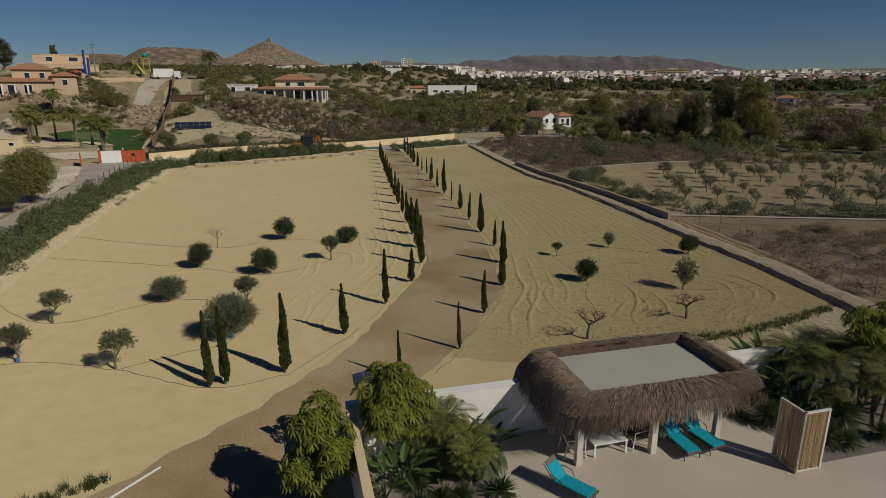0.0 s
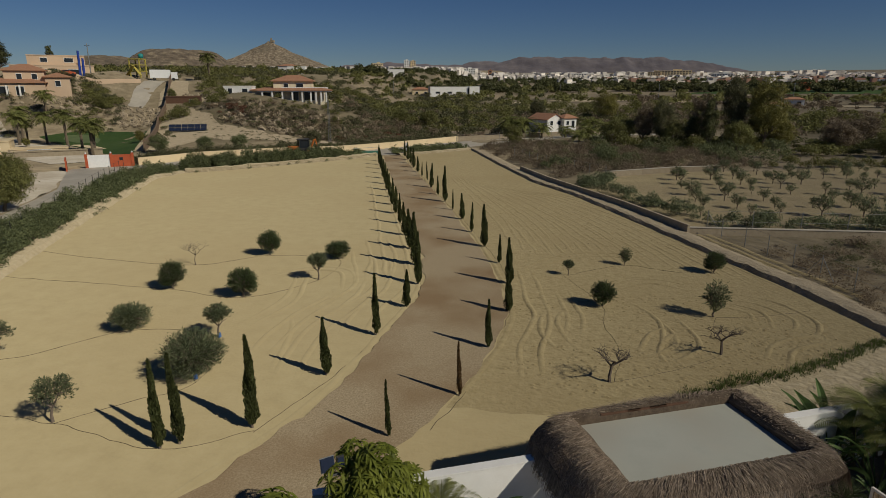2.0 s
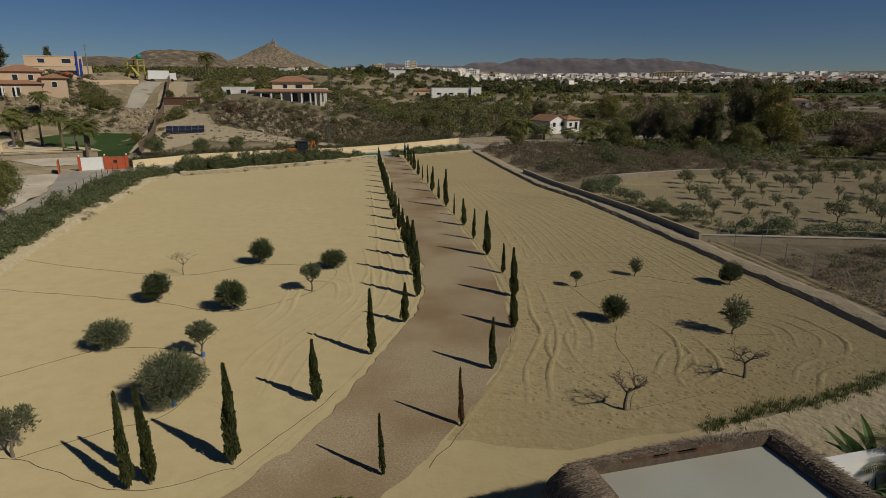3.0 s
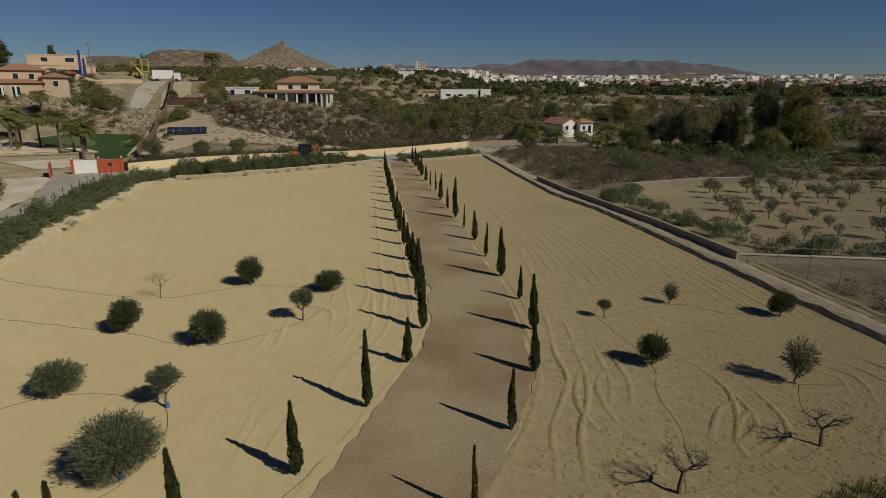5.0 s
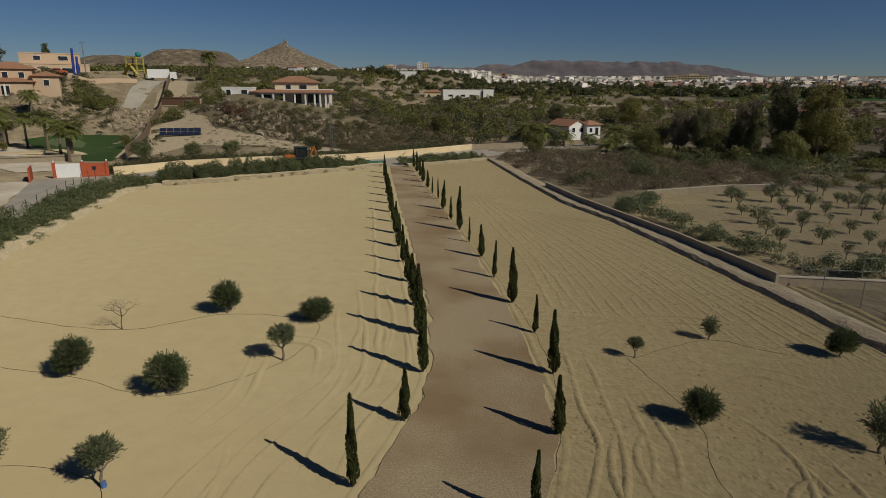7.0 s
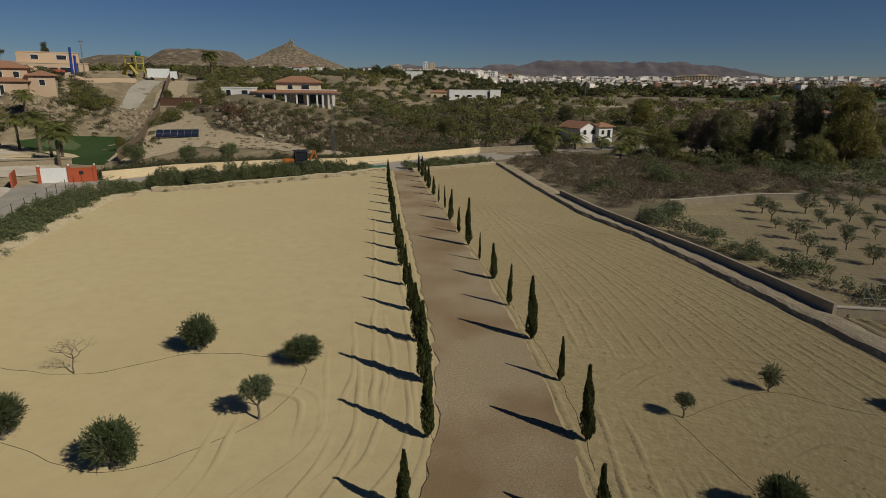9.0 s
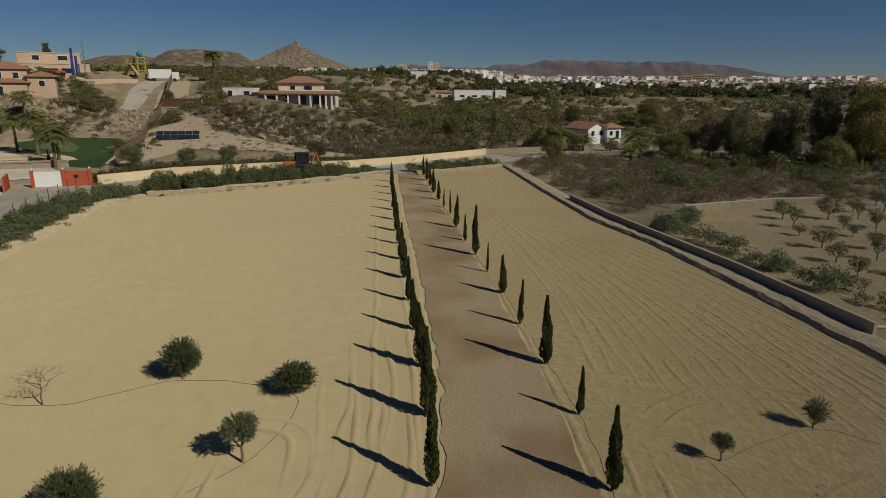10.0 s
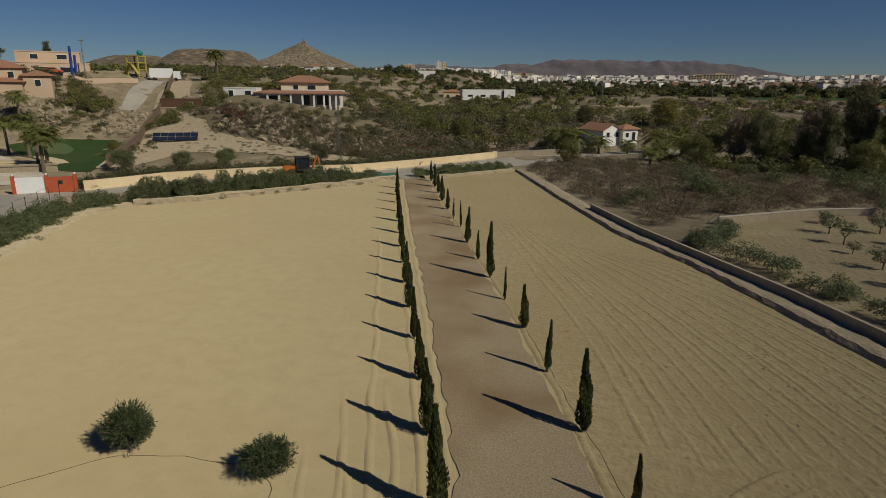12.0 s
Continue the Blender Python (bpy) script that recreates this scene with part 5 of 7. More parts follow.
bushes("terrace_weeds", strewn([(-60, 114), (-71, 134), (-44, 126), (-28, 120), (-46, 116)], 120, 121), 0.3, 0.8, 0.7, 120, 0.16, SCRUB_LEAF, "small dry weeds on the earth terrace", 122)
bushes("slope_weeds", strewn([(-104, 128), (-78, 132), (-88, 150), (-104, 150)], 150, 123), 0.3, 0.9, 0.7, 110, 0.18, BROWN_LEAF, "small dry weeds on the cut slope", 124)


def tree_meshes(seed, trunk_h, r0, rx, rz, zc, n, size, lump=18):
    s = limbs(Shape(), (0, 0, 0), (r0, 0, trunk_h), r0, 6, rx * 0.6, seed, 4)
    P, o = clumped(n, lumps(rx, rz, zc, lump, seed, 0.27), seed)
    P = P + np.random.default_rng(seed).normal(0, 0.05 * rx, P.shape)
    V, F = leaf_cloud(P, size * 1.2, 2.2, 0.1, seed, o, 3, True)
    return s.mesh("trunk"), array_mesh("crown", V, F)


TALL = tree_meshes(61, 1.8, 0.3, 3.6, 6.0, 6.2, 15000, 0.25, 85)
BROADT = tree_meshes(63, 1.0, 0.22, 3.3, 3.2, 3.2, 9000, 0.23, 60)
PINE = tree_meshes(65, 1.5, 0.3, 2.5, 5.4, 5.6, 9000, 0.25, 60)


def tree(x, y, me, sc, turn, mat, label, wide=1.0, group="trees beyond the field"):
    t = thing("tree", label, "tree", group, at=pose(x, y, z_at(x, y), 0, 0, turn) @ Matrix.Diagonal((sc * wide, sc * wide, sc, 1)))
    part("trunk", me[0], BARK, t)
    part("crown", me[1], mat, t)
    return t


GOLDEN, DARKT, DULL = "tall tree with yellowing autumn foliage", "tall dense dark green tree", "open tree with dull green and brown foliage"
for x, y, me, sc, turn, mat, label, wide in (
    (45.9, 117, TALL, 1.16, 0, GOLD_LEAF, GOLDEN, 0.82), (41.4, 119.5, TALL, 1.2, 90, SCRUB_LEAF, "tall brownish eucalyptus with a ragged crown", 0.58), (49, 119, BROADT, 1.0, 40, GOLD_LEAF, GOLDEN, 1.0), (40.5, 114, BROADT, 0.9, 10, TREE_LEAF, DULL, 1.0),
    (36.3, 116, PINE, 0.92, 50, DARK_LEAF, DARKT, 0.7), (34.0, 118, PINE, 0.62, 150, DARK_LEAF, DARKT, 1.1), (36.6, 121, TALL, 0.9, 200, BROWN_LEAF, "tall half-bare tree with brown foliage", 0.8),
    (29.5, 121, TALL, 0.8, 30, SCRUB_LEAF, DULL, 0.8), (26.5, 123, TALL, 0.75, 130, BROWN_LEAF, "half-bare tree with grey-brown twigs", 0.9), (31.5, 119, BROADT, 0.85, 220, TREE_LEAF, DULL, 1.0),
    (20.5, 122, BROADT, 0.85, 70, TREE_LEAF, DULL, 1.1), (23.5, 126, BROADT, 0.9, 160, TREE_LEAF, DULL, 1.0), (1.5, 119, BROADT, 0.72, 15, TREE_LEAF, "dense round green tree beside the lane", 0.9),
    (30, 200, TALL, 0.82, 80, GOLD_LEAF, "broad brown-green tree on the plain", 1.5), (9, 208, TALL, 0.6, 20, SCRUB_LEAF, DULL, 1.3), (-12, 176, PINE, 0.6, 40, DARK_LEAF, DARKT, 0.6),
    (58, 116, BROADT, 0.9, 20, BROWN_LEAF, DULL, 1.2), (66, 124, BROADT, 1.0, 140, BROWN_LEAF, DULL, 1.3), (74, 118, BROADT, 0.9, 240, TREE_LEAF, DULL, 1.2), (84, 126, BROADT, 1.1, 60, BROWN_LEAF, DULL, 1.3), (62, 108, BROADT, 0.75, 300, TREE_LEAF, DULL, 1.2),
    (-154, 174, PINE, 0.98, 0, DARK_LEAF, "very tall dark conifer on the slope", 1.7), (-146, 186, PINE, 0.8, 80, DARK_LEAF, DARKT, 0.8), (-98, 141, BROADT, 0.55, 0, TREE_LEAF, DULL, 1.0), (-88, 155, BROADT, 0.5, 60, TREE_LEAF, DULL, 0.8),
    (-45.0, 52.5, BROADT, 0.82, 10, TREE_LEAF, "large weeping green pepper tree beside the yard", 1.05), (-48.5, 57, BROADT, 0.82, 120, TREE_LEAF, "large weeping green pepper tree beside the yard", 1.0), (-43.0, 48.0, BROADT, 0.68, 220, TREE_LEAF, "weeping green pepper tree beside the lane", 1.0),
    (-57, 97, BROADT, 0.5, 30, HEDGE_LEAF, "round grey-green tree beside the boundary wall", 1.2), (-51, 101, BROADT, 0.42, 130, HEDGE_LEAF, "round grey-green tree behind the boundary wall", 1.2), (-46, 104, BROADT, 0.45, 200, HEDGE_LEAF, "round grey-green tree behind the boundary wall", 1.2),
    (-36, 114, BROADT, 0.5, 20, SCRUB_LEAF, DULL, 1.1), (-26, 150, BROADT, 0.8, 100, TREE_LEAF, DULL, 1.0), (-20, 158, BROADT, 0.9, 200, TREE_LEAF, DULL, 1.0), (-90, 107, BROADT, 0.3, 60, GOLD_LEAF, "small orange-leaved bush by the lawn", 0.9), (-70, 112, BROADT, 0.4, 10, GOLD_LEAF, "small orange-leaved bush by the lawn", 0.8),
):
    tree(x, y, me, sc, turn, mat, label, wide)

# orchard
ORCHARD = [olive_meshes(71, 0.4, 0.85, 0.75, 1.0, 850, 12, 0.0, 3), olive_meshes(73, 0.45, 0.95, 0.7, 1.0, 850, 12, 0.0, 3), olive_meshes(75, 0.5, 0.65, 0.6, 1.05, 380, 9, 0.0, 3)]
r = random.Random(8)
for i in range(13):
    for j in range(9):
        x, y = 19.0 + i * 3.6 + 0.55 * j + r.uniform(-0.5, 0.5), 57.5 + j * 3.7 + 0.5 * i + r.uniform(-0.5, 0.5)
        if y > 86 + 0.28 * (x - 24) or x < 17.5 + max(0, (y - 66)) * 0.05 or r.random() < 0.12:
            continue
        olive(x, y, ORCHARD[r.randrange(3)], r.uniform(0.6, 1.3), r.uniform(0, 360), OLIVE_LEAF, "small grey-green olive in an orchard row", False, "olives in the orchard")


WOOD_FENCE = material("brown_fence", [(0.17, 0.115, 0.075), (0.26, 0.185, 0.125)], 1.5, 0.9, 0.02, 6)


# ---- walls, fences and gates ----
def long_wall(name, line, h, w, mat, label, cap=None, z=None, kind="structure"):
    t = thing(name, label, "wall", kind=kind)
    P = [(x, y, z_at(x, y) if z is None else z) for x, y in line]
    for (x0, y0, z0), (x1, y1, z1) in zip(P, P[1:]):
        n = max(1, round(math.hypot(x1 - x0, y1 - y0) / 6))
        for k in range(n):
            a, b = k / n, (k + 1) / n
            q0, q1 = Vector((x0, y0, z0)).lerp((x1, y1, z1), a), Vector((x0, y0, z0)).lerp((x1, y1, z1), b)
            q0.z, q1.z = (z_at(q0.x, q0.y), z_at(q1.x, q1.y)) if z is None else (z, z)
            nrm = Vector((-(q1 - q0).y, (q1 - q0).x, 0)).normalized()

            def prism(lo, hi, wide, gap):
                e0, e1 = q0.lerp(q1, gap), q1.lerp(q0, gap)
                pts = [e + nrm * sd * wide / 2 + Vector((0, 0, dz)) for dz in (lo, hi) for e, sd in ((e0, -1), (e1, -1), (e1, 1), (e0, 1))]
                return Shape().add(pts, [(3, 2, 1, 0), (4, 5, 6, 7), (0, 1, 5, 4), (1, 2, 6, 5), (2, 3, 7, 6), (3, 0, 4, 7)])

            part("wall_panel", prism(-0.4, h, w, 0.0005), mat, t)
            if cap:
                part("coping", prism(h, h + 0.06, w + 0.08, 0.0003), cap, t)
    return t


long_wall("boundary_wall", WALL_LINE[:6], 1.15, 0.2, CREAM, "long cream-rendered boundary wall along the lane")
long_wall("boundary_wall", WALL_LINE[5:], 1.0, 0.2, BLOCK, "long grey block wall along the lane")
long_wall("orchard_wall", [(15.6, 50.9), (40, 51.2), (80, 52.4)], 0.55, 0.2, BLOCK, "low pale block wall before the orchard", CONCRETE)
long_wall("field_wall", [(15.75, 50.75), (12.3, 60.6), (6.0, 75.4), (2.9, 84.5)], 0.8, 0.22, BLOCK, "low grey block wall beside the field", z=0.0)
long_wall("thicket_wall", [(13.6, 81.0), (23.6, 86.7), (30, 88.6)], 0.7, 0.25, BLOCK, "low pale block wall at the orchard's end", CONCRETE)
long_wall("slope_wall", [(-60.5, 98.5), (-66, 110), (-76, 128.5), (-86, 149), (-97, 171)], 1.9, 0.2, WOOD_FENCE, "stepped block wall climbing the slope")
long_wall("retaining_wall", [(-121, 140), (-112, 150), (-102, 164)], 1.0, 0.4, PINK, "salmon-coloured terrace wall below the villa")


def fence(line, n, h, label, mat=METAL_GREY, brace=()):
    t = thing("fence", label, "fence")
    P = along(line, 0.2)
    idx = np.linspace(0, len(P) - 1, n).astype(int)
    for q, i in enumerate(idx):
        x, y = P[i]
        z = z_at(x, y)
        part("post", Shape().tube([(x, y, z - 0.2), (x, y, z + h)], 0.03, 6), mat, t)
        if q in brace:
            for s in (-1, 1):
                k = min(len(P) - 1, max(0, i + s * 6))
                part("brace", Shape().tube([(x, y, z + h * 0.9), (P[k][0], P[k][1], z)], 0.02, 5), mat, t)
    for f in (0.15, 0.55, 0.98):
        part("wire", Shape().tube([(x, y, z_at(x, y) + h * f) for x, y in P[:: max(1, len(P) // 24)]], 0.008, 4), mat, t)
    return t


fence([(-24.5, 18), (-31.5, 33.9), (-37.3, 46.3), (-52.3, 80.8)], 26, 1.5, "grey wire fence with steel posts beside the lane", DARK_METAL, (8, 16))
fence([(22.5, 33.0), (20.6, 40.5), (19.2, 46.5), (18.0, 50.0)], 8, 1.5, "rusty wire fence with steel posts on the path", METAL_GREY, (3,))
fence([(17.2, 51.1), (40, 51.4), (70, 52.3)], 16, 1.9, "thin wire fence on the orchard wall", METAL_GREY, (0, 5, 10))
fence([(-9.9, 126.2), (4, 137.5), (16, 147.5)], 10, 1.5, "thin wire fence along the lane", METAL_GREY)
fence([(13.6, 80.8), (6.5, 92), (2.0, 104)], 9, 1.5, "thin wire fence before the thicket", METAL_GREY, (0,))


def red_gate():
    t = thing("gateway", "red rendered gateway with a white metal gate", "gate")
    A, B = Vector((-59.9, 79.9, 0)), Vector((-52.9, 84.0, 0))
    d = B - A
    rz = math.atan2(d.y, d.x)
    L = d.length
    for f0, f1, name, mat, h in ((0.28, 0.64, "gate_leaf", WHITE_PAINT, 1.75), (0.665, 0.985, "red_wall", RED_PAINT, 1.7)):
        m = A + d * (f0 + f1) / 2
        part(name, Shape().box(m.x, m.y, h / 2 + 0.05, L * (f1 - f0), 0.16 if mat is RED_PAINT else 0.06, h, rz), mat, t)
    part("red_wall", Shape().box(-59.6, 79.0, 0.8, 0.18, 4.2, 1.6, radians(38)), RED_PAINT, t)
    for f in (0.27, 0.655, 0.99):
        m = A + d * f
        part("pier", Shape().box(m.x, m.y, 0.98, 0.35, 0.35, 1.95, rz), RED_PAINT, t)
        part("ball_cap", Shape().tube([(m.x, m.y, 1.95), (m.x, m.y, 2.05), (m.x, m.y, 2.15), (m.x, m.y, 2.2)], [0.06, 0.12, 0.12, 0.05], 8), WHITE_PAINT, t)
    m = A + d * 0.82
    part("plaque", Shape().box(m.x, m.y - 0.12, 1.15, 0.45, 0.05, 0.4, rz), DARK_METAL, t)


red_gate()


def gate_pillar():
    t = thing("gate_pillar", "white gate pillar with a dark post beside the driveway", "gate pillar")
    part("pillar", Shape().box(-16.3, 104.2, 0.95, 0.35, 0.35, 1.9), WHITE_PAINT, t)
    part("letterbox", Shape().box(-16.3, 104.0, 1.25, 0.25, 0.1, 0.3), DARK_METAL, t)


gate_pillar()


def net_gate():
    t = thing("field_gate", "open wire gate with green netting by the driveway", "gate")
    part("gate_frame", Shape().tube([(-20.6, 101.4, 0), (-20.6, 101.4, 1.4), (-24.2, 98.6, 1.4), (-24.2, 98.6, 0)], 0.03, 6), METAL_GREY, t)
    part("netting", Shape().box(-22.4, 100.0, 0.45, 4.4, 0.02, 0.75, math.atan2(2.8, 3.6)), GREEN_NET, t)


net_gate()


def lattice_mast(x, y, h):
    z = z_at(x, y)
    t = thing("lattice_mast", "slim steel lattice mast behind the wall", "pylon")
    s = Shape()
    for a in range(4):
        s.tube([(x + 0.3 * math.cos(a * 1.571 + 0.785), y + 0.3 * math.sin(a * 1.571 + 0.785), z - 0.2), (x + 0.12 * math.cos(a * 1.571 + 0.785), y + 0.12 * math.sin(a * 1.571 + 0.785), z + h)], 0.03, 4)
    part("legs", s, METAL_GREY, t)
    for k in range(12):
        q = z + h * k / 12
        w = 0.3 - 0.18 * k / 12
        part("brace", Shape().tube([(x - w * 0.7, y - w * 0.7, q), (x + w * 0.7, y - w * 0.7, q + h / 12)], 0.018, 4), METAL_GREY, t)


lattice_mast(-32.5, 113.0, 8.6)


# ---- houses ----
def window(t, m, x, z, w, h, face, sill=True):
    """A dark pane in a pale frame on a front wall; face: the wall's y in the house's own frame."""
    fr = part("window", Shape().box(x, face - 0.02, z, w + 0.16, 0.06, h + 0.16, 0, m), WHITE_PAINT, t)
    part("pane", Shape().box(x, face - 0.06, z, w, 0.03, h, 0, m), DARK_GLASS, fr)


def villa(name, at, label, wings, columns=(), windows=(), roofmat=TERRACOTTA):
    """wings: x, y, sx, sy, z0, h, wall material, roof height (None: flat parapet)."""
    t = thing(name, label, "house")
    for x, y, sx, sy, z0, h, mat, rh in wings:
        part("wall", Shape().box(x, y, z0 + h / 2 - 0.5, sx, sy, h + 1.0, 0, at), mat, t)
        if rh is None:
            part("parapet", Shape().box(x, y, z0 + h + 0.05, sx + 0.2, sy + 0.2, 0.22, 0, at), mat, t)
        else:
            s = Shape().hip(x, y, z0 + h, sx + 1.1, sy + 1.1, rh)
            s.v = [tuple(at @ Vector(p)) for p in s.v]
            part("roof", s, roofmat, t)
    for x, y, z0, h in columns:
        part("column", Shape().box(x, y, z0 + h / 2, 0.34, 0.34, h, 0, at), WHITE_WALL, t)
    for x, z, w, h, face in windows:
        window(t, at, x, z, w, h, face)
    return t


VILLA_CREAM = material("villa_render", [(0.70, 0.60, 0.42), (0.78, 0.69, 0.50)], 0.8, 0.9, broad=(0.3, (0.66, 0.55, 0.38), 0.5))
VB = z_at(-50, 144)
v1 = villa("villa", pose(-52.8, 145, VB - 0.2, 0, 0, 14), "cream two-storey villa with terracotta hipped roofs", [
    (0.5, 3.0, 16.5, 7, 0, 2.7, VILLA_CREAM, 0.7), (1.5, 4.0, 9.0, 6, 2.6, 2.2, VILLA_CREAM, 1.3), (-11.2, 3.0, 6.5, 5, 1.3, 2.3, WHITE_WALL, None)],
    [(q, -2.2, 0.0, 2.6) for q in (-5.2, -2.9, -0.6, 1.7, 4.0, 6.0, 7.2, 8.4, 9.6)],
    [(-4.5, 1.4, 1.6, 1.5, -0.5), (-1.5, 1.4, 1.8, 2.0, -0.5), (2.0, 1.4, 1.8, 2.0, -0.5), (5.5, 1.4, 2.4, 2.0, -0.5), (0.0, 3.8, 1.0, 0.9, 1.0), (3.2, 3.8, 1.6, 0.9, 1.0), (-13.0, 2.3, 0.9, 1.7, 0.5), (-9.6, 2.5, 1.2, 1.2, 0.5)])
part("fascia", Shape().box(2.3, -2.3, 2.5, 17.2, 0.22, 0.26, 0, pose(-52.8, 145, VB - 0.2, 0, 0, 14)), WHITE_WALL, v1)
part("balcony_parapet", Shape().box(4.5, -0.3, 3.15, 11.0, 0.2, 0.55, 0, pose(-52.8, 145, VB - 0.2, 0, 0, 14)), WHITE_WALL, v1)
s = Shape().hip(2.3, -1.0, 2.63, 17.4, 3.4, 0.45)
s.v = [tuple(pose(-52.8, 145, VB - 0.2, 0, 0, 14) @ Vector(p)) for p in s.v]
part("porch_roof", s, TERRACOTTA, v1)
part("stair_wall", Shape().box(-4.8, -4.0, 0.1, 2.6, 1.4, 1.4, 0, pose(-52.8, 145, VB - 0.2, 0, 0, 14)), CREAM, v1)
ZL = z_at(-112, 132)
villa("villa", pose(-113, 132, ZL, 0, 0, 36), "salmon villa with terracotta roofs and arched porch", [
    (0, 3, 13, 7, 0, 2.9, PINK, 1.0), (2.5, 5, 8, 6, 2.8, 2.9, PINK, 1.4), (9, 4, 5, 5, 0, 4.2, PINK, 1.0)], [(q, -1.2, 0, 2.4) for q in (-6, -3.5, -1.0, 1.5)],
    [(-4.6, 1.2, 1.7, 1.9, -0.5), (-1.6, 1.2, 1.7, 1.9, -0.5), (1.5, 1.2, 1.5, 1.9, -0.5), (1.5, 4.4, 1.0, 1.2, 2.0), (4.5, 4.4, 1.0, 1.2, 2.0), (9, 2.8, 1.0, 1.2, 1.5)])
ZU = z_at(-123, 160)
villa("villa", pose(-127, 163, ZU, 0, 0, 38), "flat-roofed salmon house on the hilltop", [(0, 4, 20, 8, 0, 3.2, PINK, None), (1, 6, 14, 6, 3.2, 2.8, PINK, None)], [],
      [(-6, 1.6, 1.8, 1.2, 0), (-1, 1.6, 3.5, 1.2, 0), (5, 1.6, 3.0, 1.2, 0), (-2, 4.8, 1.6, 1.1, 3.0), (4, 4.8, 2.2, 1.1, 3.0)])


def gabled_house():
    """A white house: a gabled block turned from the lane and a hipped block beside it."""
    t = thing("house", "white house with terracotta gabled and hipped roofs", "house")
    m = pose(9.6, 158.5, 0.9, 0, 0, 38)
    w, l, h, rise = 2.5, 3.5, 2.3, 1.2
    prof = [(-w, -1.0), (w, -1.0), (w, h), (0, h + rise), (-w, h)]
    n = len(prof)
    pts = [m @ Vector((x, y, z)) for y in (-l, l) for x, z in prof]
    part("wall", Shape().add(pts, [tuple(range(n)), tuple(range(2 * n - 1, n - 1, -1))] + [(i, n + i, n + (i + 1) % n, (i + 1) % n) for i in range(n)]), WHITE_WALL, t)
    for sg in (-1, 1):
        e = [(0, h + rise + 0.03), (sg * (w + 0.45), h - 0.17), (sg * (w + 0.45), h - 0.02), (0, h + rise + 0.19)]
        q = [m @ Vector((x, y, z)) for y in (-l - 0.3, l + 0.3) for x, z in e]
        part("roof", Shape().add(q, [(0, 1, 2, 3), (7, 6, 5, 4), (0, 4, 5, 1), (1, 5, 6, 2), (2, 6, 7, 3), (3, 7, 4, 0)]), TERRACOTTA, t)
    window(t, m, -1.2, 1.4, 0.8, 1.0, -l)
    window(t, m, 1.3, 1.4, 0.8, 1.0, -l)
    k = pose(14.6, 158.2, 0.9, 0, 0, 30)
    part("wall", Shape().box(0, 0, 0.7, 3.6, 3.6, 3.6, 0, k), WHITE_WALL, t)
    s = Shape().hip(0, 0, 2.5, 4.5, 4.4, 0.9)
    s.v = [tuple(k @ Vector(p)) for p in s.v]
    part("roof", s, TERRACOTTA, t)
    window(t, k, -0.8, 1.4, 0.7, 0.9, -1.8)
    window(t, k, 0.8, 1.1, 0.8, 1.7, -1.8)
    return t


gabled_house()
villa("outbuilding", pose(-78.0, 92.5, z_at(-78, 92), 0, 0, 34), "flat-roofed cream outbuilding with a low terrace wall", [(-6, 2, 9, 5, 0, 2.6, CREAM, None), (2.5, 0.5, 8, 3, 0, 1.3, CREAM, None), (4.5, -1.5, 14, 0.3, 0, 0.9, BLOCK, None)], [], [(-3.2, 1.7, 0.7, 0.5, -0.5), (2.5, 0.75, 3.2, 0.7, -1.0)])
villa("shed", pose(-81.5, 149, z_at(-79, 147) - 0.2, 0, 0, 22), "brown timber shed with a grey lean-to roof", [(0, 2, 8, 4, 0.6, 2.3, WOOD, None), (0, -0.5, 8.4, 1.2, 0, 1.1, BLOCK, None)], [], [(2, 1.9, 1.0, 0.7, 0)])
villa("warehouse", pose(-42, 408, z_at(-42, 408) + 1.6, 0, 0, 16), "long white flat-roofed warehouse on the plain", [(0, 4, 26, 10, 0, 5.2, WHITE_WALL, None), (16.5, 2, 7, 9, 0, 5.4, WHITE_WALL, None)], [], [(13, 2.4, 1.6, 4.0, -1.2), (-8, 1.6, 3, 1.2, -1.0), (0, 1.6, 3, 1.2, -1.0), (6, 1.6, 3, 1.2, -1.0)])
for x, y, sx, sy, h, turn, mat, rh, lab in ((-63, 420, 12, 8, 4.2, 10, CREAM, 1.6, "cream country house with a tiled roof"), (-52, 445, 9, 8, 4.0, -8, CREAM, 1.5, "cream country house with a tiled roof"), (-150, 420, 12, 8, 5, 10, WHITE_WALL, None, "white flat-roofed house among trees"),
                                          (-175, 470, 14, 9, 5, 0, WHITE_WALL, 1.5, "white house with a tiled roof among trees"), (128, 300, 8, 5, 3, -20, WHITE_WALL, 1.0, "small white house among trees"), (225, 520, 11, 8, 6, 0, RED_PAINT, None, "red flat-roofed building on the plain"),
                                          (330, 540, 14, 9, 4, -10, WHITE_WALL, 1.4, "white house with a tiled roof on the plain"), (-100, 520, 14, 9, 6, 12, WHITE_WALL, None, "white flat-roofed house on the plain"), (100, 250, 5, 4, 3, 0, WHITE_WALL, 0.8, "small white house among trees")):
    villa("house", pose(x, y, z_at(x, y), 0, 0, turn), lab, [(0, 0, sx, sy, 0, h, mat, rh)], [], [(-sx / 4, h / 2, 1.6, 1.4, -sy / 2), (sx / 4, h / 2, 1.6, 1.4, -sy / 2)])


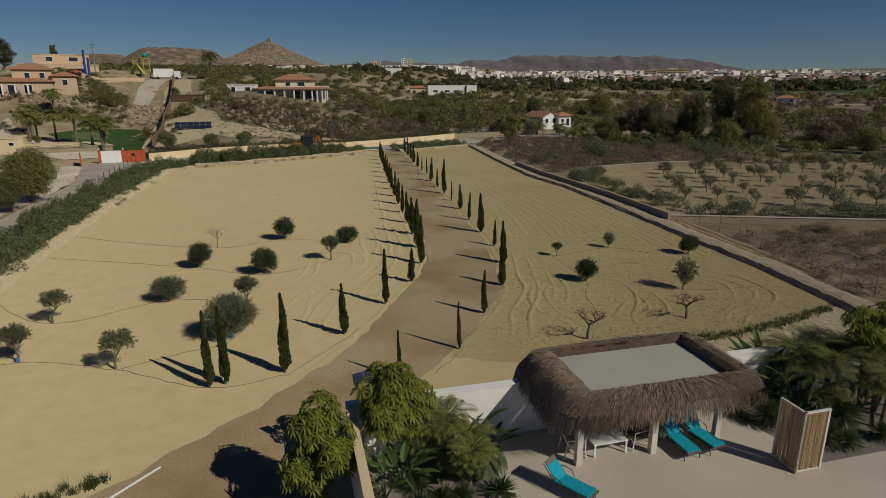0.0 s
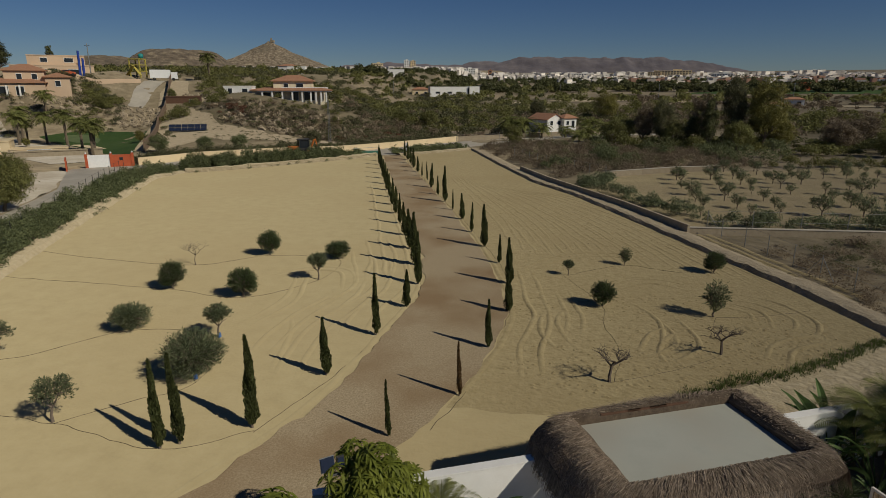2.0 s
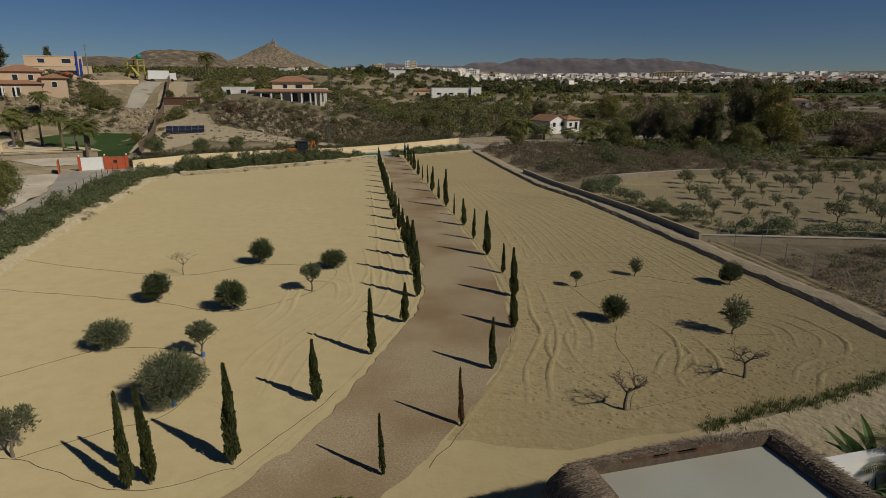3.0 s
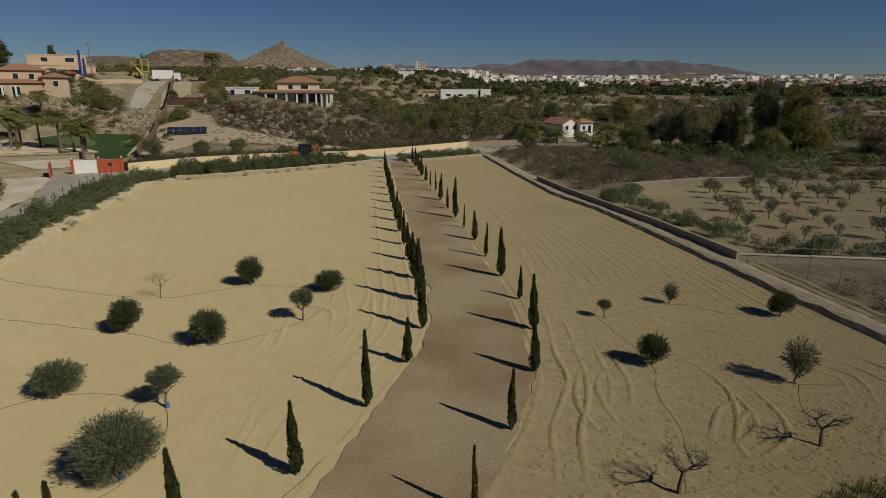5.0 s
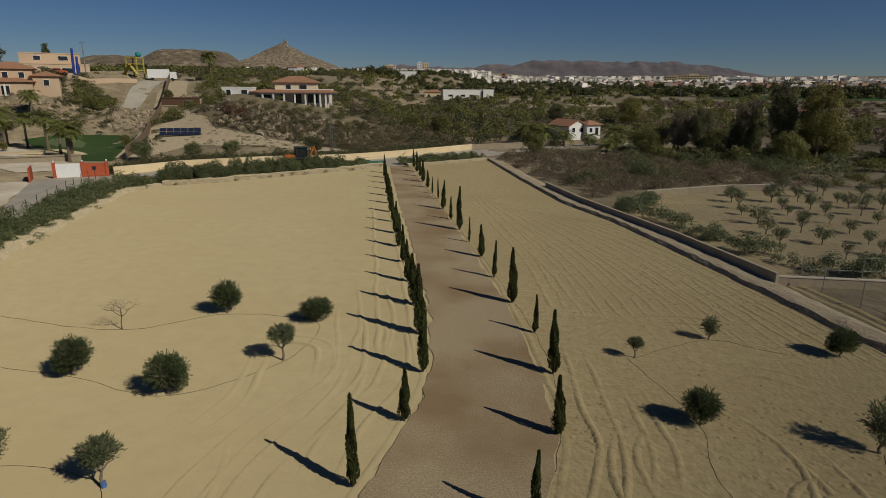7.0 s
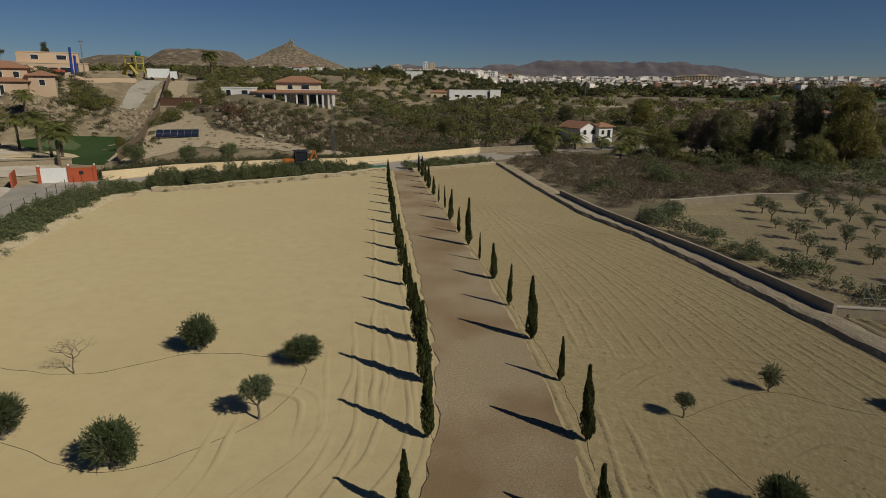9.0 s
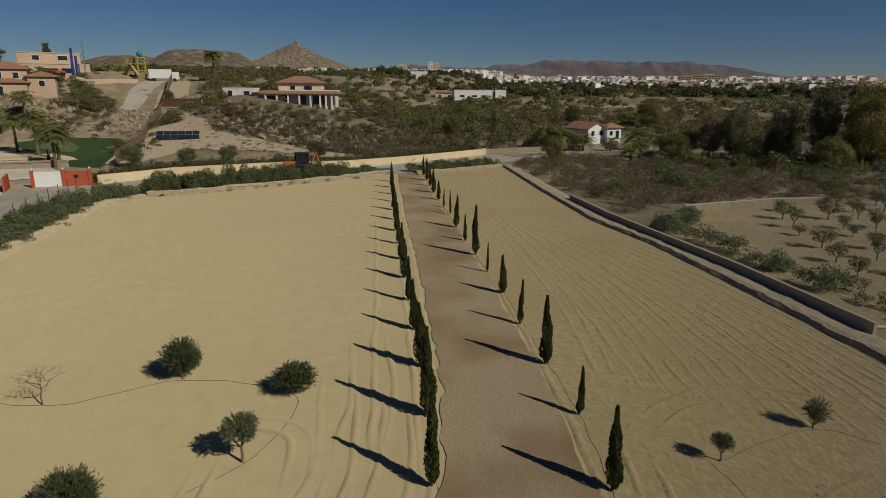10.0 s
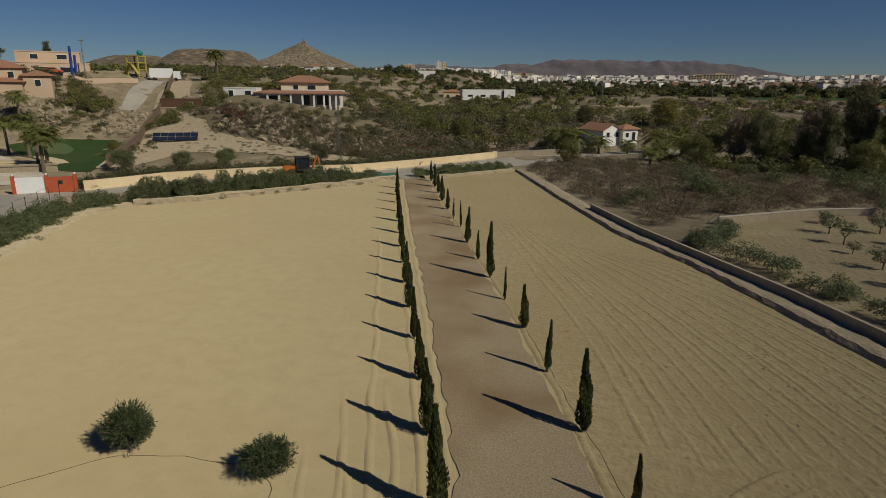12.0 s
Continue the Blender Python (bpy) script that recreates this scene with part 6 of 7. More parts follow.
def solar_array():
    t = thing("solar_array", "tilted array of dark blue solar panels on a frame", "solar panels")
    m = pose(-66.3, 123.2, z_at(-66, 123), 0, 0, 24)
    for j in range(2):
        for i in range(6):
            part("solar_panel", Shape().box(0, 0, 0, 1.18, 0.95, 0.05, 0, m @ pose(-3.1 + i * 1.24, -0.42 + j * 0.86, 0.65 + j * 0.62, 36, 0, 0)), SOLAR, t)
    for i in range(4):
        part("support", Shape().tube([m @ Vector((-3.3 + i * 2.2, 0.6, -0.1)), m @ Vector((-3.3 + i * 2.2, 0.55, 1.25))], 0.05, 5), METAL_GREY, t)
    for j in (-0.4, 0.45):
        part("rail", Shape().box(0, 0, 0, 7.4, 0.05, 0.06, 0, m @ pose(0, j, 0.6 + (j + 0.4) * 0.72, 36, 0, 0)), METAL_GREY, t)


solar_array()


def slide_tower():
    x, y = -105.5, 169.0
    z = z_at(x, y)
    t = thing("slide_tower", "yellow steel water slide tower with a teal ball", "slide tower")
    s = 1.5
    for dx in (-s, s):
        for dy in (-s, s):
            part("leg", Shape().box(x + dx, y + dy, z + 2.5, 0.3, 0.3, 5.2), YELLOW, t)
    for q in (1.7, 3.4, 5.0):
        part("platform", Shape().box(x, y, z + q, 2 * s + 0.4, 2 * s + 0.4, 0.2), YELLOW, t)
    for k in (-1, 1):
        part("stair", Shape().box(0, 0, 0, 0.7, 4.6, 0.25, 0, pose(x + k * 1.0, y - 2.2, z + 1.9, 36 * k, 0, 60)), YELLOW, t)
    bm = bmesh.new()
    bmesh.ops.create_icosphere(bm, subdivisions=2, radius=0.75, matrix=Matrix.Translation((x + 1.3, y, z + 5.82)))
    me = bpy.data.meshes.new("ball")
    bm.to_mesh(me)
    bm.free()
    part("ball", me, TEAL, t, "teal ball with pale patches", True)


slide_tower()


def lorry():
    m = pose(-99.5, 171.5, z_at(-99, 171) + 0.1, 0, 0, 28)
    t = thing("lorry", "white box lorry parked on the upper drive", "lorry", at=m)
    part("box_body", Shape().box(-0.8, 0, 1.9, 5.4, 2.2, 2.3), WHITE_PAINT, t)
    part("cab", Shape().box(2.9, 0, 1.45, 1.7, 2.1, 1.9), WHITE_PAINT, t)
    part("windscreen", Shape().box(3.76, 0, 1.85, 0.04, 1.8, 0.7), DARK_GLASS, t)
    for x in (-2.5, 2.6):
        for y in (-1.0, 1.0):
            part("wheel", Shape().tube([(x, y - 0.13, 0.42), (x, y + 0.13, 0.42)], 0.42, 12), RUBBER, t)


lorry()


def car(x, y, turn, mat, label):
    t = thing("car", label, "car", at=pose(x, y, z_at(x, y) + 0.05, 0, 0, turn))
    s = Shape()
    prof = [(-2.1, 0.35), (-2.1, 0.85), (-1.4, 0.95), (-0.9, 1.4), (0.5, 1.42), (1.1, 0.98), (2.0, 0.85), (2.1, 0.4)]
    n = len(prof)
    s.add([(px, w, pz) for w in (-0.85, 0.85) for px, pz in prof], [tuple(range(n)), tuple(range(2 * n - 1, n - 1, -1))] + [(i, n + i, n + (i + 1) % n, (i + 1) % n) for i in range(n)])
    part("body", s, mat, t)
    part("glass", Shape().box(-0.15, 0, 1.17, 1.5, 1.72, 0.3), DARK_GLASS, t)
    for px in (-1.3, 1.3):
        for w in (-0.8, 0.8):
            part("wheel", Shape().tube([(px, w - 0.1, 0.32), (px, w + 0.1, 0.32)], 0.32, 12), RUBBER, t)


car(-112.5, 149.5, 38, RED_PAINT, "red car parked on the terrace beside a villa")
part_slide = thing("water_slide", "tall blue slide column beside the hilltop house", "slide")
for k in range(2):
    zz = z_at(-117, 160)
    part("slide_column", Shape().tube([(-117.5 + k * 1.1, 161, zz), (-117.3 + k * 1.1, 161, zz + 6.8 - k * 2.0)], [0.34, 0.28], 8), BLUE, part_slide)


def backhoe():
    """An orange backhoe loader on the lane."""
    m = pose(-33.0, 98.8, 0.05, 0, 0, 212)
    t = thing("backhoe_loader", "orange backhoe loader with a dark cab on the lane", "tractor", at=m)
    for x, rad in ((-1.1, 0.72), (1.3, 0.5)):
        for y in (-0.85, 0.85):
            w = part("wheel", Shape().tube([(x, y - 0.2, rad), (x, y + 0.2, rad)], rad, 16), RUBBER, t)
            part("rim", Shape().tube([(x, y - 0.215, rad), (x, y + 0.215, rad)], rad * 0.5, 12), ORANGE, w)
    part("chassis", Shape().box(0.1, 0, 0.85, 3.4, 0.9, 0.5), DARK_METAL, t)
    part("bonnet", Shape().box(1.2, 0, 1.3, 1.6, 0.85, 0.7), ORANGE, t)
    c = part("cab", Shape(), DARK_METAL, t)
    s = Shape()
    for x in (-1.2, 0.35):
        for y in (-0.7, 0.7):
            s.box(x, y, 1.85, 0.1, 0.1, 1.6)
    s.box(-0.42, 0, 1.15, 1.6, 1.5, 0.3)
    c.data = s.mesh("cab")
    c.data.materials.append(DARK_METAL)
    part("roof", Shape().box(-0.42, 0, 2.7, 1.9, 1.65, 0.14), DARK_METAL, c)
    part("glazing", Shape().box(-0.42, 0, 2.0, 1.5, 1.36, 1.2), DARK_GLASS, c)
    for y in (-0.6, 0.6):
        part("loader_arm", Shape().tube([(0.6, y, 1.5), (1.9, y, 1.0), (2.6, y, 0.5)], 0.09, 6), ORANGE, t)
    bk = [(2.5, 0.15), (2.6, 0.75), (2.8, 0.7), (2.75, 0.3), (3.3, 0.15)]
    n = len(bk)
    part("bucket", Shape().add([(x, w, z) for w in (-1.1, 1.1) for x, z in bk], [tuple(range(n)), tuple(range(2 * n - 1, n - 1, -1))] + [(i, n + i, n + (i + 1) % n, (i + 1) % n) for i in range(n)]), ORANGE, t)
    part("boom", Shape().tube([(-1.6, 0, 1.0), (-2.2, 0, 2.6), (-2.4, 0, 2.7), (-2.7, 0, 1.4)], [0.15, 0.13, 0.12, 0.1], 6), ORANGE, t)
    part("dipper_bucket", Shape().box(-2.75, 0, 1.1, 0.5, 0.6, 0.5), DARK_METAL, t)


backhoe()


# ---- palms ----
def far_palm_mesh(seed, h, n, length):
    rr = random.Random(seed)
    s, tr = Shape(), Shape()
    tr.tube([(0, 0, -0.2), (0.05, 0, h * 0.3), (0.08, 0.04, h)], [0.26, 0.19, 0.21], 8)
    for i in range(n):
        a, e = 2.4 * i, rr.uniform(-0.5, 1.5)
        frond(s, (0.08, 0.04, h), (math.cos(a), math.sin(a), e), length * rr.uniform(0.8, 1.1), 12, 0.5, 0.9, 0.15)
    return tr.mesh("trunk"), s.mesh("fronds")


PALMS = [far_palm_mesh(81, 4.3, 54, 2.3), far_palm_mesh(83, 5.0, 56, 2.4), far_palm_mesh(85, 2.0, 52, 2.6)]
for x, y, k, sc in ((-94, 110, 0, 1.25), (-101, 119, 1, 1.15), (-90.5, 113.0, 1, 1.1), (-84, 110.3, 1, 1.2), (-74.3, 101.6, 0, 1.15), (-68.2, 96, 0, 1.1), (-68.9, 97.6, 0, 1.15), (-103, 129, 1, 1.15), (-96, 114.5, 0, 0.9),
                   (7.8, 139, 2, 1.15), (3.9, 141, 2, 1.5), (0.4, 143, 2, 1.6), (18.5, 143, 2, 1.5), (22, 138, 2, 1.3), (13, 140, 2, 0.9), (14.5, 124, 2, 1.0), (17, 130, 2, 1.1), (-72, 176, 1, 1.2), (-66, 172, 1, 1.1), (-58, 168, 1, 1.1), (-54, 170, 0, 1.1), (-92, 184, 1, 1.4), (70, 112, 0, 0.9)):
    t = thing("palm_tree", "palm tree with a shaggy crown of arching fronds", "palm", "palms beyond the field", at=pose(x, y, z_at(x, y), 0, 0, x * 53 % 360) @ Matrix.Diagonal((sc, sc, sc, 1)))
    part("trunk", PALMS[k][0], PALM_BARK, t)
    part("fronds", PALMS[k][1], PALM_LEAF, t)


# ---- rocks ----
def rocks(name, XY, r0, r1, mat, label, seed):
    rr = np.random.default_rng(seed)
    s = Shape()
    ico = [(0, 0, 1), (0.9, 0, 0.35), (0.28, 0.85, 0.35), (-0.73, 0.52, 0.35), (-0.73, -0.52, 0.35), (0.28, -0.85, 0.35), (0.73, 0.52, -0.5), (-0.28, 0.85, -0.5), (-0.9, 0, -0.5), (-0.28, -0.85, -0.5), (0.73, -0.52, -0.5)]
    fc = [(0, 1, 2), (0, 2, 3), (0, 3, 4), (0, 4, 5), (0, 5, 1), (1, 6, 2), (2, 7, 3), (3, 8, 4), (4, 9, 5), (5, 10, 1), (6, 7, 2), (7, 8, 3), (8, 9, 4), (9, 10, 5), (10, 6, 1)]
    for x, y in XY:
        R = rr.uniform(r0, r1)
        sc = rr.uniform(0.6, 1.3, 3) * R
        z = z_at(x, y)
        jit = rr.uniform(0.75, 1.25, (11, 1))
        s.add(np.array(ico) * jit * sc + np.array([x, y, z + R * 0.15 + (0.055 if r1 < 0.1 else 0.0)]), fc)
    return tagged(part(name, s, mat), label, "rocks", kind="stuff")


rocks("boulders", strewn(FRONT, 420, 89), 0.2, 0.75, ROCK, "pale weathered boulders at the mound's foot", 90)
rocks("boulders", strewn(MOUND, 520, 91), 0.15, 0.7, ROCK, "pale weathered boulders on the mound", 92)
rocks("boulders", strewn([(-97, 143), (-88, 132), (-80, 136), (-88, 150)], 200, 93), 0.2, 0.7, ROCK, "pale boulders on the cut slope", 94)
rocks("boulders", strewn([(-88, 160), (-78, 152), (-68, 156), (-72, 168)], 260, 95), 0.2, 0.6, ROCK, "reddish boulders on the terraced slope", 96)
rocks("boulders", strewn([(-124, 130), (-100, 130), (-94, 140), (-116, 146)], 220, 87), 0.2, 0.7, ROCK, "pale boulders on the slope below the villa", 88)
rocks("boulders", strewn([(-118, 143), (-104, 139), (-106, 150)], 110, 97), 0.2, 0.6, ROCK, "pale boulders below the terrace wall", 98)


# ---- far hills, mountains and town ----
def hill(name, cx, cy, rx, ry, top, shape, mat, label, seed, n=90):
    """A rocky hill as a height grid. shape(u, v): 0 to 1 from rim to summit."""
    xs_, ys_ = np.linspace(-1.15, 1.15, n), np.linspace(-1.15, 1.15, n)
    base = z_at(cx, cy)
    V = []
    for v in ys_:
        for u in xs_:
            x, y = cx + u * rx, cy + v * ry
            h = shape(u, v)
            nz = noise.fractal((u * 4 + seed, v * 4, seed), 1.0, 2.1, 5)
            rd = abs(noise.noise((u * 7 + seed, v * 7, 2.0)))
            V.append((x, y, z_at(x, y) - 2 + max(0.0, h) * (top - base) * (1 + 0.10 * nz - 0.16 * rd * (1 - h) - 0.03 * nz * h)))
    i = np.arange(n * n).reshape(n, n)
    F = np.stack([i[:-1, :-1].ravel(), i[:-1, 1:].ravel(), i[1:, 1:].ravel(), i[1:, :-1].ravel()], 1)
    return tagged(part(name, array_mesh(name, np.array(V), F), mat), label, "hill", kind="structure")


hill("cone_hill", -560, 1390, 152, 150, 112, lambda u, v: max(0, 1.0 - 0.98 * math.hypot(u + 0.06 * (1 - abs(u)), v) ** 0.88), HILL, "steep conical rocky hill with a small ruin on top", 3, 150)
hill("flat_hill", -652, 1146, 112, 130, 78, lambda u, v: float(sstep(1.06, 0.42, math.hypot(u * 0.95, v))), MESA, "flat-topped pale rocky hill behind the villas", 7)
hill("flat_hill", -800, 1130, 130, 120, 68, lambda u, v: float(sstep(1.08, 0.2, math.hypot(u, v))), MESA, "low dark rocky hill behind the villas", 11)
ruin = thing("ruin", "small pale ruined tower on the hill's summit", "ruin")
part("tower", Shape().box(-561, 1390, 111, 3, 3, 9), ROCK, ruin)
part("plinth", Shape().box(-559, 1390, 108, 9, 6, 5), ROCK, ruin)


def ridge(name, x0, x1, y0, tops, mat, label, seed, depth=500):
    n, m = 220, 26
    V = []
    for j in range(m):
        b = j / (m - 1)
        for i in range(n):
            a = i / (n - 1)
            x, y = x0 + (x1 - x0) * a, y0 + (b - 0.5) * depth + 60 * math.sin(a * 9 + seed)
            crest = float(np.interp(x, [p for p, _ in tops], [q for _, q in tops]))
            prof = float(np.interp(b, [0, 0.45, 0.6, 1], [0, 0.85, 1, 0.3]))
            nz = noise.fractal((a * 24, b * 3, seed), 0.8, 2.2, 6)
            rd = abs(noise.noise((a * 26, b * 2.0, seed + 4.0)))
            V.append((x, y, 56 + (crest - 56) * prof * (0.97 + 0.13 * nz - 0.6 * rd * (1.12 - prof))))
    i = np.arange(n * m).reshape(m, n)
    F = np.stack([i[:-1, :-1].ravel(), i[:-1, 1:].ravel(), i[1:, 1:].ravel(), i[1:, :-1].ravel()], 1)
    return tagged(part(name, array_mesh(name, np.array(V), F), mat), label, "mountains", kind="structure")


RANGE = [(-1450, 80), (-1265, 119), (-1165, 138), (-1010, 150), (-820, 160), (-707, 152), (-482, 143), (-297, 161), (-114, 168), (66, 190), (315, 192), (492, 182), (666, 188), (873, 186), (1012, 166), (1182, 158), (1320, 131), (1475, 96), (1600, 60)]
ridge("mountain_range", -1450, 1600, 4050, RANGE, MOUNTAIN_HAZED, "long brown mountain range with haze put into its colour", 5)

r = np.random.default_rng(77)


def town(name, boxes, mat, label):
    """Far houses in one mesh: rows of x, y, width, depth, height, turn."""
    s = Shape()
    for x, y, w, d, h, a in boxes:
        s.box(x, y, z_at(x, y) + h / 2 - 1, w, d, h + 2, a)
    return tagged(part(name, s, mat), label, "town", kind="stuff")


def scatter(n, a0, a1, d0, d1, w0, w1, h0, h1):
    out = []
    for _ in range(n):
        a, d = radians(r.uniform(a0, a1)), r.uniform(d0, d1)
        out.append((math.sin(a) * d, math.cos(a) * d, r.uniform(w0, w1), r.uniform(w0, w1), r.uniform(h0, h1), r.uniform(0.0, 0.85) - a))
    return out


town("town", scatter(2000, -14, 42, 950, 1500, 4, 8, 3, 7.5) + scatter(200, -4, 26, 1100, 1400, 6, 14, 6, 12), CITY, "far white and cream town houses on the plain")
town("town", scatter(160, -26, -10, 1000, 1300, 7, 14, 4, 7), CITY, "far white town houses below the conical hill")
town("town", scatter(300, 4, 40, 780, 1080, 5, 11, 3, 6), CITY, "far white houses among trees")
town("town_roofs", scatter(240, 8, 40, 800, 1150, 5, 11, 3, 6), TOWN_ROOF, "far terracotta-roofed houses among trees")
bushes("town_trees", np.array([(math.sin(a) * d, math.cos(a) * d) for a, d in zip(np.radians(r.uniform(-26, 42, 300)), r.uniform(780, 1450, 300))]), 5, 10, 0.75, 9, 2.6, DARK_LEAF, "dark trees between the far houses", 78, "woods")


def block(x, y, w, d, h, turn, mat, label, floors, bays):
    t = thing("apartment_building", label, "apartment building")
    m = pose(x, y, z_at(x, y), 0, 0, turn)
    part("wall", Shape().box(0, 0, h / 2 - 1, w, d, h + 2, 0, m), mat, t)
    part("parapet", Shape().box(0, 0, h + 0.3, w + 0.6, d + 0.6, 0.8, 0, m), mat, t)
    part("stair_head", Shape().box(w * 0.1, 0, h + 1.6, w * 0.25, d * 0.4, 2.6, 0, m), mat, t)
    for i in range(floors):
        for j in range(bays):
            part("window", Shape().box(-w / 2 + (j + 0.5) * w / bays, -d / 2 - 0.05, (i + 0.55) * h / floors, w / bays * 0.5, 0.2, h / floors * 0.5, 0, m), DARK_GLASS, t)


block(-211, 1190, 9, 12, 19, 10, WHITE_WALL, "white tower block in the far town", 6, 2)
block(-200, 1196, 11, 12, 17.5, 10, CREAM, "cream tower block in the far town", 6, 3)
block(-262, 1160, 22, 14, 13, 10, CREAM, "pale apartment block in the far town", 4, 6)
block(262, 1080, 56, 16, 13, -14, CREAM, "long cream terraced apartment building in the far town", 4, 12)
block(232, 1085, 20, 14, 11, -14, CREAM, "cream terraced apartment building in the far town", 4, 5)
block(120, 1150, 40, 14, 9, -6, WHITE_WALL, "white apartment building in the far town", 3, 9)
block(-90, 1180, 26, 14, 9, 4, WHITE_WALL, "white apartment building in the far town", 3, 6)
block(330, 1040, 28, 14, 8, -18, WHITE_WALL, "white apartment building in the far town", 2, 7)
block(-50, 1210, 8, 8, 15, 4, TERRACOTTA, "brick church tower in the far town", 3, 1)

# poles on the plain
for x, y, h in ((-70, 360, 9), (-20, 372, 9), (28, 380, 9), (84, 372, 9), (96, 235, 11), (-118, 166, 8), (140, 330, 10)):
    t = thing("utility_pole", "slim grey utility pole", "utility pole", "poles on the plain")
    z = z_at(x, y)
    part("pole", Shape().tube([(x, y, z - 0.3), (x, y, z + h)], [0.17, 0.11], 6), METAL_GREY, t)
    part("crossarm", Shape().box(x, y, z + h - 0.5, 1.6, 0.12, 0.12), METAL_GREY, t)


# ---- marks on the sand ----
def hose(points, label):
    P = curve_through(points, 0.35)
    pts = [(x + 0.11 * noise.noise((x * 1.1, y * 1.1, 0)), y + 0.11 * noise.noise((x * 1.1, y * 1.1, 4)), 0.036 + 0.006 * noise.noise((x, y, 8))) for x, y in P]
    return tagged(part("drip_hose", Shape().tube(pts, 0.010, 4), HOSE), label, "hose", "drip hoses on the sand")


DRIP = "thin dark drip irrigation hose lying on sand"
hose([(-6.5, 20.2), (-5.0, 24.4), (-4.0, 28.6), (-3.2, 32.4), (-3.2, 36.2), (-4.1, 39.8), (-5.1, 43.6), (-7.5, 52)], DRIP)
hose([(-22.5, 17.5), (-18.2, 20.0), (-13.6, 19.9), (-9.2, 18.9), (-6.5, 20.3)], DRIP)
hose([(-0.6, 21.0), (0.3, 23.5), (1.2, 27.9), (2.0, 32.4), (1.9, 36.9), (1.2, 41.1), (0.1, 45.1), (-2.3, 54.0), (-6.0, 65.8), (-9.8, 78.6), (-15.9, 100)], DRIP)
hose([(-32, 40.5), (-26, 39.0), (-18.5, 38.3), (-14.6, 41.0), (-9.6, 40.7), (-9.5, 36.3), (-12.7, 32.8), (-17.2, 33.6), (-24, 34.2), (-29, 34.6)], DRIP)
hose([(-26, 26.8), (-19.9, 24.1), (-16.0, 27.8), (-11.4, 27.5), (-10.2, 23.4), (-12.0, 21.5), (-13.6, 19.9)], DRIP)
hose([(5.2, 38.9), (6.2, 36.2), (6.9, 33.7), (6.6, 31.0), (6.9, 28.5), (6.2, 25.3)], DRIP)
hose([(5.5, 39.0), (9.3, 41.5), (12.0, 40.5), (14.6, 40.4)], DRIP)
hose([(12.3, 32.8), (11.6, 30.6), (11.2, 28.4), (8.6, 26.5), (6.0, 25.2)], DRIP)
hose([(12.3, 32.8), (14.6, 33.2), (17.6, 34.4)], DRIP)


def wheel_ruts(points, width, label, depth=0.05, gauge=0.0, z=0.03):
    """Soft ridges pushed up along wheel tracks: one mesh for a pass of the wheels."""
    s = Shape()
    P = curve_through(points, 0.4)
    T = np.gradient(P, axis=0)
    T /= np.hypot(T[:, 0], T[:, 1])[:, None]
    N = np.stack([-T[:, 1], T[:, 0]], 1)
    for off in ((-gauge / 2, gauge / 2) if gauge else (0.0,)):
        rows = [(-width * 1.3, -0.015), (-width * 0.6, depth * 0.6), (-width * 0.2, depth), (width * 0.2, depth), (width * 0.6, depth * 0.6), (width * 1.3, -0.015)]
        verts = []
        for i in range(len(P)):
            fade = min(1.0, i / 6, (len(P) - 1 - i) / 6)
            for k, (o, h) in enumerate(rows):
                j = 0.9 * width * noise.noise((P[i][0] * 0.5, P[i][1] * 0.5, off))
                x, y = P[i] + N[i] * (off + o + j)
                v = (0.8 + 0.7 * noise.noise((P[i][0] * 0.6, P[i][1] * 0.6, off + 3.0))) * fade
                verts.append((x, y, z + (h * v if h > 0.01 else h)))
        m = len(rows)
        s.add(verts, [(i * m + k, (i + 1) * m + k, (i + 1) * m + k + 1, i * m + k + 1)[::-1] for i in range(len(P) - 1) for k in range(m - 1)])
    return tagged(part("wheel_track", s, TRODDEN_SHADED if points[0][0] > -2.0 else SAND, shade=True), label, "tyre track", "tyre tracks in the sand", kind="structure")


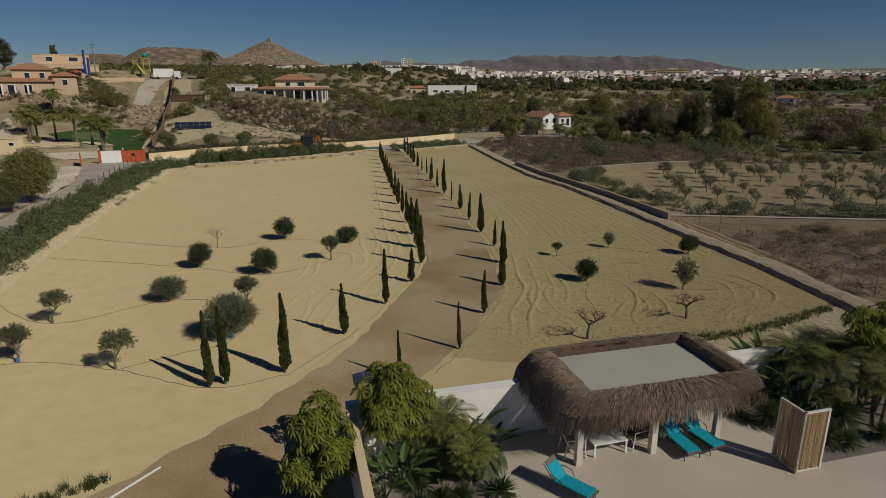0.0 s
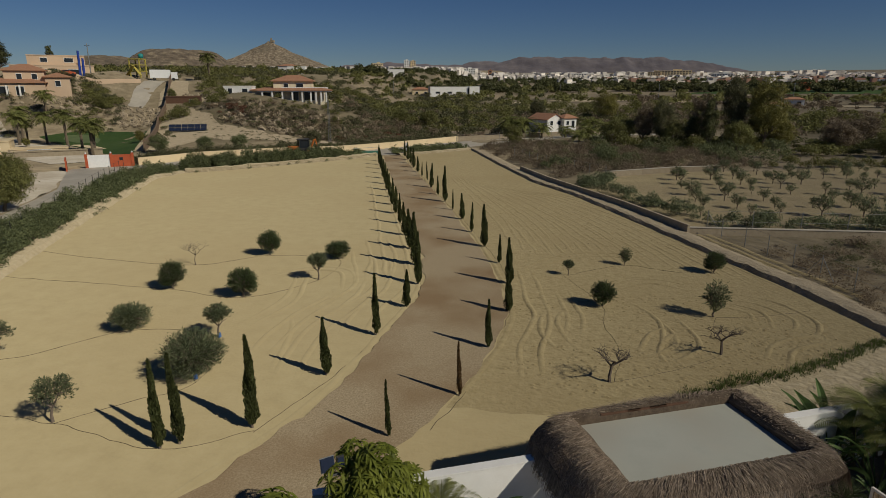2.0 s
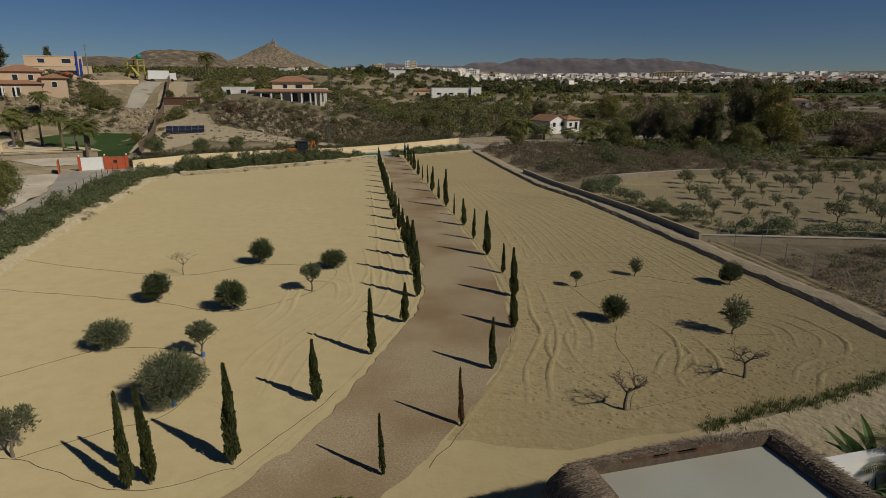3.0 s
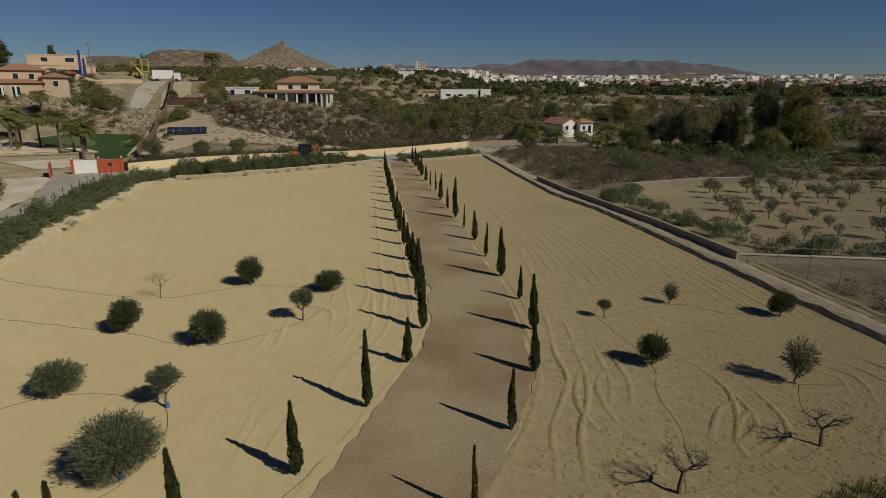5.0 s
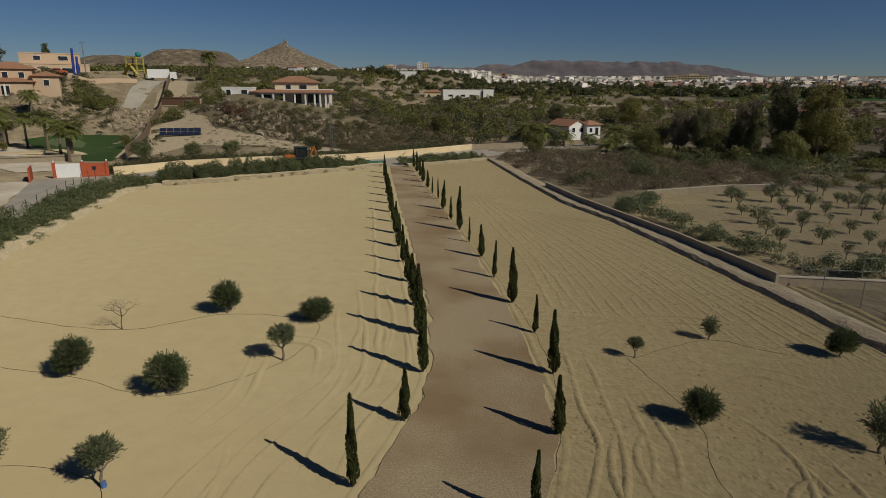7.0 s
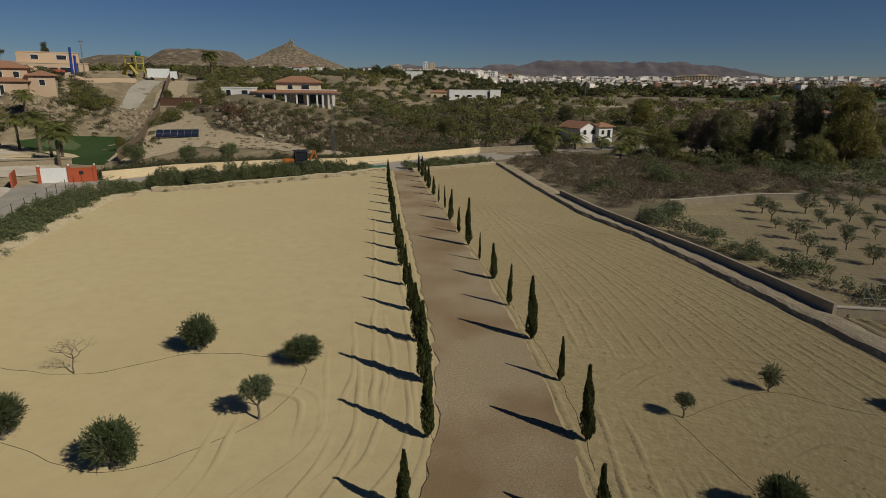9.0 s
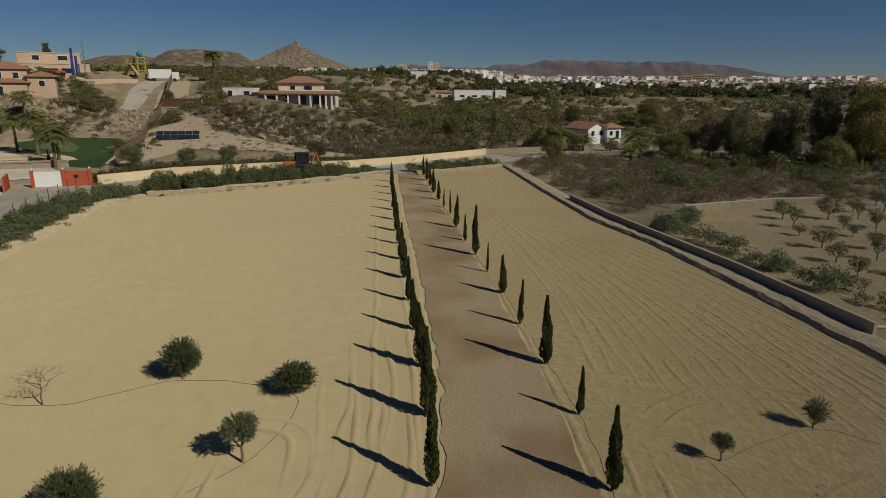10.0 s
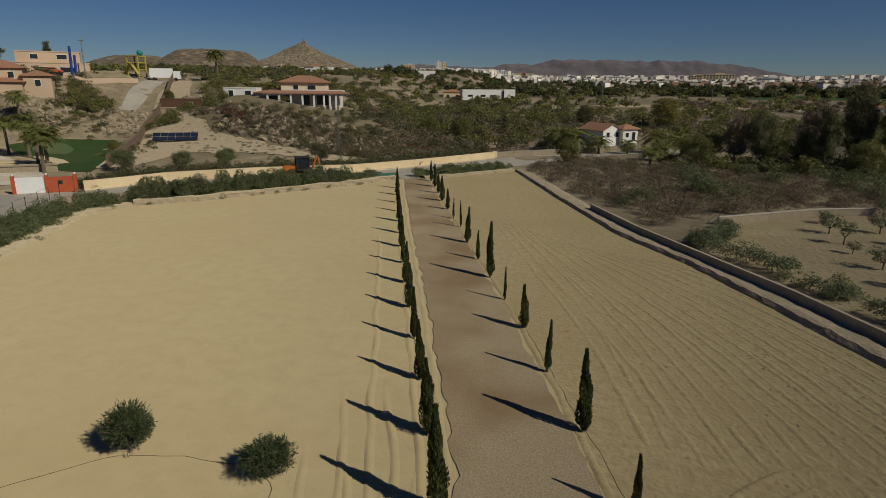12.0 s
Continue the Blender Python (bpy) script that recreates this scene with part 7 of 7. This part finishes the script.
RUT = "soft tyre ruts pressed into the pale sand"
rut_rng = random.Random(12)
for k in range(13):
    x1 = 2.7 + 0.66 * k
    wheel_ruts([(x1 + 0.9 * k + rut_rng.uniform(-0.3, 0.3), 43.5 - k * 0.6), (x1 + 0.55 * k - 1.8, 54 + rut_rng.uniform(-1, 1)), (x1 + 0.25 * k - 5.0, 66), (x1 - 8.6, 80 - k)], 0.16, RUT, 0.035, 0.75)
for pts, gg in (([(2.9, 24.5), (3.0, 28.0), (3.6, 31.5), (3.2, 36.0), (2.9, 40.0)], 0.5), ([(4.6, 33.6), (3.9, 31.0), (4.4, 28.6), (5.4, 27.6)], 0.5), ([(4.8, 36.5), (5.3, 32.0), (4.9, 29.5)], 0.4), ([(8.2, 35.2), (9.4, 31.6), (8.6, 28.2), (8.9, 26.4)], 0.0), ([(9.6, 33.6), (10.2, 30.0), (9.1, 28.0), (7.4, 27.0)], 0.5),
                ([(12.0, 30.8), (9.2, 30.4), (7.8, 27.2)], 0.4), ([(13.2, 36.4), (15.6, 35.4), (16.6, 32.8), (15.2, 30.0)], 0.6), ([(13.0, 35.0), (14.6, 33.8), (14.2, 31.6)], 0.4), ([(12.8, 26.9), (14.4, 29.6), (17.6, 31.2)], 0.5),
                ([(3.0, 40.0), (5.0, 42.6), (8.0, 44.0), (12.0, 43.2)], 0.5), ([(7.6, 36.8), (10.2, 38.4), (12.6, 37.2)], 0.5),
                ([(-4.6, 36.5), (-5.6, 40.5), (-7.0, 46.0), (-10.2, 58.0), (-14.0, 72.0)], 0.9), ([(-6.0, 36.8), (-6.6, 41.0), (-8.4, 47.0)], 0.9), ([(-8.0, 31.0), (-6.6, 35.0), (-7.0, 38.0), (-8.6, 43.0)], 0.7), ([(-8.9, 26.0), (-8.6, 30.0), (-7.6, 34.0)], 0.5), ([(-6.9, 24.0), (-7.2, 28.5), (-6.2, 33.0), (-6.3, 37.0)], 0.5), ([(-10.9, 29.0), (-10.0, 33.0), (-10.9, 37.5)], 0.4), ([(-5.4, 28.5), (-5.3, 32.0), (-4.6, 36.0), (-5.8, 42.0)], 0.6), ([(-12.4, 36.6), (-10.8, 38.4), (-8.4, 38.2), (-7.2, 35.0)], 0.4), ([(-7.6, 24.4), (-8.3, 28.4), (-9.0, 30.4)], 0.0)):
    wheel_ruts(pts, 0.15, RUT, 0.065, gg * 1.8)
for side, pts in (("left", ROAD_L[2:]), ("right", ROAD_R[3:])):
    line = curve_through(pts, 1.5)
    sg = -0.28 if side == "left" else 0.28
    wheel_ruts([(x + sg, y) for x, y in line], 0.16, "low ridge of sand along the gravel driveway's edge", 0.045, 0.0)


def footprints():
    """Small heaps and hollows of trodden sand."""
    fr = random.Random(6)
    s = Shape()
    spots = [(6.0, 27.0, 2.6, 150), (12.0, 29.6, 3.0, 170), (4.2, 25.0, 1.8, 90), (9.0, 33.5, 3.5, 120), (15.0, 30.5, 2.0, 90), (3.4, 33.0, 1.6, 60), (10.5, 26.8, 2.0, 110), (8, 52, 7, 110), (11.0, 47.0, 4.5, 90)]
    for cx, cy, sp, n in spots:
        for _ in range(n):
            x, y = cx + fr.gauss(0, sp * 0.6), cy + fr.gauss(0, sp * 0.6)
            if x > 18 - max(0, (y - 38)) * 0.26 or y < 24.0 + max(0, x - 8) * 0.6:
                continue
            R, h, a = fr.uniform(0.07, 0.16), fr.uniform(0.025, 0.06), fr.uniform(0, 6.28)
            k = 6
            z = 0.025
            rim = [(x + R * (1.5 if i % 3 else 1.1) * math.cos(a + 6.283 * i / k), y + R * math.sin(a + 6.283 * i / k), z) for i in range(k)]
            s.add(rim + [(x + fr.uniform(-0.03, 0.03), y, z + h)], [(i, (i + 1) % k, k) for i in range(k)])
    tagged(part("trodden_sand", s, TRODDEN_SHADED), "small footprints and clods in the trodden sand", "sand", kind="stuff")


footprints()


def stones():
    fr = np.random.default_rng(4)
    L, R = curve_through(ROAD_L, 0.5), curve_through(ROAD_R, 0.5)
    XY = []
    while len(XY) < 2200:
        i = fr.integers(0, len(L))
        j = int(i * (len(R) - 1) / (len(L) - 1))
        q = fr.uniform(0.03, 0.97)
        p = L[i] * (1 - q) + R[j] * q
        if p[1] < 55:
            XY.append(p)
    rocks("road_stones", XY, 0.008, 0.02, GRAVEL, "loose small stones on the gravel driveway", 5)


stones()

plank = tagged(part("kerb_board", Shape().box(-8.45, 13.2, 0.085, 0.04, 1.75, 0.05, radians(-22)), WHITE_PAINT), "thin white kerb board beside the driveway", "kerb")
